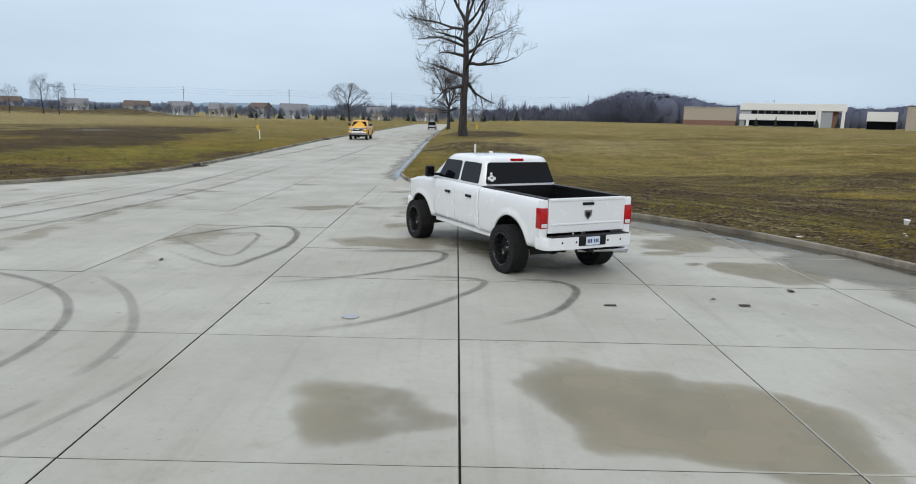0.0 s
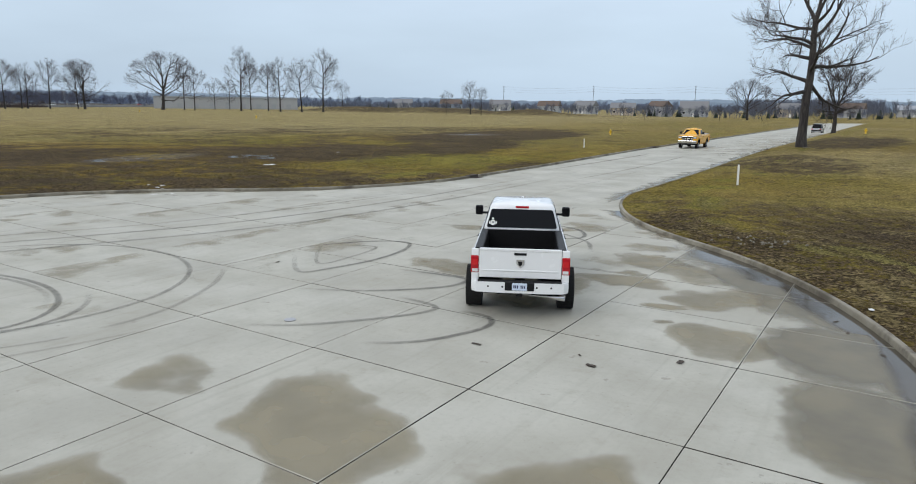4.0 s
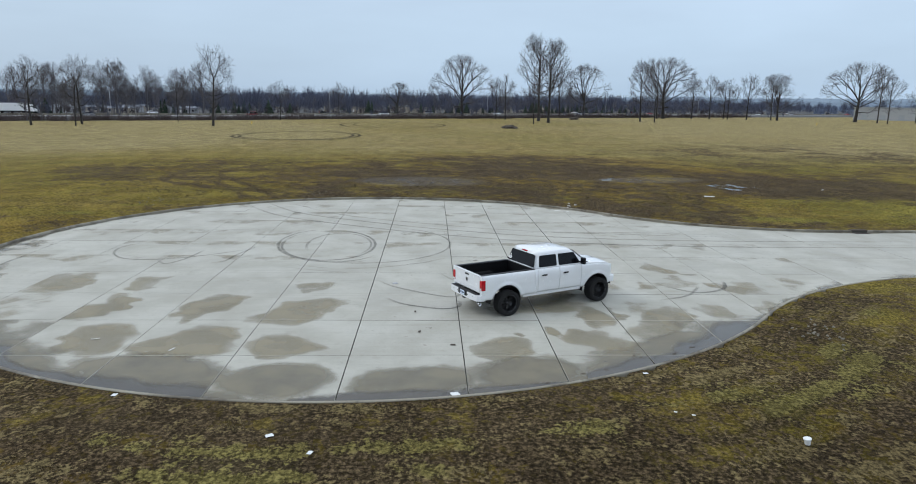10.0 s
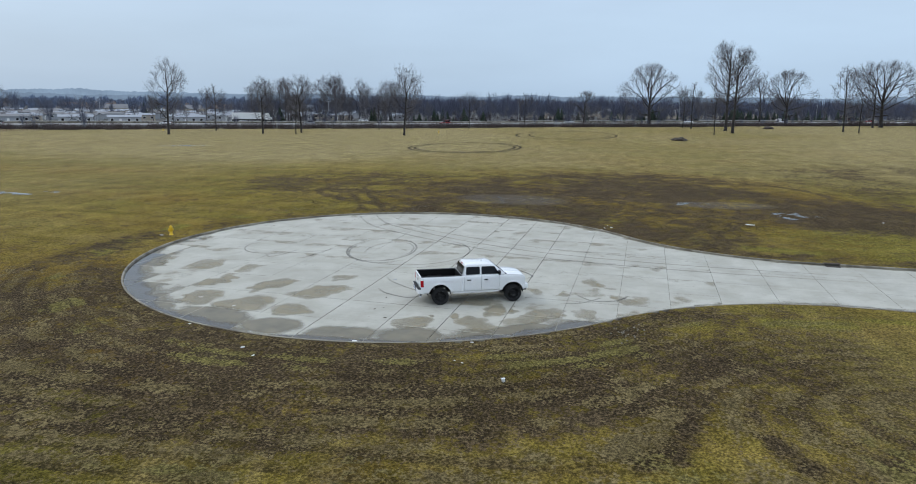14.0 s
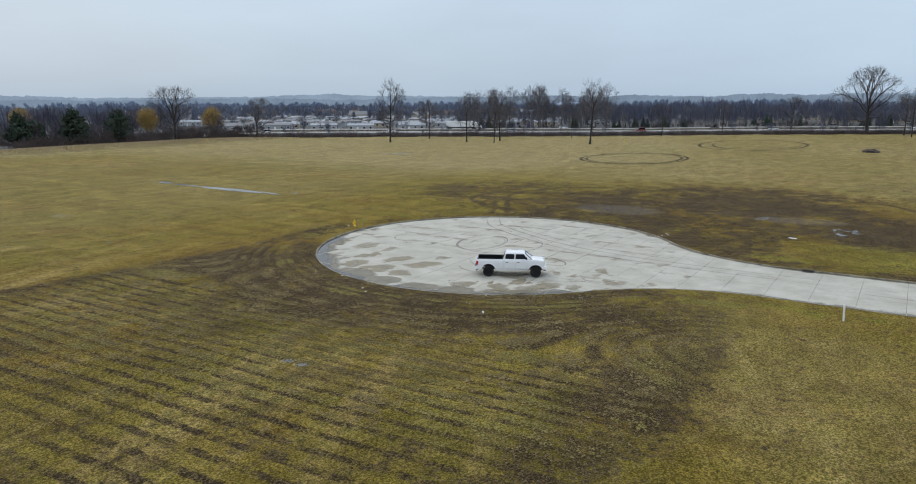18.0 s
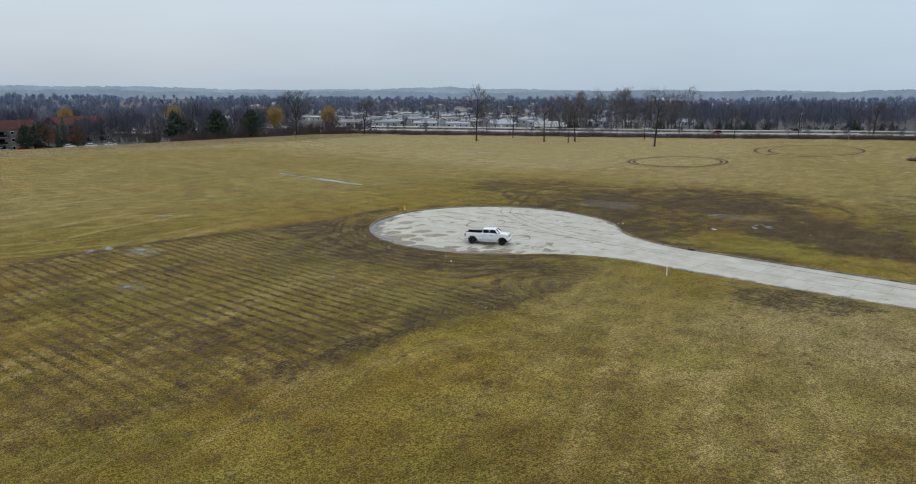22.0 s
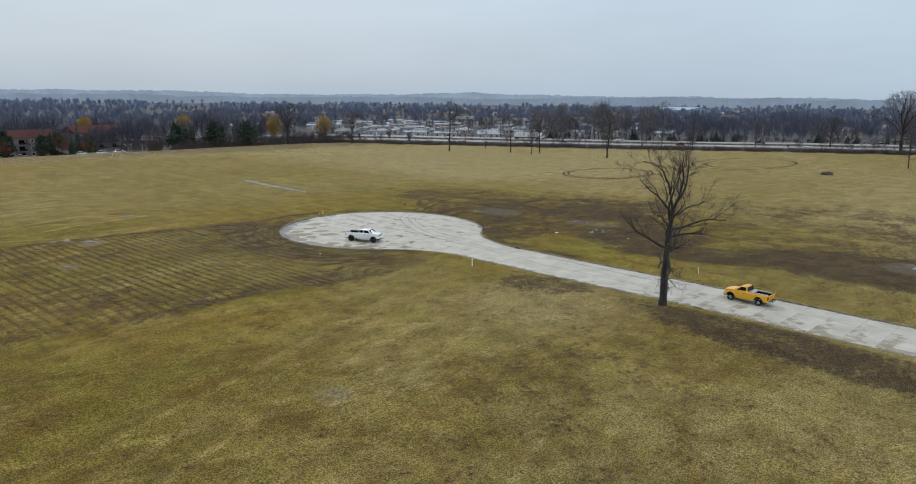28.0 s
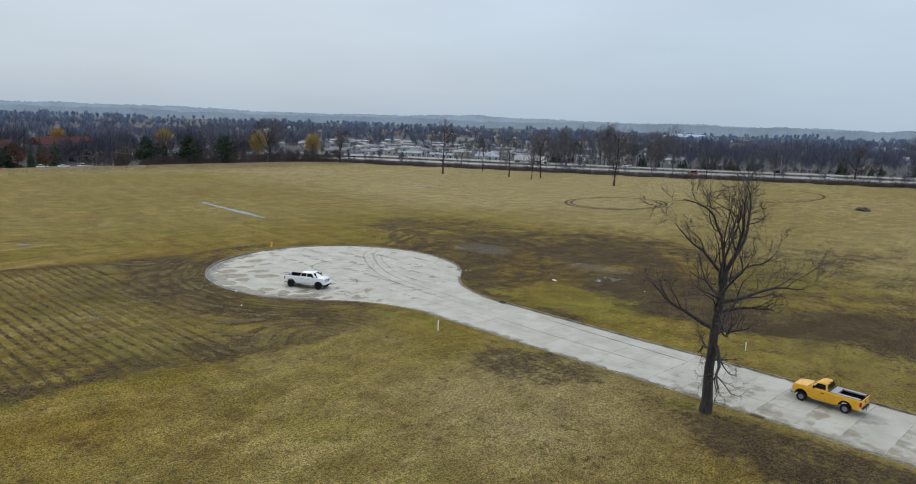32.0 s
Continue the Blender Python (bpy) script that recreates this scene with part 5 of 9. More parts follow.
def limb_tree(seed, height, radius, base, trunk_r, fork, widest, limbs, droop=0.3, lean=(0.0, 0.0), leaders=3, fine_r=0.012, spray=2, wild=0.12, steep=0.55, sub=1.0, spread=0.5):
    """A bare tree grown limb by limb: a kinked trunk, leaders above the fork, limbs that fork twice into twigs."""
    rg = random.Random(seed)
    wood, fine = Tubes(), Tubes()
    up = Vector((0, 0, 1))

    def stray(a):
        return Vector((rg.gauss(0, a), rg.gauss(0, a), rg.gauss(0, a)))

    def course(p, d, length, n, bend, kink):
        pts = [p]
        for i in range(n):
            d = (d + stray(kink) + up * bend).normalized()
            p = p + d * (length / n) * rg.uniform(0.85, 1.15)
            pts.append(p)
        return pts

    def twig(o, d, length):
        mid = o + (d + stray(0.25)).normalized() * length * 0.5
        end = mid + (d + stray(0.4) + up * 0.15).normalized() * length * 0.5
        fine.cone(o, mid + (mid - o) * 0.15, fine_r)
        fine.cone(mid, end, fine_r * 0.75)

    def branch(p, d, length, r, level, bend):
        n = max(3, min(9, int(length / (0.55 + 0.03 * height)) + 2))
        pts = course(p, d, length, n, bend, wild)
        end_r = max(fine_r, r * 0.22)
        radii = [r + (end_r - r) * (i / n) ** 0.8 for i in range(n + 1)]
        (wood if r > trunk_r * 0.13 else fine).tube(pts, radii, 7 if r > trunk_r * 0.3 else 5 if r > trunk_r * 0.13 else 3)
        kids = max(2, int((3 + 5.0 * min(1.0, length / (radius * 0.8))) * sub)) if level < 3 else 0
        for k in range(kids):
            f = 0.18 + 0.80 * (k + rg.random()) / kids
            i = min(n - 1, int(f * n))
            o = pts[i].lerp(pts[i + 1], f * n - i)
            along = (pts[i + 1] - pts[i]).normalized()
            side = along.cross(stray(1.0)).normalized()
            a = rg.uniform(0.38, 0.95)
            dd = along * math.cos(a) + side * math.sin(a)
            dd = (dd + up * 0.12).normalized()
            branch(o, dd, length * rg.uniform(0.40, 0.68) * (1.2 - 0.6 * f), max(fine_r, radii[i] * rg.uniform(0.45, 0.65)), level + 1, rg.uniform(0.0, 0.12))
        if level >= 2:
            for i in range(1, n + 1):
                for _ in range(spray if i < n else spray + 1):
                    o = pts[i - 1].lerp(pts[i], rg.random())
                    dd = ((pts[i] - pts[i - 1]).normalized() + stray(0.38) + up * 0.1).normalized()
                    twig(o, dd, height * rg.uniform(0.025, 0.065))

    tilt = Vector((lean[0], lean[1], 1.0)).normalized()
    n = 9
    trunk = [Vector((0, 0, -0.35))]
    for i in range(n):
        trunk.append(trunk[-1] + (tilt + Vector((rg.gauss(0, 0.045), rg.gauss(0, 0.045), 0))).normalized() * (height * fork + 0.35) / n)
    tr = [trunk_r * (1.0 - 0.42 * i / n) * (1.35 if i == 0 else 1.08 if i == 1 else 1.0) for i in range(n + 1)]
    wood.tube(trunk, tr, 11)

    def at(z):
        q = min(n - 1e-3, max(0.0, (z + 0.35) / (height * fork + 0.35) * n))
        return trunk[int(q)].lerp(trunk[int(q) + 1], q - int(q)), tr[int(q)]

    turn = rg.uniform(0, 6.28)
    for k in range(leaders):
        a = turn + k * 6.283 / leaders + rg.uniform(-0.4, 0.4)
        out = spread * (0.3 + 0.7 * (k + rg.random()) / leaders)
        d = (tilt + Vector((math.cos(a), math.sin(a), 0)) * out).normalized()
        flat = math.hypot(d.x, d.y)
        reach = 1.0 / math.hypot(flat / radius, d.z / (height * (1 - fork)))
        branch(trunk[-1] - tilt * 0.15, d, reach * rg.uniform(0.88, 1.0), tr[-1] * rg.uniform(0.62, 0.8), 0, 0.03)
    for k in range(limbs):
        u = (k + rg.random()) / limbs
        z = height * (base + (fork * 1.0 - base) * u)
        o, r = at(z)
        q = (z / height - base) / max(0.01, 1 - base)
        reach = radius * max(0.35, math.sin(min(1.0, 0.2 + q / max(0.05, widest)) * 1.5708)) * rg.uniform(0.72, 1.08)
        e = steep * (0.15 + 0.85 * u) + rg.uniform(-0.18, 0.18) - droop * 0.5 * (1 - u)
        a = turn + 2.4 * k + rg.uniform(-0.5, 0.5)
        d = Vector((math.cos(a) * math.cos(e), math.sin(a) * math.cos(e), math.sin(e)))
        branch(o, d, reach / max(0.45, math.cos(e)), min(r * 0.62, 0.055 * reach + 0.04), 1 if reach < 3 else 0, 0.07 * u - droop * 0.10 * (1 - u))
    return wood, fine


def plant_tree(name, meshes, label, m, group="", category="bare tree"):
    t = thing(name, label, category, group, m)
    hang("trunk", meshes[0], t)
    hang("crown", meshes[1], t, "bare leafless twigs")
    return t


def limb_meshes(name, bark, twigs, *args, **kw):
    w, f = limb_tree(*args, **kw)
    return w.mesh(name + "_trunk", bark), f.mesh(name + "_crown", twigs)


def tree_meshes(name, bark, twigs, *args, **kw):
    w, f = fork_tree(*args, **kw)
    return w.mesh(name + "_trunk", bark), f.mesh(name + "_crown", twigs)


# the tall roadside tree and the smaller one beyond it
big = limb_meshes("roadside_tree", MAT["bark"], MAT["twig"], 5, 20.4, 6.4, 0.22, 0.45, 0.60, 0.30, 13, 0.45, (0.0, 0.075), 3, 0.011, 1, 0.19, 0.6, 0.74, 0.46)
plant_tree("roadside_tree", big, "tall bare roadside tree with a dark forked trunk beside the road", pose(0.6, 67.5, ground_z(0.6, 67.5), 0, 0, 0))
second = limb_meshes("second_tree", MAT["bark"], MAT["twig"], 8, 13.5, 6.0, 0.22, 0.40, 0.34, 0.5, 9, 0.2, (0.0, 0.0), 5, 0.02, 1, 0.12, 0.75, 0.8, 1.0)
plant_tree("roadside_tree", second, "rounded bare tree further along the road verge", pose(-1.8, 130, ground_z(-1.8, 130), 0, 0, 10))

# kinds of field tree: height, crown radius, crown base, trunk radius, fork, limbs, leaders, stretch
KINDS, SMALL = [], []
SHAPES = ((17, 9.6, 0.15, 0.52, 0.38, 10, 5, 0.34), (23, 5.4, 0.20, 0.38, 0.70, 18, 3, 0.34), (16, 3.6, 0.20, 0.21, 0.72, 13, 2, 0.42), (19, 5.0, 0.20, 0.29, 0.62, 12, 3, 0.38), (14, 3.6, 0.18, 0.18, 0.64, 11, 2, 0.42), (17, 8.8, 0.15, 0.45, 0.36, 9, 5, 0.34))
for k, (h, r, base, tr, fork, limbs, leaders, stretch) in enumerate(SHAPES):
    KINDS.append((h, tree_meshes("field_tree", MAT["bark"], MAT["far_bark"], 40 + k, h, r, base, tr, fork, limbs, leaders, 0.019, stretch, 0.10 if k in (0, 5) else 0.22)))
    SMALL.append((h, limb_meshes("belt_tree", MAT["hazed_bark"], MAT["hazed_bark"], 60 + k, h, r * 0.72, base, tr * 0.75, 0.4, 0.5, 6, 0.1, (0.0, 0.0), 3, 0.03, 0, 0.14, 0.9, 0.62, 0.6)))


def in_bark(meshes, material):
    out = [me.copy() for me in meshes]
    for me in out:
        me.materials[0] = material
    return tuple(out)


# the field trees again, their bark colour paled to imitate haze
HAZY = [(h, in_bark(meshes, MAT["hazed_bark"])) for h, meshes in KINDS]
DARK = [(h, in_bark(meshes, MAT["far_bark"])) for h, meshes in SMALL]


def field_tree(kind, x, y, height, turn, label):
    h, meshes = KINDS[kind]
    s = height / h
    z = ground_z(x, y)
    plant_tree("field_tree", meshes, label, Matrix.LocRotScale((x, y, z), Euler((0, 0, radians(turn))), (s, s, s)), "trees across the field")


OAK = "broad bare oak standing at the far edge of the field"
SLIM = "slender bare tree standing out in the field"
TALL = "tall bare tree rising from the far field"
FIELD_TREES = [
    (3, -161, -138, 24.2), (3, -177, -112, 18.9), (2, -178, -100, 13.5), (3, -185, -63, 22.9), (4, -252, -57, 15.0), (4, -185, -136, 16.2),
    (3, -188, -103, 19.8), (4, -218, -85, 12.3), (0, -321, 18, 29.4), (4, -289, 36, 19.7), (4, -234, 41, 16.1), (1, -275, 49, 34.9),
    (1, -249, 49, 30.8), (3, -378, 77, 27.4), (5, -359, 87, 28.2), (2, -283, 96, 26.1), (4, -272, 99, 17.6), (3, -356, 127, 30.7),
    (0, -360, 132, 32.1), (4, -360, 148, 24.3), (2, -357, 157, 23.4), (4, -354, 166, 21.4), (5, -319, -14, 16.7), (4, -282, -38, 15.0),
    (4, -303, 33, 18.8), (4, -362, 167, 20.8), (2, -357, 178, 24.2), (5, -350, 192, 24.4), (4, -351, 189, 22.7), (0, -331, 224, 29.5),
    (2, -314, 225, 25.0), (4, -300, 221, 21.6), (4, -316, 246, 17.3), (4, -311, 252, 16.1), (3, -279, 233, 31.1), (2, -304, 261, 25.6),
    (2, -270, 243, 23.9), (3, -259, 241, 25.9), (3, -250, 247, 25.7), (3, -242, 254, 30.3), (4, -270, 299, 16.1), (0, -46, 291, 15.6),
    (3, -167, 275, 15.6), (2, -154, 263, 12.3), (4, -177, 269, 11.0), (4, -89, 267, 5.6), (4, -73, 245, 5.2), (4, -51, 265, 6.0),
]
for k, x, y, h in FIELD_TREES:
    field_tree(k, x, y, h, (x * 7.3 + y * 3.1) % 360, (OAK, TALL, SLIM, TALL, SLIM, OAK)[k])


# ---- the highway, its hedge, the trees and houses beyond ----
UX, UY = -0.55, 0.835          # along the highway, to the north-west
NX, NY = -0.835, -0.55         # across it, away from the field
HX, HY = -168.0, -216.0        # a point on its near edge


def hw(s, n, z=0.0):
    """A place s metres along the highway and n metres beyond its near edge."""
    return (HX + UX * s + NX * n, HY + UY * s + NY * n, z)


HW_BANK = 0.8                  # the bank that carries it
HW_TURN = math.degrees(math.atan2(UY, UX)) - 90


def far_z(s, n):
    x, y, _ = hw(s, n)
    return ground_z(x, y)


def strip(name, s0, s1, n0, n1, lift, material, parent=None, label="", category="road"):
    verts, faces = [], []
    steps = 60
    for k in range(steps + 1):
        s = s0 + (s1 - s0) * k / steps
        z = max(far_z(s, n0), far_z(s, n1)) + lift + HW_BANK
        verts += [hw(s, n0, z - 1.4), hw(s, n0, z), hw(s, n1, z), hw(s, n1, z - 1.4)]
    for k in range(steps):
        for q in range(3):
            a = 4 * k + q
            faces.append((a, a + 1, a + 5, a + 4))
    me = mesh_from(name, verts, faces, material)
    if parent:
        return hang(name, me, parent, label)
    return tagged(new(name, me), label, category, kind="structure")


highway = thing("highway", "pale concrete divided highway beyond the field", "highway", kind="structure")
strip("carriageway", -420, 900, 2, 17, 0.45, MAT["highway"], highway)
strip("carriageway", -420, 900, 31, 47, 0.55, MAT["highway"], highway)
strip("median_barrier", -420, 900, 22.6, 23.2, 1.1, MAT["kerb"], highway, "low concrete median barrier")
strip("lane_line", -420, 900, 9.3, 9.6, 0.462, MAT["white_plastic"], highway)
strip("lane_line", -420, 900, 38.8, 39.1, 0.562, MAT["white_plastic"], highway)
post_me = to_mesh(box_bm(-0.08, 0.08, -0.08, 0.08, 0, 11.0, 0.01), "mast", MAT["steel"])
for k in range(9):
    lamp = thing("street_lamp", "tall grey highway lamp mast in the median", "lamp post", "highway lamps", Matrix.Translation(hw(-160 + 95 * k, 24.5, far_z(-160 + 95 * k, 24.5))))
    hang("mast", post_me, lamp)
    part("arm", box_bm(-1.6, 1.6, -0.05, 0.05, 10.9, 11.0), MAT["steel"], lamp)
    part("lamp_head", box_bm(-2.1, -1.5, -0.15, 0.15, 10.85, 11.02, 0.03), MAT["steel"], lamp)
    part("lamp_head", box_bm(1.5, 2.1, -0.15, 0.15, 10.85, 11.02, 0.03), MAT["steel"], lamp)


# ---- cars ----
def car(paint, label, m, length=4.6, height=1.45, tall=False, group=""):
    t = thing("car", label, "car", group, m)
    h, L = height, length
    side = [(-L / 2, 0.45), (-L / 2 + 0.05, 0.85), (-L / 2 + (0.15 if tall else 0.7), 0.93), (L / 2 - 1.3, 0.90), (L / 2 - 0.15, 0.74), (L / 2, 0.5), (L / 2 - 0.05, 0.28), (-L / 2 + 0.05, 0.28)]
    bm = bmesh.new()
    rings = []
    for x, s in ((-0.88, 0.97), (-0.80, 1.0), (0.80, 1.0), (0.88, 0.97)):
        rings.append([bm.verts.new((x, y * s, 0.28 + (z - 0.28) * (s if s < 1 else 1))) for y, z in side])
    n = len(side)
    for a, b in zip(rings, rings[1:]):
        for k in range(n):
            bm.faces.new((a[k], a[(k + 1) % n], b[(k + 1) % n], b[k]))
    bm.faces.new(rings[0][::-1])
    bm.faces.new(rings[-1])
    bmesh.ops.recalc_face_normals(bm, faces=bm.faces[:])
    part("body", bm, paint, t)
    y0, y1, y2, y3 = (-L / 2 + 0.12, -L / 2 + 0.35, L / 2 - 2.0, L / 2 - 1.25) if tall else (-L / 2 + 0.5, -L / 2 + 1.15, L / 2 - 2.1, L / 2 - 1.3)

    def frustum(z0, z1, w0, w1, ya, yb, yc, yd):
        g = bmesh.new()
        lo = [g.verts.new(p) for p in ((-w0, ya, z0), (w0, ya, z0), (w0, yd, z0), (-w0, yd, z0))]
        hi = [g.verts.new(p) for p in ((-w1, yb, z1), (w1, yb, z1), (w1, yc, z1), (-w1, yc, z1))]
        g.faces.new(lo[::-1])
        g.faces.new(hi)
        for k in range(4):
            g.faces.new((lo[k], lo[(k + 1) % 4], hi[(k + 1) % 4], hi[k]))
        return g

    part("glasshouse", frustum(0.88, h - 0.07, 0.80, 0.64, y0, y1, y2, y3), MAT["tint"], t, "dark car windows")
    part("roof", frustum(h - 0.08, h, 0.66, 0.58, y1 - 0.05, y1 + 0.08, y2 - 0.1, y2 + 0.05), paint, t)
    for s in (-1, 1):
        part("tail_light", box_bm(min(s * 0.55, s * 0.86), max(s * 0.55, s * 0.86), -L / 2 - 0.02, -L / 2 + 0.1, 0.68, 0.84, 0.02), MAT["red_lens"], t)
        part("headlight", box_bm(min(s * 0.5, s * 0.84), max(s * 0.5, s * 0.84), L / 2 - 0.16, L / 2 - 0.02, 0.56, 0.70, 0.02), MAT["clear_lens"], t)
    part("bumper", box_bm(-0.82, 0.82, -L / 2 - 0.06, -L / 2 + 0.1, 0.36, 0.58, 0.03), MAT["black_plastic"] if tall else paint, t)
    for x in (-0.80, 0.80):
        for y in (-L * 0.29, L * 0.30):
            w = lathe([(0.19, -0.1), (0.31, -0.1), (0.33, -0.06), (0.33, 0.06), (0.31, 0.1), (0.19, 0.1)], 18)
            w.transform(Matrix.Translation((x, y, 0.33)))
            wheel = part("wheel", w, MAT["tyre"], t)
            r = lathe([(0.2, -0.104), (0.19, 0.0), (0.2, 0.104)], 14)
            r.transform(Matrix.Translation((x, y, 0.33)))
            part("rim", r, MAT["steel"], wheel)
    return t


PAINTS = {
    "white": MAT["white_paint"],
    "silver": simple("silver_car_paint", (0.42, 0.43, 0.45), 0.3, 0.5, 0.05, 3),
    "dark grey": simple("dark_grey_car_paint", (0.05, 0.055, 0.06), 0.3, 0.2, 0.1, 3),
    "red": simple("red_car_paint", (0.30, 0.02, 0.02), 0.3, 0, 0.1, 3),
    "black": simple("black_car_paint", (0.012, 0.012, 0.014), 0.25, 0, 0.1, 3),
    "blue": simple("blue_car_paint", (0.05, 0.10, 0.24), 0.3, 0, 0.1, 3),
}
rng = random.Random(5)
names = ["white", "dark grey", "silver", "white", "red", "black", "white", "silver"]
done = {}
for k in range(40):
    near_lane = k % 2 == 0
    s = -190 + 31 * k + rng.uniform(-9, 9)
    n = rng.choice((5.8, 13.0)) if near_lane else rng.choice((35.0, 43.0))
    if abs(s - 92) < 16 and n > 30:
        continue
    c = names[k % len(names)]
    m = pose(*hw(s, n, far_z(s, n) + HW_BANK + (0.46 if near_lane else 0.57)), 0, 0, HW_TURN + (180 if near_lane else 0))
    tall = k % 3 == 0
    if (c, tall) in done:
        copy_thing(done[c, tall], m)
    else:
        done[c, tall] = car(PAINTS[c], f"{c} car on the highway", m, 4.7, 1.72 if tall else 1.45, tall, "highway traffic")
# articulated lorry
lorry = thing("lorry", "white box lorry with a white tractor on the highway", "lorry", "highway traffic", pose(*hw(92, 35.5, far_z(92, 35.5) + HW_BANK + 0.57), 0, 0, HW_TURN))
part("trailer", box_bm(-1.28, 1.28, -9.5, 4.2, 1.15, 4.05, 0.05), MAT["white_plastic"], lorry)
part("trailer_panel", box_bm(-1.296, -1.28, -7.5, -5.5, 2.3, 3.4), PAINTS["blue"], lorry, "blue emblem patch")
part("cab", box_bm(-1.2, 1.2, 5.0, 7.2, 0.9, 3.7, 0.25, None, 3), MAT["white_plastic"], lorry)
part("bonnet", box_bm(-1.05, 1.05, 7.0, 8.7, 0.7, 2.1, 0.2, None, 3), MAT["white_plastic"], lorry)
part("windscreen", box_bm(-1.0, 1.0, 7.12, 7.24, 2.2, 3.0, 0.03), MAT["tint"], lorry)
part("chassis", box_bm(-0.5, 0.5, -9.0, 7.5, 0.75, 1.15), MAT["black_plastic"], lorry)
for x in (-1.0, 1.0):
    for y in (-8.4, -7.1, 4.1, 5.3, 7.9):
        w = lathe([(0.28, -0.2), (0.5, -0.2), (0.52, 0.0), (0.5, 0.2), (0.28, 0.2)], 16)
        w.transform(Matrix.Translation((x, y, 0.52)))
        part("wheel", w, MAT["tyre"], lorry)
# silver vehicle parked on the road's far verge
rz_ = float(road_rise(np.array(-5.4), np.array(141.0)))
car(PAINTS["silver"], "silver estate car parked at the road's edge", pose(-5.4, 141, rz_, 0, 0, 0), 4.8, 1.75, True)

# ---- conifers, thickets and belts of bare trees ----
def conifer_mesh(seed, h, r):
    rg = random.Random(seed)
    v, f = [], []
    layers = 13
    for i in range(layers):
        q = i / layers
        z0 = h * (0.08 + 0.9 * q)
        rad = r * (1 - q) ** 0.8 + 0.12
        n = max(6, int(16 * (1 - q * 0.6)))
        for k in range(n):
            a = 2 * math.pi * (k + rg.random()) / n
            rr = rad * rg.uniform(0.65, 1.1)
            w = 0.30 * rad + 0.12
            tip = (math.cos(a) * rr, math.sin(a) * rr, z0 - rr * rg.uniform(0.1, 0.35))
            ca, sa = math.cos(a + 1.57) * w, math.sin(a + 1.57) * w
            b = len(v)
            root = z0 + h * 0.07
            v += [(0, 0, root), (math.cos(a) * rr * 0.55 + ca, math.sin(a) * rr * 0.55 + sa, z0), tip, (math.cos(a) * rr * 0.55 - ca, math.sin(a) * rr * 0.55 - sa, z0), (math.cos(a) * rr * 0.5, math.sin(a) * rr * 0.5, z0 - 0.22 * rad)]
            f += [(b, b + 1, b + 2), (b, b + 2, b + 3), (b + 1, b + 4, b + 2), (b + 4, b + 3, b + 2), (b, b + 4, b + 1), (b, b + 3, b + 4)]
    return mesh_from("needles", v, f, MAT["needle"])


CONIFERS = [conifer_mesh(3, 9.0, 2.6), conifer_mesh(4, 9.0, 3.4), conifer_mesh(6, 9.0, 2.0)]
trunk_me = to_mesh(lathe([(0.16, -0.3), (0.14, 3.0), (0.05, 8.0)], 8, "z"), "trunk", MAT["bark"], True)


def conifer(x, y, h, kind, label="dark green conifer among bare trees", group="conifers"):
    s = h / 9.0
    t = thing("conifer", label, "conifer", group, Matrix.LocRotScale((x, y, ground_z(x, y)), Euler((0, 0, x + y)), (s, s, s)))
    hang("trunk", trunk_me, t)
    hang("crown", CONIFERS[kind], t)


def thicket_mesh(seed, length, depth, h, count, material, lean=0.25, w=0.035):
    rg = random.Random(seed)
    tb = Tubes()
    for k in range(count):
        x, y = rg.uniform(-length / 2, length / 2), rg.uniform(-depth / 2, depth / 2)
        hh = h * rg.uniform(0.35, 1.0)
        d = Vector((rg.uniform(-lean, lean), rg.uniform(-lean, lean), 1))
        p = Vector((x, y, -0.2))
        mid = p + d * hh * 0.5 + Vector((rg.uniform(-0.2, 0.2), rg.uniform(-0.2, 0.2), 0)) * hh
        top = p + d * hh + Vector((rg.uniform(-0.3, 0.3), rg.uniform(-0.3, 0.3), 0)) * hh
        tb.tube([p, mid, top], [w, w * 0.8, w * 0.3], 3)
        for q in range(5):
            o = p.lerp(mid, rg.uniform(0.3, 1)) if q < 2 else mid.lerp(top, rg.random())
            e = o + Vector((rg.uniform(-0.5, 0.5), rg.uniform(-0.5, 0.5), rg.uniform(0.1, 0.6))) * hh * 0.4
            tb.cone(o, e, w * 0.7)
    return tb.mesh("brush", material)


BRUSH = [thicket_mesh(k, 12, 5, 3.2, 300, MAT["brush"], 0.3, 0.05) for k in range(3)]
HEDGE = "tangle of bare brown brush along the highway fence"
for k in range(96):
    s = -160 + 7.0 * k
    x, y, _ = hw(s, -8.5 + 3.0 * math.sin(k * 2.1))
    ob = new("hedge_brush", BRUSH[k % 3])
    ob.matrix_world = Matrix.LocRotScale((x, y, ground_z(x, y)), Euler((0, 0, radians(HW_TURN + 90 + (k % 2) * 180))), (1, 1, 0.50 + 0.45 * ((k * 7) % 11) / 11))
    tagged(ob, HEDGE, "hedge", "highway hedge", "stuff")


def bare(name, label, group, x, y, h, kind, spin, pool=SMALL):
    hh, meshes = pool[kind]
    plant_tree(name, meshes, label, Matrix.LocRotScale((x, y, ground_z(x, y) - 0.1), Euler((0, 0, spin)), (h / hh,) * 3), group)


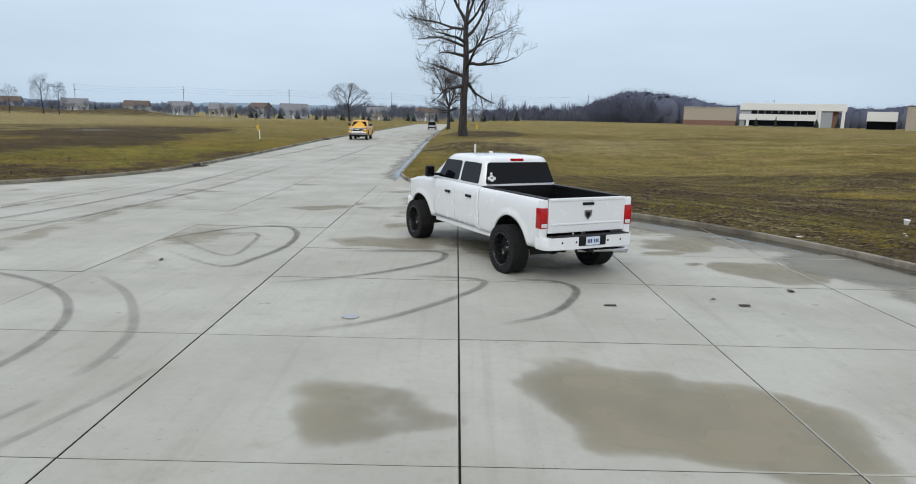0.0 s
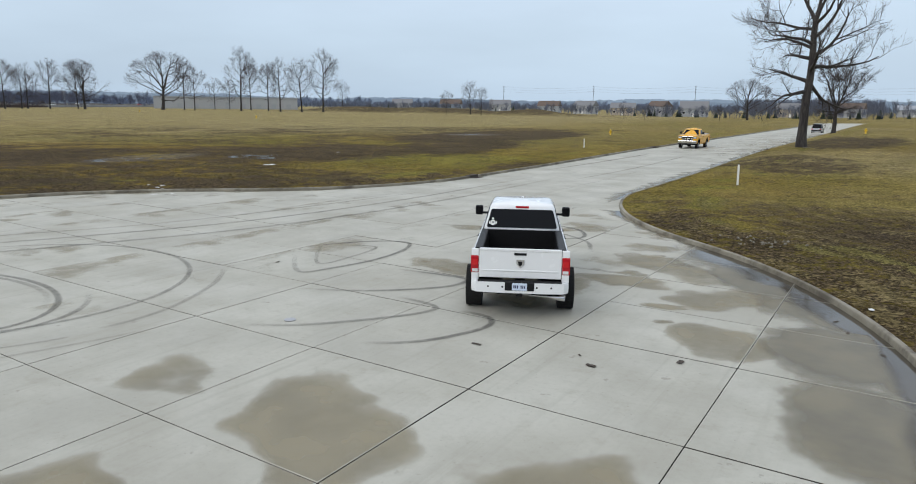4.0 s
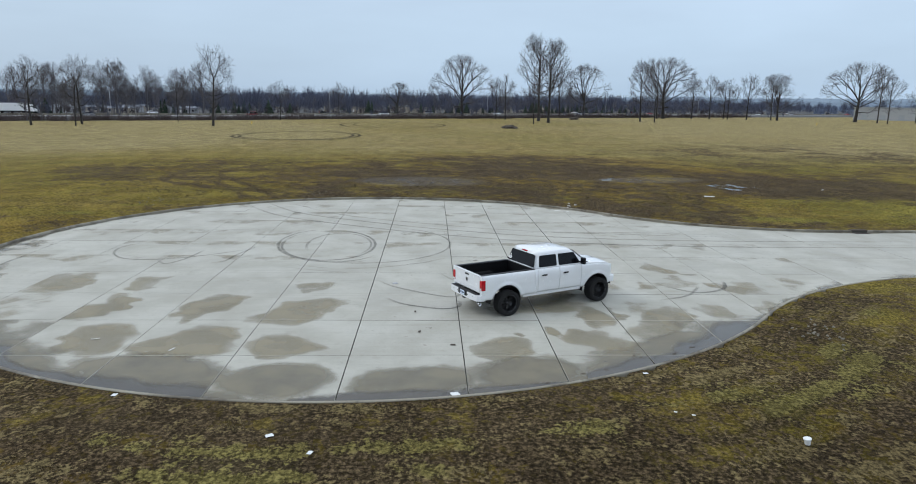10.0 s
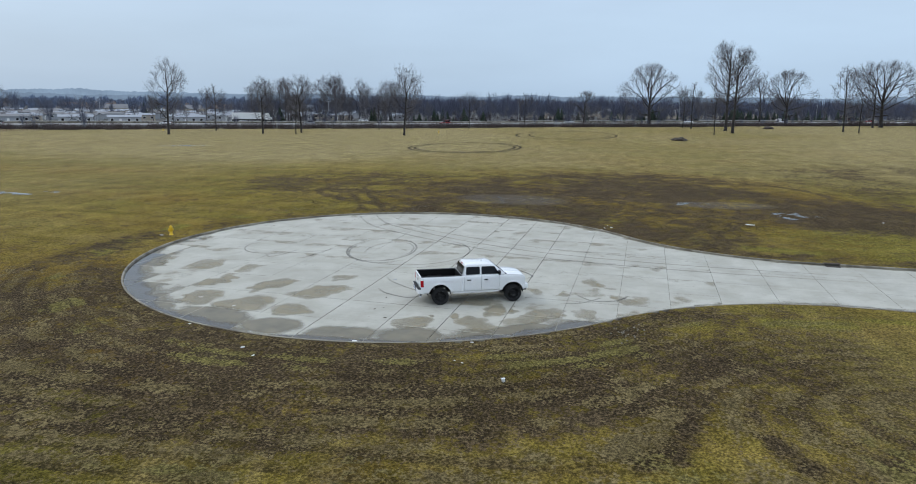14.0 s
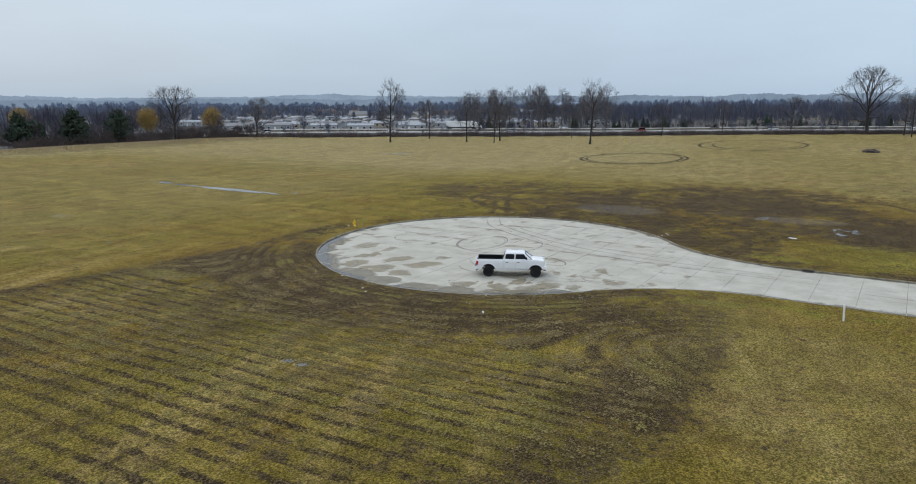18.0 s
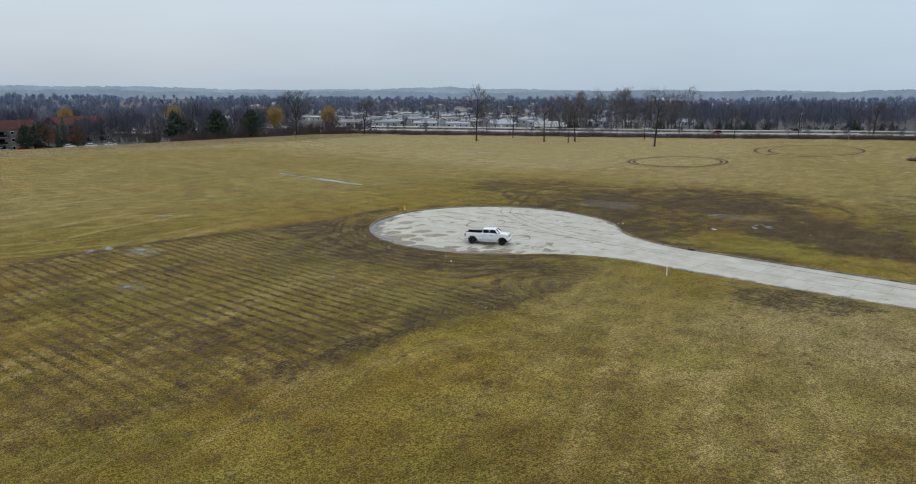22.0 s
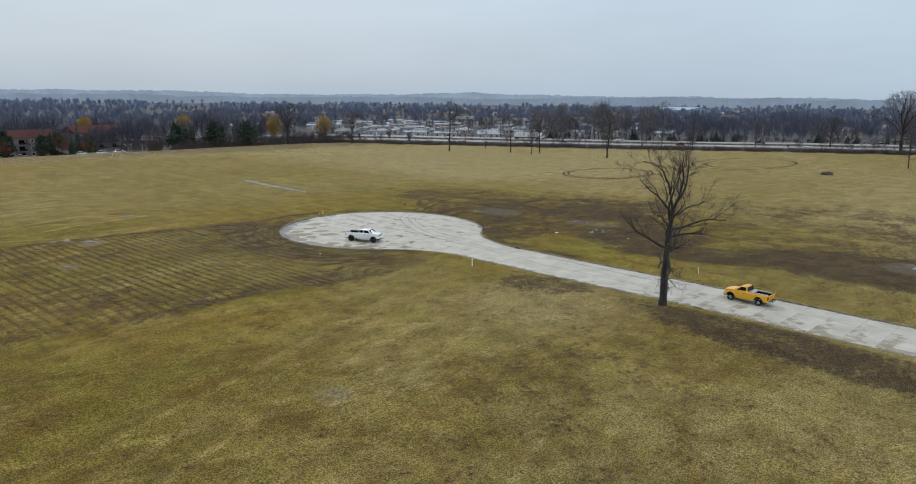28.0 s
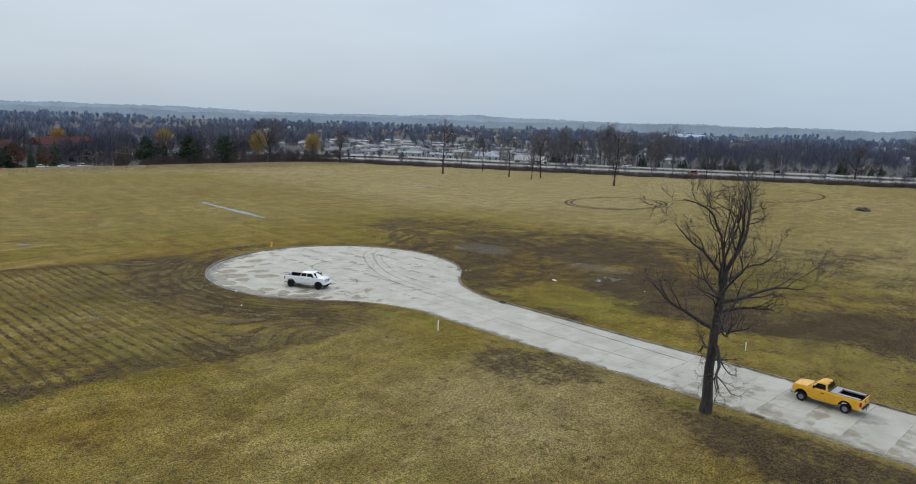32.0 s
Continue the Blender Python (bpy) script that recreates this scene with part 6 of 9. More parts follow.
rng = random.Random(11)
BELT = "bare grey tree in the belt along the highway"
for k in range(270):
    s = -190 + 2.87 * k + rng.uniform(-6, 6)
    dense = float(vnoise(np.array(s), np.array(0.0), 38.0, 31)) * (0.45 if s < 40 else 1.0)
    if s < 40 and k % 2:
        continue
    if rng.random() < 0.05 + 0.22 * dense:
        n, h = rng.uniform(-15, -2), rng.choice((5, 6, 7, 9, 12, 14)) * rng.uniform(0.8, 1.2)
    else:
        n, h = rng.uniform(50, 125), rng.uniform(4.5, 9) + 12 * dense * rng.random() ** 2
    x, y, _ = hw(s, n)
    bare("belt_tree", BELT, "highway tree belt", x, y, h, rng.choice((2, 3, 4, 4, 5, 1)), rng.uniform(0, 6.3))
for k in range(200):
    s, n = rng.uniform(-260, 640), rng.uniform(100, 420)
    x, y, _ = hw(s, n)
    bare("town_tree", "bare grey tree among the houses beyond the highway", "trees among the houses", x, y, rng.uniform(6, 13), rng.choice((2, 3, 4, 5, 0)), rng.uniform(0, 6.3))
for k in range(64):
    x, y = rng.uniform(-160, 80), -222 - abs(rng.gauss(0, 17))
    if -50 < x < 24 and -256 < y < -231:
        y = -258 - 6 * rng.random()
    if -50 < x < 24 and y > -232:
        y -= 34
    bare("berm_tree", "bare dark tree behind the grass berm", "trees behind the berm", x, y, rng.uniform(6, 14), rng.choice((2, 3, 4, 5, 4)), rng.uniform(0, 6.3), DARK)
for k in range(46):
    x, y, _ = hw(92 + 1.75 * k + rng.uniform(-5, 5), rng.uniform(50, 72) if k % 6 else rng.uniform(-14, -2))
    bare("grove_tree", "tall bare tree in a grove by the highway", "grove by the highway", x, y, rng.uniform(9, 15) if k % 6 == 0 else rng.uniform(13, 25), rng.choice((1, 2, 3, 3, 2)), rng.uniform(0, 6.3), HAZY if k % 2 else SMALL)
for k in range(16):
    x, y, _ = hw(40 + 34 * k + rng.uniform(-14, 14), rng.uniform(50, 90))
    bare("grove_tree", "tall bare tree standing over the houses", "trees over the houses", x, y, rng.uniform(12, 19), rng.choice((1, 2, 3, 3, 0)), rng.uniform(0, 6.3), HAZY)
bare("berm_tree", "tall vase-shaped bare elm behind the berm", "trees behind the berm", -117, -214, 21, 0, 1.0, KINDS)
bare("berm_tree", "tall bare tree behind the berm", "trees behind the berm", -152, -206, 17, 5, 2.0, KINDS)


def foliage_mesh(seed, h, r, base, count, leaf, material, dome=0.6):
    """A dense rounded crown of leafy sprays, gathered in uneven clumps."""
    rg = np.random.default_rng(seed)
    clumps = 26
    u = rg.random(clumps)
    q = np.where(u < 0.35, u / 0.35, (1 - u) / 0.65)
    rr = r * np.maximum(0.15, np.sin(np.clip(q, 0, 1) * 1.5708) ** dome) * rg.uniform(0.45, 0.85, clumps)
    aa = rg.uniform(0, 6.28, clumps)
    cx, cy, cz = rr * np.cos(aa), rr * np.sin(aa), h * (base + (0.95 - base) * u)
    pick = rg.integers(0, clumps, count)
    o = rg.normal(0, 1, (count, 3))
    o = o / np.linalg.norm(o, axis=1)[:, None] * (rg.random(count) ** 0.4)[:, None] * r * 0.42
    c = np.stack([cx[pick], cy[pick], cz[pick]], 1) + o * (1, 1, 0.75)
    a, b = rg.normal(0, leaf, (count, 3)), rg.normal(0, leaf, (count, 3))
    v = np.stack([c - a * 0.6, c + a * 0.6 + b * 0.4, c + b], 1).reshape(-1, 3)
    f = np.arange(count * 3).reshape(-1, 3)
    return mesh_from("foliage", v, f, material)


PINES = [foliage_mesh(k, 9.0, 3.6 - 0.4 * k, 0.12, 1500, 0.45, MAT["needle"], 0.7) for k in range(3)]
for k in range(190):
    s, n = rng.uniform(100, 480), rng.uniform(50, 68)
    if float(vnoise(np.array(s), np.array(n), 30.0, 55)) < 0.40:
        continue
    x, y, _ = hw(s, n)
    conifer(x, y, rng.uniform(3.5, 8.5), k % 3)
for k in range(60):
    s, n = rng.uniform(0, 620), rng.uniform(110, 380)
    if float(vnoise(np.array(s), np.array(n), 40.0, 57)) < 0.52:
        continue
    x, y, _ = hw(s, n)
    conifer(x, y, rng.uniform(5, 9), k % 3, "dark conifer among the houses beyond the highway")
for x, y, h, k in ((28, -232, 11, 0), (-8, -236, 9, 1), (52, -236, 12, 2), (-62, -224, 12, 1), (-70, -229, 10, 0), (-80, -221, 13, 1), (-86, -228, 11, 2), (-97, -222, 13, 0), (34, -242, 13, 1), (-104, -230, 10, 0), (5, -240, 12, 2), (-15, -243, 11, 0), (-12, -238, 7, 2)):
    s = h / 9.0
    t = thing("pine", "broad dark green pine behind the grass berm", "pine", "pines behind the berm", Matrix.LocRotScale((x, y, ground_z(x, y)), Euler((0, 0, x + y)), (s, s, s)))
    hang("trunk", trunk_me, t)
    hang("crown", PINES[k], t)
for x, y, h, k in ((-22, -244, 11, 2), (22, -240, 10, 2), (-30, -262, 14, 2), (-38, -270, 13, 0)):
    conifer(x, y, h, k, "tall dark spruce behind the grass berm", "spruces behind the berm")

# ---- houses ----
def roof_bm(w, d, z0, rise, over=0.35):
    bm = bmesh.new()
    a, b = w / 2 + over, d / 2 + over
    low = [bm.verts.new(p) for p in ((-a, -b, z0), (a, -b, z0), (a, b, z0), (-a, b, z0))]
    top = [bm.verts.new(p) for p in ((-a, 0, z0 + rise), (a, 0, z0 + rise))]
    bm.faces.new((low[0], low[1], top[1], top[0]))
    bm.faces.new((low[2], low[3], top[0], top[1]))
    bm.faces.new((low[1], low[2], top[1]))
    bm.faces.new((low[3], low[0], top[0]))
    bm.faces.new(low[::-1])
    return bm


# pale siding and pale roof carry distance haze as dimmer, bluer base colours
WALLS = [simple("pale_siding", (0.38, 0.39, 0.40), 0.7, 0, 0.06, 0.8), simple("tan_siding", (0.40, 0.35, 0.28), 0.7, 0, 0.06, 0.8), simple("grey_siding", (0.34, 0.36, 0.38), 0.7, 0, 0.06, 0.8), simple("brick_wall", (0.22, 0.12, 0.09), 0.85, 0, 0.2, 3), simple("blue_siding", (0.25, 0.30, 0.38), 0.7, 0, 0.06, 0.8)]
ROOFS = [simple("grey_shingles", (0.20, 0.20, 0.205), 0.9, 0, 0.12, 1.5), simple("pale_roof", (0.31, 0.335, 0.37), 0.8, 0, 0.08, 1.5), simple("brown_shingles", (0.13, 0.095, 0.075), 0.9, 0, 0.15, 1.5), simple("red_brown_shingles", (0.20, 0.075, 0.05), 0.9, 0, 0.15, 1.5)]


def house(label, m, w, d, h, rise, wall, roof, storeys=1, name="house", category="house", group="", bays=4):
    t = thing(name, label, category, group, m)
    part("wall", box_bm(-w / 2, w / 2, -d / 2, d / 2, -0.5, h), wall, t)
    part("roof", roof_bm(w, d, h, rise), roof, t)
    fh = h / storeys
    for s in (-1, 1):
        for st in range(storeys):
            for k in range(bays):
                x = -w / 2 + w * (k + 0.5) / bays
                if s == -1 and st == 0 and k == 1:
                    part("door", box_bm(x - 0.5, x + 0.5, s * d / 2 - 0.05, s * d / 2 + 0.05, 0, 2.1), MAT["white_plastic"], t)
                    continue
                z = st * fh + fh * 0.35
                win = part("window", box_bm(x - 0.65, x + 0.65, s * d / 2 - 0.04, s * d / 2 + 0.04, z, z + min(1.25, fh * 0.45)), MAT["white_plastic"], t)
                part("pane", box_bm(x - 0.55, x + 0.55, s * d / 2 - 0.06, s * d / 2 + 0.06, z + 0.1, z + min(1.15, fh * 0.45 - 0.1)), MAT["tint"], win)
    return t


HOME = "low pale mobile home in rows beyond the highway"
kinds = [house(HOME, pose(*hw(-60, 120, far_z(-60, 120)), 0, 0, HW_TURN + 20), 14, 6, 2.9, 1.0, WALLS[i], ROOFS[r], 1, "mobile_home", "mobile home", "mobile home park") for i, r in ((0, 1), (2, 0), (1, 1))]
for k, t in enumerate(kinds):
    t.matrix_world = pose(*hw(-40 + 24 * k, 112, far_z(-40 + 24 * k, 112)), 0, 0, HW_TURN + 8)
rng = random.Random(19)
for row in range(7):
    for k in range(13):
        s = -150 + 27 * k + rng.uniform(-5, 5) + row * 6
        n = 112 + 26 * row + rng.uniform(-4, 4)
        if row == 0 and 3 <= k <= 6:
            continue
        copy_thing(kinds[rng.randrange(3)], pose(*hw(s, n, far_z(s, n)), 0, 0, HW_TURN + rng.choice((8, 98)) + rng.uniform(-6, 6)))
for k in range(34):
    s, n = -36 + 24 * (k % 6) + rng.uniform(-4, 4), 60 + 19 * (k // 6) + rng.uniform(-3, 3)
    if k >= 24:
        x, y, turn = -190 + 34 * (k - 24) + rng.uniform(-8, 8), rng.uniform(-375, -345), rng.uniform(-30, 30)
    else:
        (x, y, _), turn = hw(s, n), HW_TURN + rng.choice((8, 98, 98))
    copy_thing(kinds[rng.randrange(3)], pose(x, y, ground_z(x, y), 0, 0, turn))
HOUSE = "detached house with a dark shingle roof beyond the highway"
h1 = house(HOUSE, pose(*hw(330, 120, far_z(330, 120)), 0, 0, HW_TURN), 13, 9, 4.2, 3.0, WALLS[1], ROOFS[0], 1, "house", "house", "houses beyond the highway")
for k in range(22):
    s, n = 300 + 26 * (k % 11) + rng.uniform(-6, 6), 130 + 60 * (k // 11) + rng.uniform(-10, 20)
    copy_thing(h1, pose(*hw(s, n, far_z(s, n)), 0, 0, HW_TURN + rng.uniform(-40, 40)))
# smaller houses scattered further off
far_wall = [to_mesh(box_bm(-6 - k, 6 + k, -4, 4, -1, 3.0), "wall", WALLS[(0, 2, 1)[k]]) for k in range(3)]
far_roof = [to_mesh(roof_bm(12 + 2 * k, 8, 3.0, 2.0 + 0.4 * k), "roof", ROOFS[(1, 0, 2)[k]]) for k in range(3)]
rng = random.Random(63)
for k in range(84):
    s, n = rng.uniform(-320, 760), 230 + 620 * rng.random()
    x, y, _ = hw(s, n)
    h = thing("house", "small pale house among bare trees in the distance", "house", "distant houses", Matrix.LocRotScale((x, y, ground_z(x, y)), Euler((0, 0, rng.uniform(0, 6.3))), (1.25, 1.25, 1.25)))
    hang("wall", far_wall[k % 3], h)
    hang("roof", far_roof[(k * 2) % 3], h)

# big hall with a blue roof and a long pale warehouse
house("large hall with a pale blue metal roof", pose(-905, -405, -1, 0, 0, 62), 80, 40, 10, 4, WALLS[0], simple("blue_metal_roof", (0.24, 0.34, 0.47), 0.5, 0, 0.05, 0.1), 2, "hall", "hall", "", 12)
wx, wy = -388, 313
ware = thing("warehouse", "long low grey-white warehouse across the field", "warehouse", "", pose(wx, wy, ground_z(wx, wy), 0, 0, 52))
part("wall", box_bm(-46, 46, -12, 12, -1, 7.2), WALLS[0], ware)
part("parapet", box_bm(-46.3, 46.3, -12.3, 12.3, 7.2, 8.0), WALLS[2], ware)
for k in range(9):
    part("loading_door", box_bm(-40 + 10 * k - 1.6, -40 + 10 * k + 1.6, -12.08, -11.9, 0.2, 3.4), WALLS[2], ware)

# apartments and parking behind the berm
for k, (x, y, turn) in enumerate(((-4, -262, 10), (30, -255, 8), (-50, -304, 24))):
    block = house("three-storey tan apartment block with a red-brown roof", pose(x, y, ground_z(x, y), 0, 0, turn), 31, 11, 9.0, 3.6, simple("drab_render_wall", (0.165, 0.142, 0.13), 0.85, 0, 0.15, 0.8), simple("dull_red_shingles", (0.085, 0.036, 0.032), 0.95, 0, 0.2, 1.2, 0, 0, 0.1), 3, "apartment_building", "apartment block", "apartments behind the berm", 7)
    for st in range(3):
        for q in (1, 3, 5):
            bx = -15.5 + 31 * (q + 0.5) / 7
            part("balcony", box_bm(bx - 1.6, bx + 1.6, 5.5, 6.9, 3.0 * st + 0.05, 3.0 * st + 0.25), WALLS[2], block)
            part("balcony_rail", box_bm(bx - 1.6, bx + 1.6, 6.8, 6.88, 3.0 * st + 0.25, 3.0 * st + 1.15), MAT["black_plastic"], block, "dark balcony railing")
            part("balcony_door", box_bm(bx - 1.2, bx + 1.2, 5.5, 5.58, 3.0 * st + 0.27, 3.0 * st + 2.3), MAT["tint"], block, "dark sliding balcony door")
lot_z = ground_z(-15, -240)
lot = tagged(new("parking_lot", mesh_from("parking_lot", [(-48, -252, lot_z + 0.05), (20, -250, lot_z + 0.05), (20, -234, lot_z + 0.05), (-48, -236, lot_z + 0.05)], [(0, 1, 2, 3)], MAT["asphalt"])), "grey asphalt parking lot", "parking lot", kind="structure")
for k in range(7):
    c = names[(k * 3) % len(names)]
    src = done.get((c, False)) or done.get((c, True))
    t = copy_thing(src, pose(-42 + 8.2 * k, -243 + (k % 2), lot_z + 0.06, 0, 0, 95))
    tagged(t, f"{c} car parked by the apartments", "car", "parked cars")

# the north: houses, hedge of small conifers, poles and wires
for k, (x, y, w, d, h, rise, wl_, rf_, turn) in enumerate(((-95, 400, 15, 11, 4.5, 4.2, 2, 0, 10), (-110, 384, 11, 9, 5.4, 3.0, 0, 2, -20), (-50, 440, 15, 10, 4.5, 3.6, 1, 0, 5), (-135, 395, 14, 10, 4.2, 3.2, 1, 0, 15), (-165, 410, 13, 10, 5.0, 3.2, 0, 0, 0), (-195, 420, 14, 10, 4.6, 3.4, 2, 2, 12), (-20, 450, 14, 10, 5.0, 3.4, 0, 2, -8), (10, 470, 16, 9, 4.0, 2.6, 0, 1, 4), (42, 462, 22, 9, 3.6, 2.2, 2, 1, -5), (-230, 415, 14, 10, 5.0, 3.4, 0, 0, 25), (-262, 402, 14, 10, 5.0, 3.4, 4, 2, 20), (-300, 396, 14, 10, 5.0, 3.4, 0, 0, 35))):
    house("two-storey house at the edge of the northern field", pose(x, y, ground_z(x, y), 0, 0, turn), w, d, h, rise, WALLS[wl_], ROOFS[rf_], 1, "house", "house", "northern houses", 3)
for k in range(26):
    conifer(-120 + 6.1 * k + 2 * math.sin(k * 3), 372 + 6 * math.sin(k * 1.7), 3.5 + 2.2 * ((k * 5) % 7) / 7, k % 3, "small dark conifer by the northern houses", "northern conifers")
for k in range(16):
    conifer(-300 + 9 * k, 345 + 5 * math.sin(k), 3 + 2 * ((k * 3) % 5) / 5, k % 3, "small dark conifer by the northern houses", "northern conifers")
for k in range(14):
    hh, meshes = SMALL[4 if k % 3 else 2]
    x, y = -290 + 27 * k, 360 + 20 * math.sin(k * 2.2)
    plant_tree("northern_tree", meshes, "small bare tree by the northern houses", Matrix.LocRotScale((x, y, ground_z(x, y)), Euler((0, 0, k)), ((6 + 4 * ((k * 5) % 4) / 4) / hh,) * 3), "northern trees")
pole_me = to_mesh(lathe([(0.20, -0.5), (0.16, 12), (0.12, 22)], 8, "z"), "pole", MAT["bark"], True)
arm_me = to_mesh(box_bm(-1.6, 1.6, -0.1, 0.1, -0.12, 0.12), "crossarm", MAT["bark"])
poles = []
for k in range(8):
    x, y = -300 + 82 * k, 545 + 8 * k
    p = thing("utility_pole", "tall wooden utility pole with crossarms", "utility pole", "northern pole line", pose(x, y, ground_z(x, y)))
    hang("pole", pole_me, p)
    for z in (21.0, 19.0, 17.0):
        hang("crossarm", arm_me, p, "", pose(0, 0, z, 0, 0, 84))
    poles.append((x, y, ground_z(x, y)))
wires = thing("power_line", "thin sagging power lines between the poles", "power line")
for a, b in zip(poles, poles[1:]):
    for z in (21.1, 19.1, 17.1):
        tb = Tubes()
        pts = []
        for q in range(7):
            f = q / 6
            pts.append(Vector((a[0] + (b[0] - a[0]) * f, a[1] + (b[1] - a[1]) * f, a[2] + z - 1.6 * 4 * f * (1 - f))))
        tb.tube(pts, [0.03] * 7, 3)
        hang("wire", tb.mesh("wire", MAT["black_plastic"]), wires)

# office building to the north-east, white bands over dark glazing
ox, oy = 128.5, 261.0
oz = ground_z(ox, oy)
office = thing("office_building", "two-storey white office building with dark ribbon windows", "office building", "", pose(ox, oy, oz, 0, 0, -25.4))
part("wall", box_bm(-18.4, 14.0, 0.3, 16, -0.6, 8.4), WALLS[2], office)
part("upper_band", box_bm(-18.6, 18.6, -0.3, 16.2, 6.2, 8.9, 0.05), MAT["white_plastic"], office, "white upper band")
part("lower_band", box_bm(-18.6, 8.2, -0.3, 1.0, 2.4, 4.7, 0.05), MAT["white_plastic"], office, "white lower band")
part("band_end", box_bm(8.2, 8.9, -0.35, 1.0, 2.4, 6.3), MAT["white_plastic"], office)
part("ribbon_window", box_bm(-14.5, 8.2, 0.05, 0.35, 4.75, 6.15), MAT["tint"], office, "dark ribbon window")
part("ground_window", box_bm(-16.5, 8.0, 0.0, 0.35, 0.3, 2.35), MAT["tint"], office)
for k in range(9):
    part("mullion", box_bm(-14.5 + 2.5 * k - 0.06, -14.5 + 2.5 * k + 0.06, 0.0, 0.06, 4.75, 6.15), MAT["white_plastic"], office)
for x in (-15.5, 9.6, 17.6):
    part("column", box_bm(x - 0.55, x + 0.55, -0.3, 0.8, -0.6, 6.3 if x > 0 else 2.5, 0.04), MAT["white_plastic"], office)
part("brick_core", box_bm(11.0, 16.0, 2.0, 8.0, -0.6, 6.2), WALLS[3], office)
wing = thing("factory_wing", "windowless tan factory wing beside the office", "factory", "", pose(101.5, 273.5, ground_z(101, 273), 0, 0, -20))
part("wall", box_bm(-10, 10, 0, 20, -0.6, 7.0), WALLS[1], wing)
part("plinth", box_bm(-10.1, 10.1, -0.1, 20.1, -0.6, 2.0), WALLS[3], wing)
part("roof_edge", box_bm(-10.15, 10.15, -0.15, 20.15, 7.0, 7.3), ROOFS[1], wing)
annex = thing("office_annex", "low white annex beside a tan hall", "office building", "", pose(134.5, 213, ground_z(134, 213), 0, 0, -31))
part("wall", box_bm(-4.0, 4.0, 1, 10, -0.6, 3.0), MAT["tint"], annex)
part("upper_band", box_bm(-4.2, 4.2, 0, 10, 2.6, 5.6), MAT["white_plastic"], annex)
hall = thing("factory_hall", "plain tan factory hall", "factory", "", pose(137, 190, ground_z(137, 190), 0, 0, -33))
part("wall", box_bm(-8.0, 14.0, 0, 20, -0.6, 7.0), WALLS[1], hall)
part("roof_edge", box_bm(-8.1, 14.1, -0.1, 20.1, 7.0, 7.3), ROOFS[2], hall)
for k in range(7):
    x, y = 108 + 6.2 * k, 262 - 3.0 * k
    conifer(x, y, 2.5 + (k % 3) * 0.8, k % 3, "small dark shrub before the office", "office shrubs")

# far woods, closing the horizon all round
def wood_material(name, a, b):
    m = Nodes(name, 1.0)
    m.b.inputs["Specular IOR Level"].default_value = 0.0
    c = m.mix(m.island(), a, b)
    m.colour(m.mix(m.span(m.noise(0.8, 5, 0.7), 0.35, 0.65), m.mix(1.0, c, (0.88, 0.88, 0.88), "MULTIPLY"), c))
    return m.mat


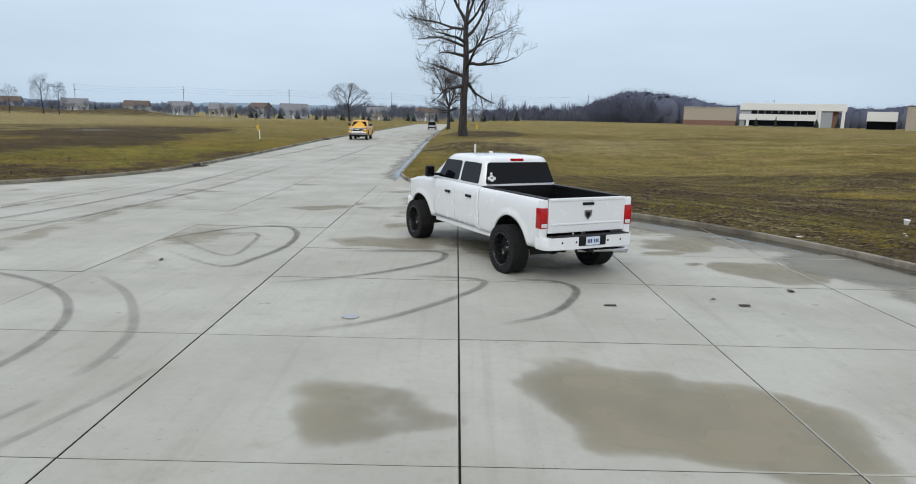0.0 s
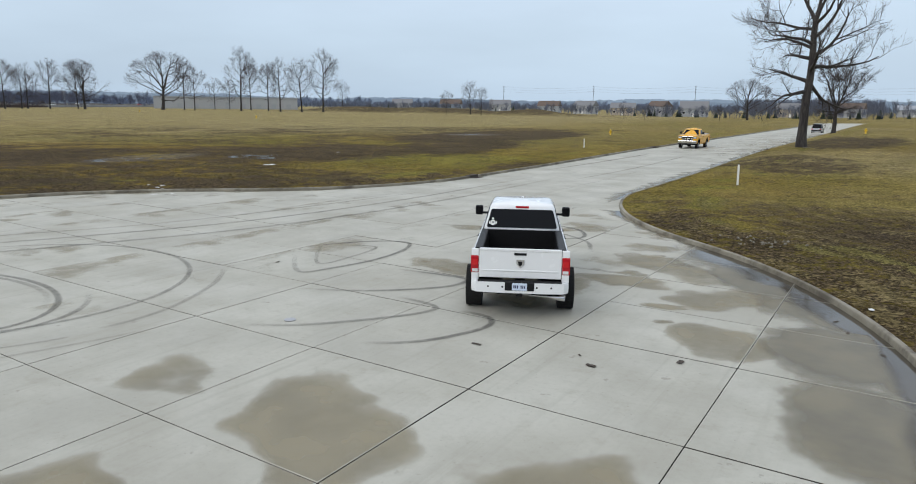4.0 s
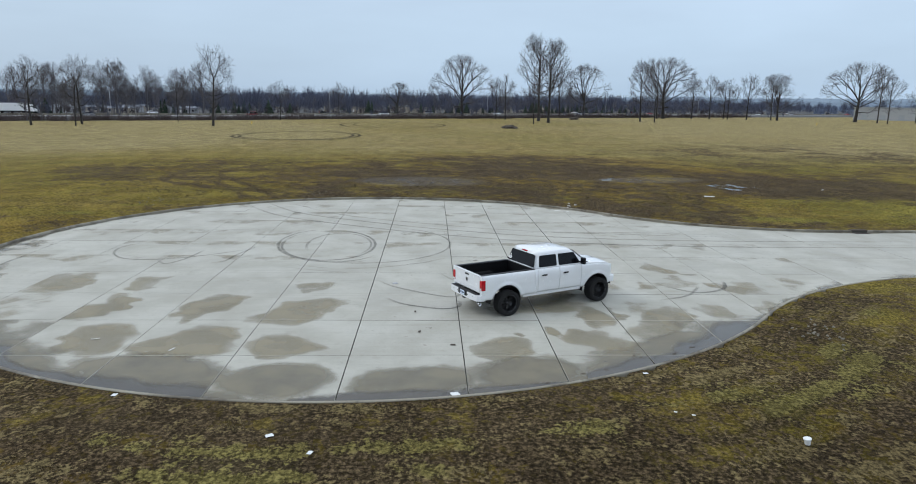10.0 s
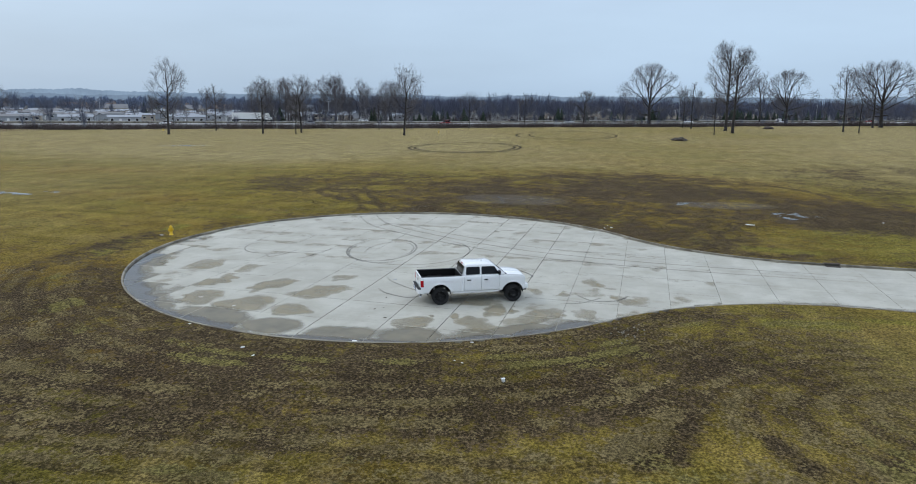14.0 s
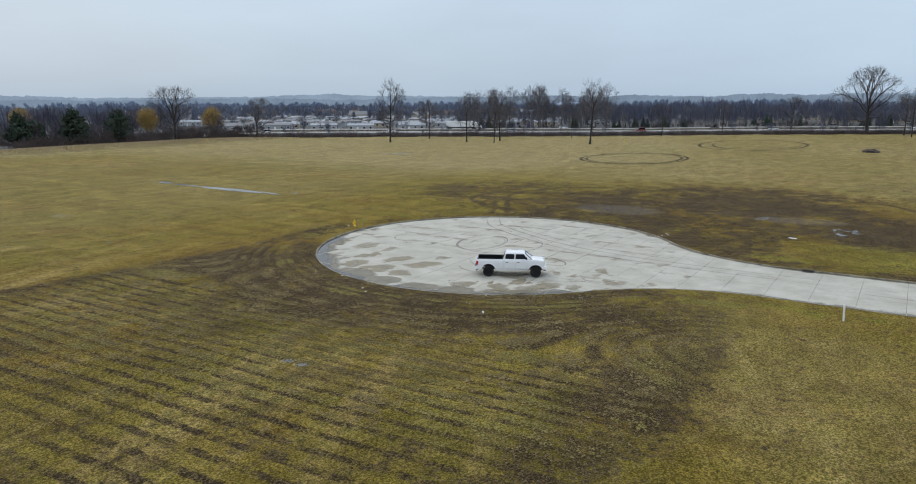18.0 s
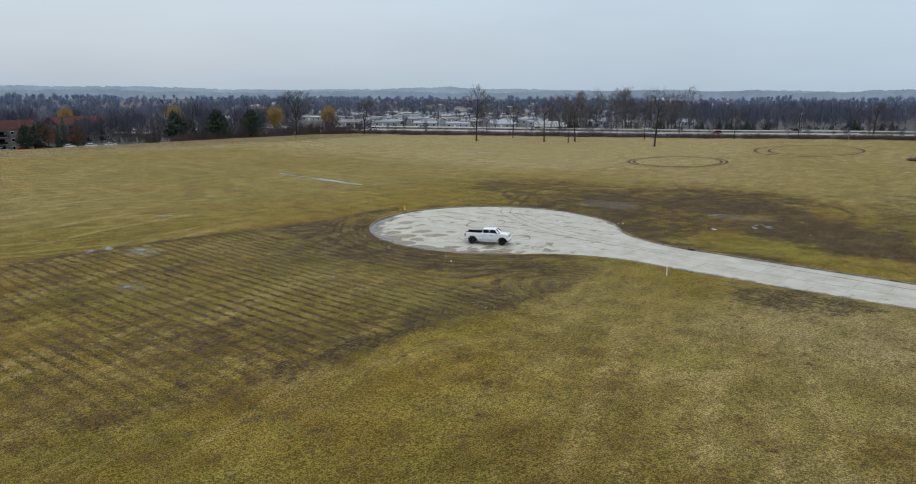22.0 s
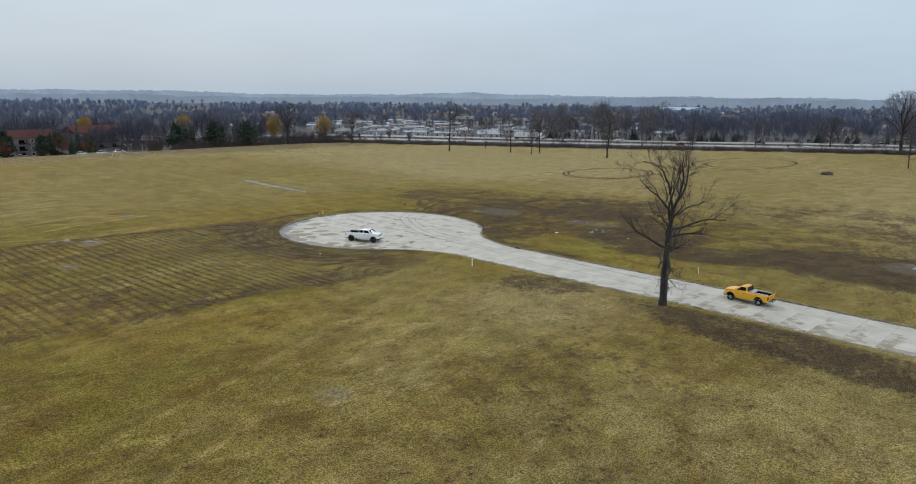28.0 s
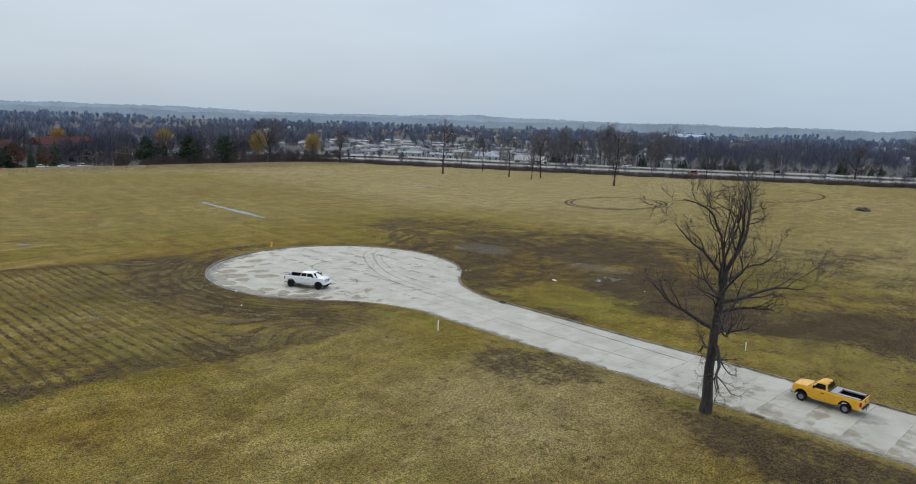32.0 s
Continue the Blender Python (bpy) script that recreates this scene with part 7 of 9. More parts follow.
def tree_mass(name, x, y, h, material, label, seed, z=None, lump=0.9, sprays=0, width=0.05):
    """Many far bare trees joined into one wood: rounded crowns with a fuzz of upward sprays."""
    rg = np.random.default_rng(seed)
    n = len(x)
    z = np.zeros(n) if z is None else z
    co, faces, at = [], [], 0
    w = h * rg.uniform(0.30, 0.52, n)
    if lump:
        sides = 6
        levels = ((-0.05, 0.45), (0.30, 0.85), (0.62, 0.95), (0.86, 0.66), (1.0, 0.22))
        a = np.arange(sides) / sides * 2 * np.pi + rg.uniform(0, 1, (n, 1))
        v = np.zeros((n, len(levels), sides, 3))
        for i, (q, r) in enumerate(levels):
            rad = w[:, None] * r * rg.uniform(0.72, 1.2, (n, sides))
            v[:, i, :, 0] = x[:, None] + np.cos(a) * rad
            v[:, i, :, 1] = y[:, None] + np.sin(a) * rad
            v[:, i, :, 2] = z[:, None] + lump * h[:, None] * (q + rg.uniform(-0.05, 0.05, (n, sides)))
        quads = []
        for i in range(len(levels) - 1):
            for k in range(sides):
                k2 = (k + 1) % sides
                lo, hi = i * sides, (i + 1) * sides
                quads += [(lo + k, lo + k2, hi + k2), (lo + k, hi + k2, hi + k)]
        base = (np.arange(n) * len(levels) * sides)[:, None, None]
        co.append(v.reshape(-1, 3))
        faces.append((base + np.array(quads)[None]).reshape(-1, 3))
        at = len(co[0])
    if sprays:
        az, u = rg.uniform(0, 6.283, (n, sprays)), rg.random((n, sprays))
        root = 0.12 + 0.45 * rg.random((n, sprays))
        tip = root + (1.02 - root) * (0.35 + 0.65 * u)
        out = w[:, None] * np.sqrt(np.clip(1 - ((tip - 0.55) / 0.5) ** 2, 0.02, 1)) * rg.uniform(0.3, 1.05, (n, sprays))
        ww = width * h[:, None] * rg.uniform(0.5, 1.2, (n, sprays))
        p = np.stack([x[:, None] + 0.12 * out * np.cos(az), y[:, None] + 0.12 * out * np.sin(az), z[:, None] + h[:, None] * root], -1)
        q = np.stack([x[:, None] + out * np.cos(az), y[:, None] + out * np.sin(az), z[:, None] + h[:, None] * tip], -1)
        sx = rg.normal(0, 1, (n, sprays, 3)) * (1, 1, 0.3)
        sx = sx / np.linalg.norm(sx, axis=2)[..., None] * ww[..., None] * 0.5
        stem = np.stack([np.stack([x - 0.012 * h, y, z - 0.5], -1), np.stack([x + 0.012 * h, y + 0.01 * h, z - 0.5], -1), np.stack([x, y, z + 0.8 * h], -1)], 1)
        tri = np.concatenate([np.stack([p - sx, p * 0.35 + q * 0.65 + sx, q], 2).reshape(-1, 3), stem.reshape(-1, 3)])
        co.append(tri)
        faces.append(at + np.arange(len(tri)).reshape(-1, 3))
    co, f = np.concatenate(co).astype(np.float32), np.concatenate(faces).astype(np.int32)
    me = bpy.data.meshes.new(name)
    me.vertices.add(len(co))
    me.vertices.foreach_set("co", co.ravel())
    me.loops.add(f.size)
    me.loops.foreach_set("vertex_index", f.ravel())
    me.polygons.add(len(f))
    me.polygons.foreach_set("loop_start", np.arange(0, f.size, 3, dtype=np.int32))
    me.update(calc_edges=True)
    me.materials.append(material)
    return tagged(new(name, me), label, "woods", kind="stuff")


def scatter_ring(seed, count, r0, r1, a0, a1, h0, h1, gaps=0.0, scale=120.0):
    rg = np.random.default_rng(seed)
    r = np.sqrt(rg.uniform(r0 * r0, r1 * r1, count))
    a = np.radians(rg.uniform(a0, a1, count))
    x, y = r * np.cos(a), r * np.sin(a)
    keep = (vnoise(x, y, scale, seed) * 0.7 + vnoise(x, y, scale * 0.3, seed + 1) * 0.3) > gaps
    x, y = x[keep], y[keep]
    return x, y, rg.uniform(h0, h1, len(x))


def rolling(xyh, low, high, scale, seed):
    x, y, h = xyh
    return x, y, h * (low + (high - low) * vnoise(x, y, scale, seed))


# WOOD1 to WOOD5: the haze of distance is painted into the base colours
WOOD1 = wood_material("hazed_brown_woods", (0.069, 0.070, 0.094), (0.110, 0.108, 0.134))
WOOD2 = wood_material("hazed_grey_woods", (0.119, 0.132, 0.172), (0.181, 0.195, 0.241))
WOOD3 = wood_material("hazed_blue_woods", (0.153, 0.185, 0.258), (0.209, 0.240, 0.319))
WOOD4 = wood_material("hazed_belt_woods", (0.093, 0.102, 0.141), (0.140, 0.148, 0.193))
WOOD5 = wood_material("hazed_distant_woods", (0.191, 0.245, 0.347), (0.251, 0.305, 0.409))
THICKET = wood_material("dark_thicket", (0.066, 0.058, 0.064), (0.120, 0.104, 0.106))


def horizon(radius, height, colour, seed, step=2.4):
    """A plain band of woods far beyond everything else, glowing with painted-in haze."""
    n = int(2 * math.pi * radius / step)
    a = np.arange(n) / n * 2 * np.pi
    arc = a * radius
    zero = np.zeros(n)
    top = height * (0.45 + 0.62 * vnoise(arc, zero, 420.0, seed) + 0.30 * vnoise(arc, zero, 95.0, seed + 1) + 0.16 * vnoise(arc, zero, 22.0, seed + 2) + 0.12 * vnoise(arc, zero, 6.0, seed + 3) + 0.10 * vnoise(arc, zero, 2.4, seed + 4))
    x, y = radius * np.cos(a), radius * np.sin(a)
    v = np.concatenate([np.stack([x, y, zero - 6], 1), np.stack([x, y, top], 1)])
    k = np.arange(n)
    k2 = (k + 1) % n
    m = Nodes("haze_glow", 1.0)
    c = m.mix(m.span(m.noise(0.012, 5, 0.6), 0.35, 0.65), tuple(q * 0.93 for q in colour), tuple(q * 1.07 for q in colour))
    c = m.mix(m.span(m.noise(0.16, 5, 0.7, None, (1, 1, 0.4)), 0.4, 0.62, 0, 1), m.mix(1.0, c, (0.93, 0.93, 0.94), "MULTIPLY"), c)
    # emits its haze colour instead of taking the scene's light
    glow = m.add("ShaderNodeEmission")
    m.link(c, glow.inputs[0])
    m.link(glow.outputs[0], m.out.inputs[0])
    tagged(new("backdrop", mesh_from("backdrop", v, np.stack([k, k2, n + k2, n + k], 1), m.mat)), "woods along the horizon, glowing in a painted blue-grey haze", "backdrop", kind="structure")


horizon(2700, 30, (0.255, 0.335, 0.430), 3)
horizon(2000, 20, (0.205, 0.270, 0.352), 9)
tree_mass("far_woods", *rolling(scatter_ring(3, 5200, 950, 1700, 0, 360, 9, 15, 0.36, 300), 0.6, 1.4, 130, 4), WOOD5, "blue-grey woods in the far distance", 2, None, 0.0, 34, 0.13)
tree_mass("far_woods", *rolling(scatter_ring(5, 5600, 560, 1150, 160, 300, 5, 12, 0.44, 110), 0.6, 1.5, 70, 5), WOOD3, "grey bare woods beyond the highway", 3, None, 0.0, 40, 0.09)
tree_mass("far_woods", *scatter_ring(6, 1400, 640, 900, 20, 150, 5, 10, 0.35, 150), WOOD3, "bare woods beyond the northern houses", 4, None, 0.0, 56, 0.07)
x_, y_, h_ = rolling(scatter_ring(7, 2600, 470, 570, 46, 85, 17, 25, 0.12, 50), 0.45, 1.2, 60, 6)
h_ = h_ * (0.28 + 0.72 * smooth01((82.5 - np.degrees(np.arctan2(y_, x_))) / 7.0))
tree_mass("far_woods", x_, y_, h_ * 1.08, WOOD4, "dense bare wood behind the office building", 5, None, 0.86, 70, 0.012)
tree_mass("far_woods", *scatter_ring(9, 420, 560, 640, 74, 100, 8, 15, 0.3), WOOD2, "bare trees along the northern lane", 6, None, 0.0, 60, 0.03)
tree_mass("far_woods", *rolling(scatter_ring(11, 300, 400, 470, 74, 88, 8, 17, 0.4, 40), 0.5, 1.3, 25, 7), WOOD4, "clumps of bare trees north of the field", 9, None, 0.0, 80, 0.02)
rg_ = np.random.default_rng(31)
s_, n_ = rg_.uniform(-330, 800, 1900), 230 + 430 * rg_.random(1900)
x_, y_ = HX + UX * s_ + NX * n_, HY + UY * s_ + NY * n_
k_ = vnoise(x_, y_, 60.0, 8) * 0.6 + vnoise(x_, y_, 22.0, 9) * 0.4 > 0.5
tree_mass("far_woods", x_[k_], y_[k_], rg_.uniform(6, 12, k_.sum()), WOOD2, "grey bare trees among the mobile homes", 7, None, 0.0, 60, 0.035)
x_, y_ = rg_.uniform(-190, 130, 700), -262 - 110 * rg_.random(700)
k_ = ~((x_ > -55) & (x_ < 46) & (y_ > -276)) & (vnoise(x_, y_, 26.0, 15) > 0.42)
tree_mass("far_woods", x_[k_], y_[k_], rg_.uniform(6, 16, k_.sum()) * (0.75 + 0.5 * vnoise(x_[k_], y_[k_], 30.0, 12)), WOOD1, "bare brown woods around the apartments", 8, np.full(k_.sum(), -2.8), 0.0, 70, 0.028)
x_, y_ = rg_.uniform(-330, 230, 1900), -370 - 330 * rg_.random(1900)
k_ = vnoise(x_, y_, 45.0, 16) * 0.6 + vnoise(x_, y_, 18.0, 17) * 0.4 > 0.42
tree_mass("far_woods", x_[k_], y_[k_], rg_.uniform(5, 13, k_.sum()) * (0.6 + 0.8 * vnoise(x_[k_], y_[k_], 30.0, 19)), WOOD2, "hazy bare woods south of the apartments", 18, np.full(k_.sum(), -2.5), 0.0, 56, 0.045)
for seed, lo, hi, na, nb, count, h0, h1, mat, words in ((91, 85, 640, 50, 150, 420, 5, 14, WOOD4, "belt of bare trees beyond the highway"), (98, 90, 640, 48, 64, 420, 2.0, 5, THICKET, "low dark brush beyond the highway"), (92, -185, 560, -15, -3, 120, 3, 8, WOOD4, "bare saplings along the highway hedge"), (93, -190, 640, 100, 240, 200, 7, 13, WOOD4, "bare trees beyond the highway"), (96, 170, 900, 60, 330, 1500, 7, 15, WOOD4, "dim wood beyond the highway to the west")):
    s_, n_ = rg_.uniform(lo, hi, count), rg_.uniform(na, nb, count)
    k_ = vnoise(s_, n_, 36.0, seed) > 0.34
    s_, n_ = s_[k_], n_[k_]
    x_, y_ = HX + UX * s_ + NX * n_, HY + UY * s_ + NY * n_
    tree_mass("far_woods", x_, y_, rg_.uniform(h0, h1, len(x_)) * (0.6 + 0.8 * vnoise(s_, n_, 28.0, seed + 3)), mat, words, seed, lawn_height(x_, y_)[0], 0.0, 90, 0.018)
x_ = rg_.uniform(-75, 75, 110)
y_ = np.where((rg_.random(110) < 0.4) & ((x_ < -52) | (x_ > 30)), rg_.uniform(-233, -224, 110), rg_.uniform(-288, -276, 110))
tree_mass("far_woods", x_, y_, np.where(y_ > -240, rg_.uniform(3, 6, 110), rg_.uniform(8, 15, 110)), WOOD1, "dark bare trees screening the apartments", 95, lawn_height(x_, y_)[0], 0.0, 90, 0.018)
x_, y_ = rg_.uniform(-170, -40, 300), rg_.uniform(-240, -216, 300)
tree_mass("far_woods", x_, y_, rg_.uniform(2.5, 7, 300) * (0.5 + 0.9 * vnoise(x_, y_, 12.0, 61)), THICKET, "tangled dark thicket behind the grass berm", 61, lawn_height(x_, y_)[0], 0.0, 90, 0.016)
x_, y_ = rg_.uniform(-340, 70, 420), 352 + 26 * rg_.random(420)
tree_mass("far_woods", x_, y_, rg_.uniform(2.5, 7.5, 420), WOOD2, "low bare trees before the northern houses", 97, lawn_height(x_, y_)[0], 0.0, 60, 0.03)
gold = wood_material("golden_willow", (0.34, 0.235, 0.085), (0.42, 0.30, 0.12))
rust = wood_material("rusty_oak", (0.10, 0.045, 0.030), (0.16, 0.07, 0.042))
for x, y, h in ((-140, -268, 16), (-172, -262, 16), (-112, -330, 16), (-60, -350, 15)):
    tree_mass("willow", np.array([x, x + 2.0, x - 2.0]), np.array([y, y + 1.5, y - 2.0]), np.array([h, h * 0.9, h * 0.93]), gold, "golden leafless willow beyond the berm", int(-x), np.full(3, -1.5), 0.0, 420, 0.018)
RUSTY = [foliage_mesh(70 + k, 8.0, 3.4, 0.25, 800, 0.22, rust, 0.5) for k in range(2)]
for k, (x, y, h) in enumerate(((-23, -226, 8), (-14, -230, 9), (8, -228, 7), (40, -240, 9))):
    t = thing("oak", "oak holding rusty dead leaves behind the berm", "oak tree", "rusty oaks", Matrix.LocRotScale((x, y, ground_z(x, y)), Euler((0, 0, k * 2)), (h / 8,) * 3))
    hang("trunk", trunk_me, t)
    hang("crown", RUSTY[k % 2], t, "dead rust-brown leaves")
for k in range(26):
    x, y = -150 + 9 * k, -219 + 3 * math.sin(k * 2.7)
    if -50 < x < 26:
        continue
    ob = new("berm_brush", BRUSH[k % 3])
    ob.matrix_world = Matrix.LocRotScale((x, y, ground_z(x, y)), Euler((0, 0, k * 0.4)), (1, 1, 1.1 + 0.8 * ((k * 7) % 5) / 5))
    tagged(ob, "bare brown brush behind the grass berm", "brush", "berm brush", "stuff")


# ---- damp patches, puddles and tyre marks on the concrete ----
CELL_X = [-32.94 + 3.66 * k for k in range(13)]
CELL_Y = [-25.62 + 3.66 * k for k in range(9)] + [6.66, 9.66, 12.66, 15.66, 18.66, 21.66]
BLOTS = [  # centre x, y, half sizes, turn, strength
    (2.35, -2.45, 1.55, 1.0, -38, 1.05), (-1.05, -2.25, 0.85, 0.85, 25, 0.6), (6.3, -2.3, 1.25, 0.85, 20, 0.9), (1.9, -6.3, 1.7, 0.75, -8, 1.0), (2.1, -9.9, 1.5, 0.7, 0, 0.95),
    (6.1, -5.5, 1.35, 1.5, 30, 1.0), (6.0, -8.7, 1.4, 1.0, 10, 0.9), (6.6, 5.1, 0.75, 0.9, 20, 0.8), (6.0, 8.4, 1.2, 0.8, 20, 0.85), (4.0, 11.2, 1.9, 0.8, -25, 0.8), (3.2, 8.7, 1.3, 0.35, 10, 0.8),
    (1.4, 7.0, 1.2, 1.8, 27, 0.85), (5.1, 7.0, 0.5, 0.22, 0, 0.9), (5.4, 5.6, 0.25, 0.2, 0, 0.9), (-2.0, 12.5, 0.8, 0.6, 0, 0.6), (-4.8, 14.0, 1.4, 0.5, 0, 0.6), (-1.5, 15.5, 1.2, 0.6, 20, 0.6),
]


def wander(x, y, by=0.9):
    """Places shifted about, so that outlines grow uneven."""
    return x + by * (vnoise(x, y, 1.5, 43) - 0.5) + 0.5 * by * (vnoise(x, y, 0.5, 44) - 0.5), y + by * (vnoise(x, y, 1.5, 45) - 0.5) + 0.5 * by * (vnoise(x, y, 0.5, 46) - 0.5)


def damp_field(x, y):
    f = np.zeros_like(x)
    x, y = wander(x, y)
    for cx, cy, rx, ry, turn, s in BLOTS:
        f = np.maximum(f, s * blob(x, y, cx, cy, rx * 1.1, ry * 1.1, turn, 0.4))
    return f


def kerb_side(x, y):
    """1 along the kerb's wet eastern and southern arcs."""
    ang = np.degrees(np.arctan2(y - CY, x - CX))
    arc = smooth01((ang + 95) / 25) * (1 - smooth01((ang - 42) / 14))
    south = 0.35 * smooth01((ang + 125) / 20) * (1 - smooth01((ang + 85) / 15))
    return np.maximum(arc, south)


def cell_value(x, y, seed):
    """One value for each slab of the round end."""
    v = np.sin(np.floor(x / 3.66) * 12.9898 + np.floor(y / 3.66) * 78.233 + seed * 3.7) * 43758.5453
    return v - np.floor(v)


def band_field(x, y):
    """Wet brown concrete reaching in from the kerb, further on some slabs."""
    d = pavement_distance(x, y)
    reach = 0.6 + 2.0 * cell_value(x, y, 4) + 1.5 * (vnoise(x, y, 1.7, 9) - 0.5) + 0.7 * (vnoise(x, y, 0.7, 10) - 0.5)
    f = np.clip(1.25 - (-d) / np.maximum(reach, 0.3), 0, 1) * kerb_side(x, y)
    gutter = np.clip(1.0 - (-d) / (0.28 + 0.45 * vnoise(x, y, 2.7, 14)), 0, 1) * (0.45 + 0.5 * vnoise(x, y, 5.0, 15))
    road_side = np.clip(1.1 - (-d) / (0.6 + 1.2 * vnoise(x, y, 4.0, 12)), 0, 1) * (y > 20) * (x > CX) * (0.5 + 0.5 * vnoise(x, y, 7.0, 3))
    f = np.maximum.reduce([f, gutter, road_side])
    for cx, cy, rx, ry, turn in ((8.8, 5.6, 1.1, 1.9, 15), (9.5, 2.2, 1.0, 1.9, 8), (9.3, -1.9, 1.1, 1.6, 0), (8.6, -5.8, 1.1, 2.4, -12), (6.4, 11.0, 0.9, 1.9, 40)):
        f = np.maximum(f, 0.9 * blob(x, y, cx, cy, rx * 1.15, ry, turn, 0.4))
    return np.clip(f, 0, 1)


def wet_field(x, y):
    d = pavement_distance(x, y)
    reach = 0.35 + 1.3 * cell_value(x, y, 4) + 1.1 * (vnoise(x, y, 1.9, 9) - 0.5)
    f = np.clip(1.0 - (-d) / np.maximum(reach, 0.25), 0, 1) * kerb_side(x, y) * 1.1
    road_side = np.clip(1.0 - (-d) / (0.30 + 0.4 * vnoise(x, y, 4.0, 12)), 0, 1) * (y > 20) * (x > CX) * (0.6 + 0.5 * vnoise(x, y, 7.0, 3)) * 1.2
    return np.clip(np.maximum(f, road_side), 0, 1)


def film_patch(x0, x1, y0, y1, field, material, name, label, category, lift, step=0.14):
    """A thin film within one slab wherever the field is above nothing."""
    nx, ny = max(2, int((x1 - x0) / step)), max(2, int((y1 - y0) / step))
    xs, ys = np.linspace(x0 + 0.022, x1 - 0.022, nx), np.linspace(y0 + 0.022, y1 - 0.022, ny)
    X, Y = np.meshgrid(xs, ys)
    F = field(X, Y)
    inside = pavement_distance(X, Y) < 0.03 + step * 1.5
    keep = inside & (F > 0.02)
    if keep.sum() < 12:
        return
    idx = np.arange(nx * ny).reshape(ny, nx)
    ok = inside[:-1, :-1] & inside[:-1, 1:] & inside[1:, 1:] & inside[1:, :-1]
    some = (F[:-1, :-1] > 0.02) | (F[:-1, 1:] > 0.02) | (F[1:, 1:] > 0.02) | (F[1:, :-1] > 0.02)
    sel = ok & some
    if not sel.any():
        return
    faces = np.stack([idx[:-1, :-1][sel], idx[:-1, 1:][sel], idx[1:, 1:][sel], idx[1:, :-1][sel]], 1)
    used, inv = np.unique(faces.ravel(), return_inverse=True)
    Z = road_rise(X, Y) + lift
    co = np.stack([X.ravel()[used], Y.ravel()[used], Z.ravel()[used]], 1)
    me = mesh_from(name, co, inv.reshape(-1, 4), material)
    attribute(me, "edge", F.ravel()[used])
    tagged(new(name, me), label, category, "damp patches on the pavement", "stuff")


def any_slab_blot(rng_, x0, x1, y0, y1):
    w, h = x1 - x0, y1 - y0
    cx, cy = x0 + w * rng_.uniform(0.45, 0.72), y0 + h * rng_.uniform(0.22, 0.38)
    rx, ry = w * rng_.uniform(0.26, 0.55), h * rng_.uniform(0.14, 0.30)
    s = rng_.uniform(0.30, 0.68)
    skew = rng_.uniform(-0.25, 0.25)

    def field(x, y):
        x, y = wander(x, y, 1.3)
        dx, dy = (x - cx + skew * (y - cy)) / rx, (y - cy) / ry
        r = (np.abs(dx) ** 3 + np.abs(dy) ** 3) ** (1 / 3)
        r = r + 0.5 * (vnoise(x, y, 0.8, 41) - 0.5)
        return np.maximum(s * (1 - smooth01((r - 0.55) / 0.9)), damp_field(x, y))

    return field


def any_slab_band(rng_, x0, x1, y0, y1):
    """A faint brown band along a slab's western joint, fading across it."""
    s, reach = rng_.uniform(0.10, 0.42), rng_.uniform(0.25, 0.7)

    def field(x, y):
        u = (x - x0) / (x1 - x0) + 0.5 * (vnoise(x, y, 1.1, 43) - 0.5)
        return np.maximum(s * (1 - smooth01((u - 0.1) / reach)), damp_field(x, y))

    return field


rng = random.Random(77)
for y0, y1 in zip(CELL_Y, CELL_Y[1:]):
    for x0, x1 in zip(CELL_X, CELL_X[1:]):
        mid_d = float(pavement_distance(np.array((x0 + x1) / 2), np.array((y0 + y1) / 2)))
        if mid_d > 2.5:
            continue
        spotted = rng.random() < (0.8 if x0 > -14 or y0 < -3 else 0.5) and not (-6 < x0 < 4 and -8 < y0 < 5)
        field = any_slab_band(rng, x0, x1, y0, y1) if x0 < -7 else any_slab_blot(rng, x0, x1, y0, y1) if spotted and x0 < 3 else damp_field
        film_patch(x0, x1, y0, y1, field, MAT["damp"], "damp_patch", "brown damp stain drying on a concrete slab", "damp stain", 0.006)
        if mid_d > -6.5:
            film_patch(x0, x1, y0, y1, band_field, MAT["wet_concrete"], "damp_patch", "brown wet concrete along the kerb", "damp stain", 0.0075, 0.12)
            film_patch(x0, x1, y0, y1, wet_field, MAT["puddle"], "puddle", "shallow dark puddle along the kerb", "puddle", 0.009, 0.09)


def road_damp(y0, y1, lane, seed):
    """Damp left along the southern and eastern edges of a road slab, its middle dry."""
    rg = random.Random(seed)
    strength = (0.25, 0.42, 0.5)[lane] * rg.uniform(0.6, 1.0) * float(smooth01(np.array((y0 - 44) / 26.0)))
    cut, slant = rg.uniform(0.22, 0.5), rg.uniform(-0.10, 0.16)

    def field(x, y):
        x, y = wander(x, y, 0.7)
        v = (y - y0) / (y1 - y0) - slant * (x + 8) / 3.0
        dry = smooth01((v - cut) / 0.22)
        if lane == 2:
            dry = dry * (1 - smooth01((x + 5.4 - 0.5 * (vnoise(x, y, 2.0, seed % 9) - 0.5)) / 0.9))
        return strength * (1 - dry)

    return field


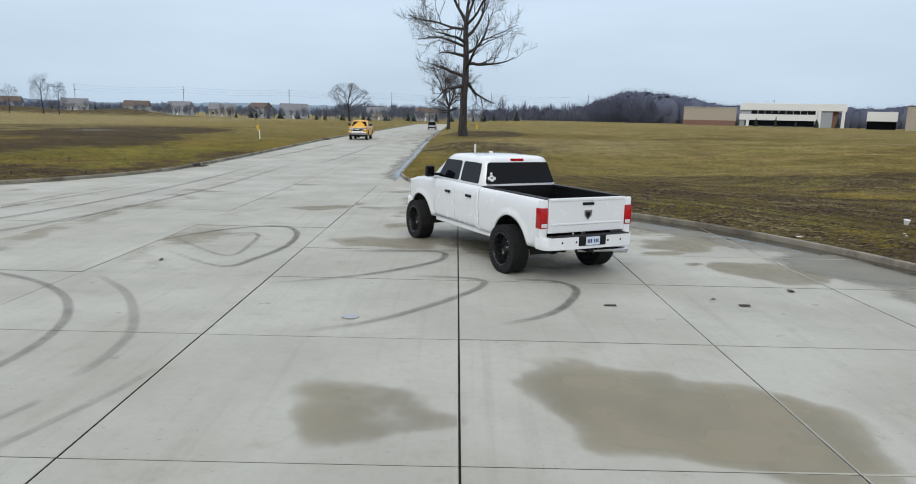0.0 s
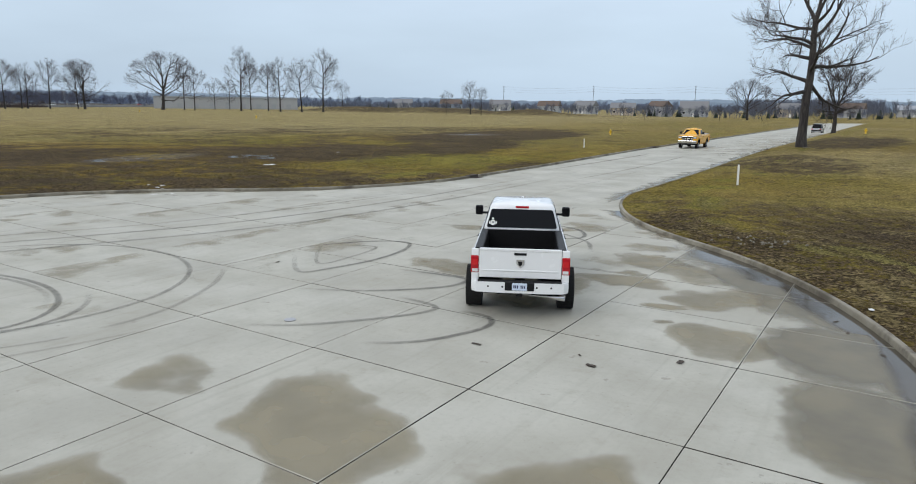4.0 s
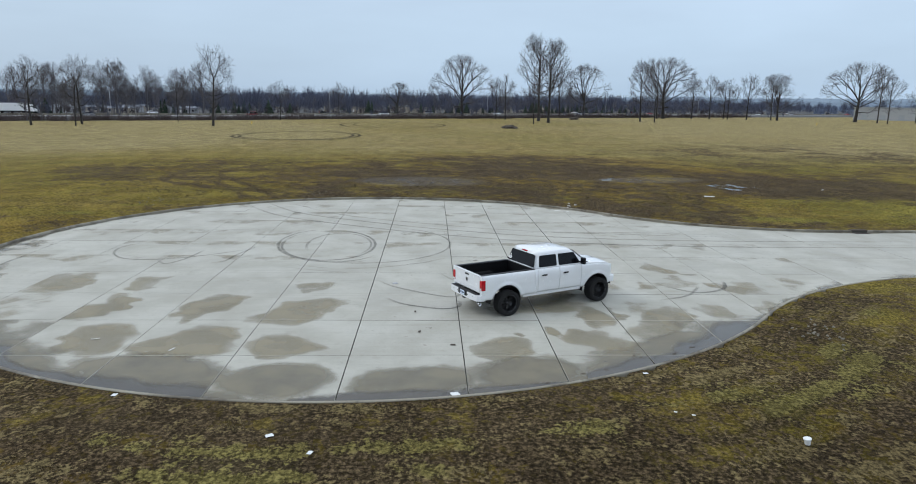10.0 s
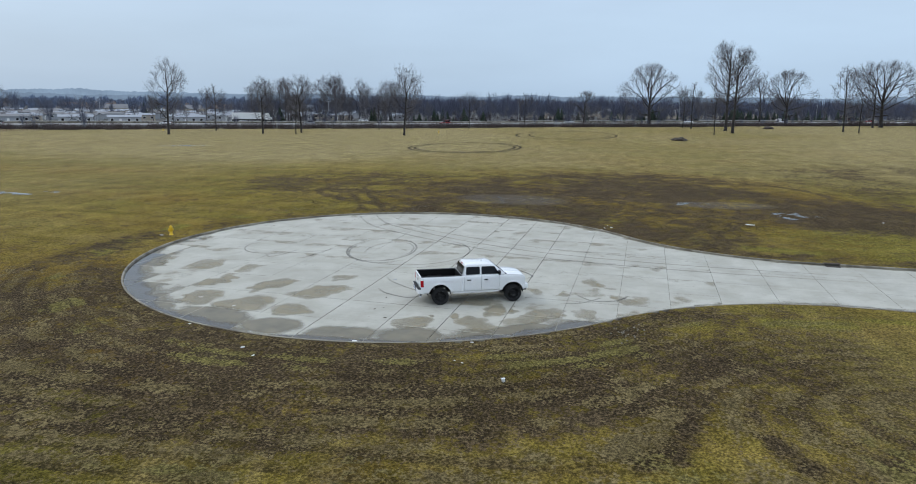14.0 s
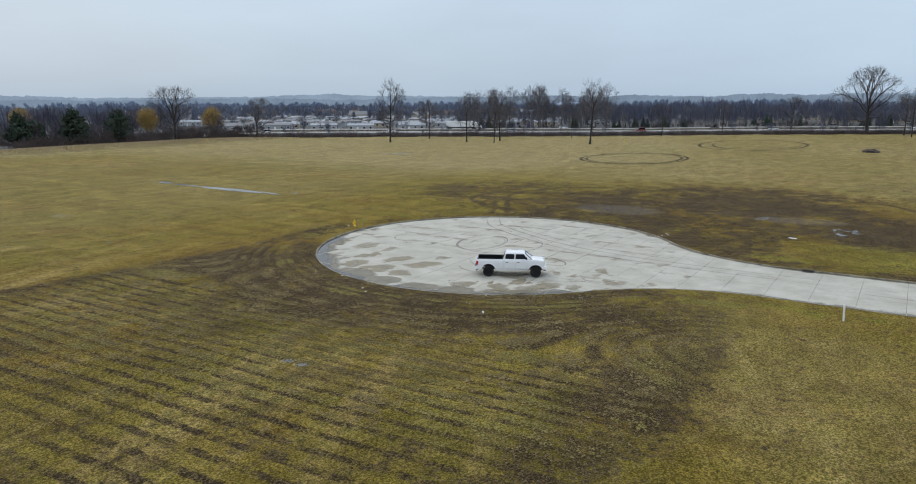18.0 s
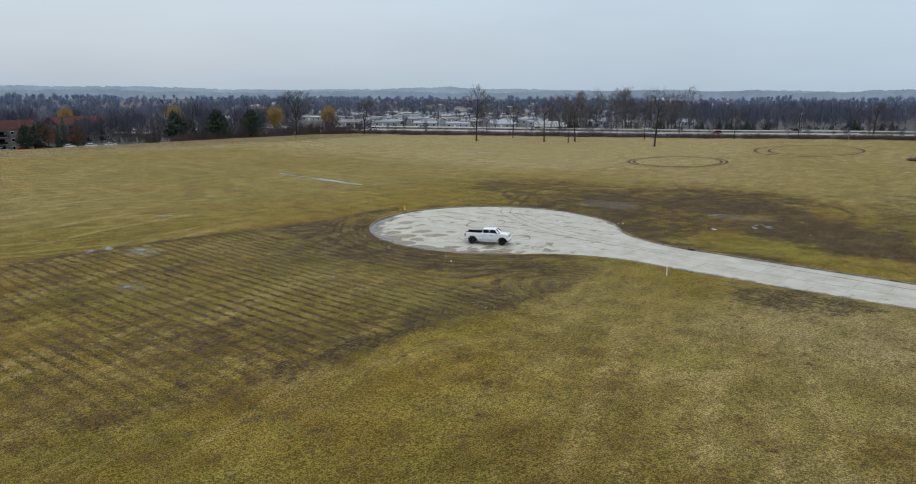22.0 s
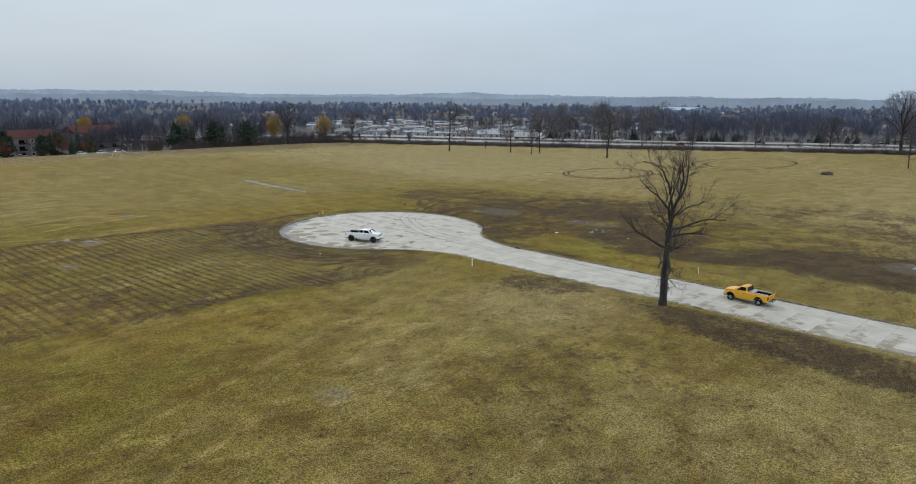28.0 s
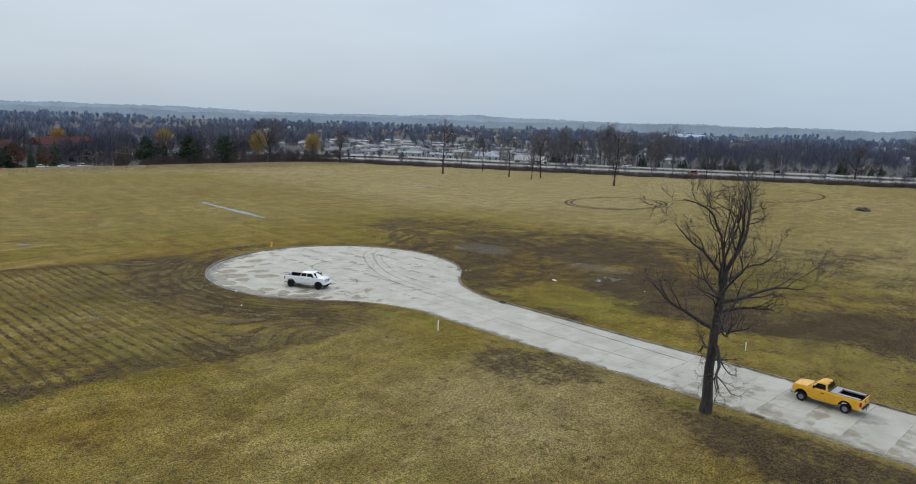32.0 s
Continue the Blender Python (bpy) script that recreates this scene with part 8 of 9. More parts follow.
for k, (y0, y1) in enumerate(zip(ROAD_Y, ROAD_Y[1:])):
    if y1 > 132:
        break
    for lane, (x0, x1) in enumerate(((-15.2, -10.98), (-10.98, -7.32), (-7.32, -3.0))):
        if y1 > 46:
            film_patch(x0, x1, y0, y1, road_damp(y0, y1, lane, 3 * k + lane), MAT["damp"], "damp_patch", "brown damp stain drying on a road slab", "damp stain", 0.006, 0.2)
        if lane != 1:
            film_patch(x0, x1, y0, y1, band_field, MAT["wet_concrete"], "damp_patch", "brown wet concrete along the road's kerb", "damp stain", 0.0075, 0.2)
        if lane == 2:
            film_patch(x0, x1, y0, y1, wet_field, MAT["puddle"], "puddle", "wet gutter along the road's kerb", "puddle", 0.009, 0.2)


def spline(pts, n=10):
    out = []
    p = [pts[0]] + list(pts) + [pts[-1]]
    for a, b, c, d in zip(p, p[1:], p[2:], p[3:]):
        for k in range(n):
            t = k / n
            out.append(tuple(0.5 * (2 * b[i] + (c[i] - a[i]) * t + (2 * a[i] - 5 * b[i] + 4 * c[i] - d[i]) * t * t + (3 * b[i] - a[i] - 3 * c[i] + d[i]) * t ** 3) for i in (0, 1)))
    return out + [pts[-1]]


def tyre_mark(pts, width=0.2, strength=0.7, off=0.0):
    line = spline(pts)
    v, f, e = [], [], []
    n = len(line)
    for i, (x, y) in enumerate(line):
        ax, ay = line[max(i - 1, 0)]
        bx, by = line[min(i + 1, n - 1)]
        L = math.hypot(bx - ax, by - ay) or 1
        px, py = -(by - ay) / L, (bx - ax) / L
        z = 0.0125 + float(road_rise(np.array(x), np.array(y)))
        fade = strength * min(1, i / (n * 0.25), (n - 1 - i) / (n * 0.12) + 0.05)
        for o, q in ((-0.5, 0.0), (-0.22, 1), (0.22, 1), (0.5, 0.0)):
            v.append((x + px * (width * o + off), y + py * (width * o + off), z))
            e.append(q * fade * 0.72)
    for i in range(n - 1):
        for q in range(3):
            a = 4 * i + q
            f.append((a, a + 1, a + 5, a + 4))
    me = mesh_from("tyre_mark", v, f, MAT["rubber_mark"])
    attribute(me, "edge", e)
    tagged(new("tyre_mark", me), "curved black tyre mark burnt onto the concrete", "tyre mark", "tyre marks", "stuff")


def oval(cx, cy, rx, ry, a0, a1, turn=0, n=14):
    out = []
    for k in range(n + 1):
        a = radians(a0 + (a1 - a0) * k / n)
        x, y = rx * math.cos(a), ry * math.sin(a)
        t = radians(turn)
        out.append((cx + x * math.cos(t) - y * math.sin(t), cy + x * math.sin(t) + y * math.cos(t)))
    return out


tyre_mark([(-3.6, 3.0), (-1.9, 3.9), (-0.6, 5.2), (-0.3, 6.1), (-0.7, 6.5), (-2.7, 6.3)])
tyre_mark([(0.6, 0.7), (1.4, 1.3), (1.9, 2.1), (2.2, 3.1), (1.9, 3.7), (1.1, 3.8)])
tyre_mark([(-2.4, 0.1), (-1.2, 0.9), (0.0, 2.4), (0.5, 3.4), (0.2, 3.8), (-0.9, 3.9)], 0.2, 0.55)
tyre_mark([(-6.7, 6.0), (-4.9, 4.4), (-4.4, 5.3), (-4.1, 6.9), (-4.3, 8.7), (-5.0, 9.7), (-6.2, 9.0), (-7.4, 7.0)])
tyre_mark([(-7.6, 8.2), (-5.2, 5.5), (-5.0, 7.0), (-5.3, 8.4), (-6.2, 8.2)], 0.16, 0.4)
tyre_mark([(-4.6, -1.8), (-4.5, -1.4), (-4.6, -0.3), (-5.0, 0.8), (-5.8, 2.2), (-6.9, 3.4)], 0.2, 0.28)
tyre_mark([(-4.9, -5.0), (-4.3, -3.5), (-4.1, -2.9), (-3.9, -2.3), (-3.7, -1.4)], 0.15, 0.26)
tyre_mark([(-5.3, -4.2), (-4.8, -3.2), (-4.5, -2.4)], 0.14, 0.3)
tyre_mark(oval(-10.4, -3.2, 4.2, 2.6, 200, 545, 8), 0.20, 0.6)
tyre_mark(oval(-10.4, -3.0, 4.6, 3.0, 170, 400, 12), 0.2, 0.5)
tyre_mark(oval(-10.8, -1.2, 5.2, 4.9, -110, 160, 10), 0.19, 0.45)
tyre_mark(oval(-10.2, -2.6, 3.4, 1.8, 20, 300, 5), 0.2, 0.4)
tyre_mark([(-10.5, -13.6), (-8.9, -14.3), (-7.1, -13.7), (-6.2, -12.3), (-6.7, -10.0), (-9.0, -7.0)], 0.18, 0.5)
tyre_mark([(-6.2, -11.2), (-5.3, -10.5), (-6.4, -9.9), (-8.5, -9.6)], 0.18, 0.55)
tyre_mark([(-5.6, -8.4), (-5.9, -7.8), (-7.3, -7.6), (-9.5, -7.1)], 0.18, 0.5)
LONG = [(-28.4, -12.2), (-24, -9.8), (-20.3, -6.9), (-16.5, -1.0), (-14.1, 3.8), (-12.0, 10.1), (-11.0, 20.0), (-11.2, 34.0)]
for off in (-0.85, 0.85):
    tyre_mark(LONG, 0.34, 0.42, off)
tyre_mark([(-27.0, -9.0), (-21.0, -4.0), (-17.5, 2.0), (-14.8, 9.0), (-13.0, 22.0)], 0.3, 0.3)
tyre_mark([(-1.5, 13.0), (-0.3, 14.2), (-0.9, 15.6), (-2.2, 16.2)], 0.22, 0.7)
tyre_mark([(-13.5, 38), (-12.8, 48), (-12.2, 60)], 0.3, 0.7)
tyre_mark([(-9.0, 33), (-8.4, 44), (-8.2, 58)], 0.25, 0.45)
tyre_mark([(0.9, 12.2), (0.2, 13.6), (-1.2, 14.6)], 0.2, 0.5)

# ---- hydrants, posts, heaps and litter ----
def hydrant(x, y, label, group="", s=1.0):
    t = thing("fire_hydrant", label, "fire hydrant", group, Matrix.LocRotScale((x, y, ground_z(x, y) - 0.03), Euler((0, 0, x)), (s, s, s)))
    part("barrel", lathe([(0.17, 0.0), (0.17, 0.05), (0.115, 0.06), (0.115, 0.50), (0.15, 0.52), (0.15, 0.56), (0.12, 0.58)], 18, "z"), MAT["yellow_iron"], t, "", True)
    part("bonnet", lathe([(0.135, 0.575), (0.13, 0.66), (0.09, 0.74), (0.035, 0.77), (0.035, 0.83), (0.01, 0.835)], 18, "z"), MAT["yellow_iron"], t, "", True)
    for a in (0, 90, 180):
        n = lathe([(0.06, 0.10), (0.06, 0.19), (0.075, 0.19), (0.075, 0.235), (0.03, 0.25)], 12)
        n.transform(Matrix.Rotation(radians(a), 4, "Z") @ Matrix.Translation((0, 0, 0.42)))
        part("nozzle_cap", n, MAT["yellow_iron"], t)


hydrant(-9.6, -22.4, "yellow fire hydrant on the grass beside the kerb", s=1.08)
for x, y in ((-179, -154), (-203, -56), (-286, -17), (-258, 163), (-149, 129), (-119, -197), (-30, 96), (3.6, 120)):
    hydrant(x, y, "yellow fire hydrant out in the field", "field hydrants", 1.1)


def marker_post(x, y, h, w, label):
    t = thing("marker_post", label, "marker post", "marker posts", pose(x, y, ground_z(x, y) - 0.05, 1.5, -1.0, 20))
    part("post", box_bm(-w / 2, w / 2, -w / 2, w / 2, 0, h, 0.012), MAT["white_plastic"], t)
    part("cap", box_bm(-w * 0.56, w * 0.56, -w * 0.56, w * 0.56, h, h + 0.03, 0.01), MAT["white_plastic"], t)


marker_post(1.1, 34.9, 1.25, 0.11, "white plastic marker post standing in the grass")
marker_post(-20.2, 62.0, 1.0, 0.10, "white plastic marker post by the road")


def heap(x, y, r, h, seed, label, mat=MAT["soil"]):
    bm = bmesh.new()
    bmesh.ops.create_icosphere(bm, subdivisions=4, radius=1.0)
    for v in bm.verts:
        q = v.co.copy()
        n = noise.noise(q * 2.1 + Vector((seed, 0, 0))) * 0.35 + noise.noise(q * 6 + Vector((seed, 3, 0))) * 0.14
        v.co = Vector((q.x * r * (1 + n), q.y * r * 0.7 * (1 + n), max(-0.3, q.z * h * (1 + 1.2 * n))))
    me = to_mesh(bm, "soil_mound", mat, True)
    ob = new("soil_mound", me)
    ob.matrix_world = pose(x, y, ground_z(x, y), 0, 0, seed * 40)
    tagged(ob, label, "soil mound")


heap(-187, 26.8, 2.6, 1.0, 1, "dark heap of soil out in the field")
heap(-302, 70, 2.4, 1.0, 2, "small dark soil heap in the far field")

# ---- standing water and wheel ruts out in the field ----
def ground_film(x, y, w, d, turn, material, name, label, category, field=None, lift=0.05, step=0.35, wet=0.45):
    nx, ny = max(6, int(2 * w / step)), max(6, int(2 * d / step))
    X, Y = np.meshgrid(np.linspace(-w, w, nx), np.linspace(-d, d, ny))
    c, s_ = math.cos(radians(turn)), math.sin(radians(turn))
    gx, gy = x + X * c - Y * s_, y + X * s_ + Y * c
    F = field(X, Y) if field else np.clip(wet - np.hypot(X / w, Y / d) * 0.8 + 1.3 * (vnoise(gx, gy, 0.8, 61) - 0.5) + 0.7 * (vnoise(gx, gy, 2.4, 62) - 0.5), 0, 1)
    F = F * (np.hypot(X / w, Y / d) < 1.0) if field is None else F
    Z = lawn_height(gx, gy)[0] + lift
    idx = np.arange(nx * ny).reshape(ny, nx)
    some = np.maximum.reduce([F[:-1, :-1], F[:-1, 1:], F[1:, 1:], F[1:, :-1]]) > 0.02
    faces = np.stack([idx[:-1, :-1][some], idx[:-1, 1:][some], idx[1:, 1:][some], idx[1:, :-1][some]], 1)
    if not len(faces):
        return
    used, inv = np.unique(faces.ravel(), return_inverse=True)
    co = np.stack([gx.ravel()[used], gy.ravel()[used], Z.ravel()[used]], 1)
    me = mesh_from(name, co, inv.reshape(-1, 4), material, True)
    attribute(me, "edge", F.ravel()[used])
    tagged(new(name, me), label, category, category + "s in the field", "stuff")


WATER = "ragged pool of rainwater lying in the muddy grass"
POOLS = ((-27.5, -76, 1.4, 21, -2), (-29.5, -55, 0.8, 5, 4), (-38, 32, 4, 4.5, 30), (-44, 22, 2.5, 4, 0), (-48, 84, 5, 4, 20), (40, -19, 2.2, 3, 0), (43, -24, 3, 2, 20), (48, -3, 1.5, 2, 0), (46, 62, 2, 1.6, 0), (6, -65, 1.5, 2, 0), (-3, -52, 1.2, 2.2, 0), (14, -40, 1.6, 2.4, 10), (24, -46, 2.4, 1.6, 0), (-117, -100, 3, 9, 20), (-209, -56, 1.7, 15, 20), (30, 8, 0.8, 1.2, 0), (27, 1, 0.6, 0.9, 0))
for x, y, w, d, turn in POOLS:
    ground_film(x, y, w, d, turn, MAT["pool"], "field_pool", WATER, "field pool", None, 0.05, 0.2, 0.9 if d > 20 else 0.22 if x < -30 else 0.4)


def ring_rut(cx, cy, rx, ry, w, turn=0.0, a0=-180, a1=180):
    lo, hi = max(rx, ry) * 1.1, max(rx, ry) * 1.1

    def field(X, Y):
        q = np.hypot(X / rx, Y / ry)
        a = np.degrees(np.arctan2(Y, X))
        e = np.exp(-((((q - 1) * min(rx, ry)) / w) ** 2))
        return e * (0.65 + 0.6 * vnoise(X, Y, 2.5, 71)) * ((a > a0) & (a < a1))

    ground_film(cx, cy, lo, hi, turn, MAT["rut"], "wheel_rut", "ring of dark wheel ruts torn into the grass", "wheel rut", field, 0.09, 0.45)


for args in ((-133, -28, 18.5, 14, 0.42), (-133, -28, 16.5, 12.5, 0.36), (-205, -10, 30, 17, 0.4), (-207, -9, 26, 14, 0.3, 0, -120, 90)):
    ring_rut(*args)


def sheet(x, y, w, d, turn, label, lift=0.012, mat="paper"):
    rg = random.Random(int(x * 100 + y * 10))
    v, f = [], []
    n = 5
    on_paving = float(pavement_distance(np.array(x), np.array(y))) < 0
    z0 = 0.012 if on_paving else ground_z(x, y) + 0.02
    for j in range(n):
        for i in range(n):
            v.append(((i / (n - 1) - 0.5) * w * rg.uniform(0.85, 1.0), (j / (n - 1) - 0.5) * d * rg.uniform(0.85, 1.0), lift + rg.uniform(0, 0.05) * min(w, d) * 2))
    m = len(v)
    v += [(a, b, c - 0.006) for a, b, c in v]
    for j in range(n - 1):
        for i in range(n - 1):
            a = j * n + i
            f.append((a, a + 1, a + n + 1, a + n))
            f.append((m + a, m + a + n, m + a + n + 1, m + a + 1))
    ob = new("litter", mesh_from("litter", v, f, MAT[mat]))
    ob.matrix_world = pose(x, y, z0, 0, 0, turn)
    tagged(ob, label, "litter", "litter")


sheet(10.45, 3.3, 0.34, 0.26, 20, "crumpled white paper lying in the wet gutter")
PIECE = "scrap of white litter on the ground"
for x, y, w, d in ((9.25, 9.0, 0.16, 0.12), (12.3, 9.3, 0.1, 0.07), (13.2, -1.2, 0.2, 0.16), (10.4, -5.2, 0.25, 0.16), (10.7, -5.9, 0.18, 0.14), (5.8, -8.7, 0.3, 0.06), (6.8, -5.8, 0.3, 0.05), (14.1, -0.1, 0.16, 0.12), (12.1, 8.9, 0.09, 0.07), (-31, 27, 0.9, 0.4), (-13.9, 78, 0.3, 0.2), (-24.9, 13.4, 0.3, 0.2), (-25.3, 14.0, 0.25, 0.25), (-24.2, 13.2, 0.2, 0.14), (-23.4, 12.2, 0.4, 0.1), (-22.9, 12.9, 0.3, 0.14), (-26.0, 13.6, 0.2, 0.15), (-9.0, -22.9, 0.35, 0.2), (-36, 40, 0.25, 0.2)):
    sheet(x, y, w, d, (x * 50) % 180, PIECE)
for x, y, w, d in ((5.0, 2.2, 0.30, 0.16), (4.6, 2.6, 0.12, 0.08), (6.35, 3.35, 0.28, 0.18), (2.6, 2.0, 0.32, 0.12), (-6.3, 4.9, 0.3, 0.1), (7.4, 9.2, 0.2, 0.12), (8.6, 8.0, 0.25, 0.1), (8.9, 7.2, 0.2, 0.1), (7.2, 10.6, 0.25, 0.14), (6.6, 11.4, 0.3, 0.12), (9.6, 6.0, 0.18, 0.12)):
    sheet(x, y, w * 0.7, d * 0.6, (x * 70) % 180, "dark scrap of rubber or leaf on the concrete", 0.004, "leaf")
disc = to_mesh(lathe([(0.13, 0.0), (0.13, 0.012), (0.10, 0.016)], 20, "z"), "valve_cover", MAT["steel"])
ob = new("valve_cover", disc)
ob.matrix_world = pose(-1.7, 1.0, 0.003)
tagged(ob, "small round metal cover set in the concrete", "cover")
bucket = thing("cup", "white plastic cup lying in the grass", "cup", "", pose(13.75, 11.48, ground_z(13.75, 11.48), 8, 0, 0) @ Matrix.Scale(0.62, 4))
part("wall", lathe([(0.10, 0.0), (0.14, 0.24), (0.13, 0.245), (0.09, 0.02)], 18, "z"), MAT["white_plastic"], bucket)
part("rim", lathe([(0.15, 0.21), (0.155, 0.25), (0.13, 0.255)], 18, "z"), MAT["paper"], bucket)


def rubble(x, y, spread, count, seed, label):
    rg = random.Random(seed)
    t = thing("rubble", label, "rubble", "rubble")
    mes = []
    for k in range(3):
        bm = box_bm(-0.5, 0.5, -0.5, 0.5, -0.3, 0.3, 0.18, None, 1)
        for v in bm.verts:
            v.co *= rg.uniform(0.8, 1.15)
        mes.append(to_mesh(bm, "stone", MAT["kerb"]))
    for k in range(count):
        px, py, s = x + rg.gauss(0, spread), y + rg.gauss(0, spread * 0.6), rg.uniform(0.03, 0.11)
        if float(pavement_distance(np.array(px), np.array(py))) < 0.4:
            continue
        hang("stone", mes[k % 3], t, "", Matrix.LocRotScale((px, py, ground_z(px, py) + s * 0.2), Euler((rg.random(), rg.random(), rg.random() * 6)), (s, s, s)))


rubble(5.6, 16.3, 0.75, 40, 4, "small heap of broken concrete by the kerb")
rubble(-30.6, -7.4, 0.8, 26, 6, "scatter of pale rubble by the kerb")
rubble(-25.2, -18.8, 0.9, 20, 8, "scatter of pale rubble by the kerb")
rubble(1.3, 67.2, 0.45, 8, 9, "stones at the foot of the roadside tree")


# ---- grass tufts and berm straw ----
def tufts(name, count, area, seed, material, size, label, dense):
    rg = np.random.default_rng(seed)
    x = rg.uniform(area[0], area[1], count)
    y = rg.uniform(area[2], area[3], count)
    h, d = lawn_height(x, y)
    ok = (d > 0.27) & (rg.random(count) < dense(x, y, d))
    x, y, h = x[ok], y[ok], h[ok]
    n = len(x)
    k = 4
    a = rg.uniform(0, 6.283, (n, k))
    s = size * rg.uniform(0.5, 1.25, (n, 1)) * rg.uniform(0.6, 1.1, (n, k))
    lean = rg.uniform(0.5, 1.5, (n, k))
    bx, by = x[:, None] + rg.normal(0, 0.05, (n, k)), y[:, None] + rg.normal(0, 0.05, (n, k))
    w = 0.20 * s
    p0 = np.stack([bx - np.sin(a) * w, by + np.cos(a) * w, np.broadcast_to(h[:, None] - 0.03, (n, k))], -1)
    p1 = np.stack([bx + np.sin(a) * w, by - np.cos(a) * w, np.broadcast_to(h[:, None] - 0.03, (n, k))], -1)
    p2 = np.stack([bx + np.cos(a) * lean * s, by + np.sin(a) * lean * s, h[:, None] + s * 0.8], -1)
    v = np.stack([p0, p1, p2], 2).reshape(-1, 3).astype(np.float32)
    m = len(v) // 3
    me = bpy.data.meshes.new(name)
    me.vertices.add(len(v))
    me.vertices.foreach_set("co", v.ravel())
    me.loops.add(len(v))
    me.loops.foreach_set("vertex_index", np.arange(len(v), dtype=np.int32))
    me.polygons.add(m)
    me.polygons.foreach_set("loop_start", np.arange(0, len(v), 3, dtype=np.int32))
    me.update(calc_edges=True)
    me.materials.append(material)
    tagged(new(name, me), label, "grass", "", "stuff")


def row_crest(x, y, d):
    return np.clip(0.42 - 0.7 * np.sin(2 * math.pi * row_across(x, y, d)), 0, 1) * np.clip(vnoise(x, y, 0.45, 22) * 3.0 - 1.0, 0, 1)


def tan_rows(x, y, d):
    amount, green = verge_sward(x, y, d)
    return np.clip(amount * row_crest(x, y, d) * (1 - 0.7 * green) * 1.3 + 0.03 * np.clip(vnoise(x, y, 0.8, 23) * 3 - 1.2, 0, 1), 0, 1)


def green_rows(x, y, d):
    amount, green = verge_sward(x, y, d)
    return np.clip(amount * green * row_crest(x, y, d) * 1.5, 0, 1)


def patchy(x, y, d):
    t = rows_of_plough(x, y)
    n = vnoise(x, y, 2.6, 20) * 0.30 + vnoise(x, y, 1.1, 21) * 0.35 + vnoise(x, y, 0.4, 22) * 0.35
    n = n - 0.16 * np.sin(2 * math.pi * row_across(x, y, d)) * smooth01((x + 2) / 6) - 0.05 * (1 - smooth01((d - 1.5) / 4.0))
    edge = smooth01((35 - y) / 12) * smooth01((y + 27) / 8) * smooth01((46 - np.abs(x)) / 14)
    return np.clip((n - 0.53) * 7.0, 0.006, 1.0) * (1 - 0.3 * t) * edge


tufts("grass_mat", 420000, (-4, 30, -26, 31), 4, MAT["blade"], 0.048, "short tan grass in rows on the muddy verge", tan_rows)
tufts("grass_mat", 300000, (-4, 30, -26, 31), 5, MAT["green_blade"], 0.055, "short yellow-green grass in rows on the muddy verge", green_rows)
tufts("grass_tufts", 110000, (22, 46, -26, 34), 1, MAT["blade"], 0.062, "patchy olive and tan grass tufts on the verge", patchy)
tufts("grass_tufts", 130000, (-46, -12, -26, 40), 2, MAT["blade"], 0.10, "patchy grass tufts beyond the kerb", patchy)
tufts("straw_tufts", 42000, (-170, 60, -222, -190), 3, MAT["straw"], 0.38, "tall dry straw grass on the berm", lambda x, y, d: np.clip(ridge_height(x, y) * 0.8, 0, 1))


# ---- pavement: slabs with open joints, and the kerb ----
def clip_half(poly, nx, ny, c):
    """The part of a polygon where nx*x + ny*y <= c."""
    out = []
    for (ax, ay), (bx, by) in zip(poly, poly[1:] + poly[:1]):
        da, db = nx * ax + ny * ay - c, nx * bx + ny * by - c
        if da <= 0:
            out.append((ax, ay))
        if (da < 0) != (db < 0) and da != db:
            t = da / (da - db)
            out.append((ax + (bx - ax) * t, ay + (by - ay) * t))
    return out


pavement = thing("pavement", "pale worn concrete round end and road with open joints", "pavement", kind="structure")
GAP = 0.006
WORN = {0.0: 2.0, 3.66: 1.7, -3.66: 1.5, 7.32: 1.4}   # joints that have opened wider
edge_line = outline(0.02, 0.5)


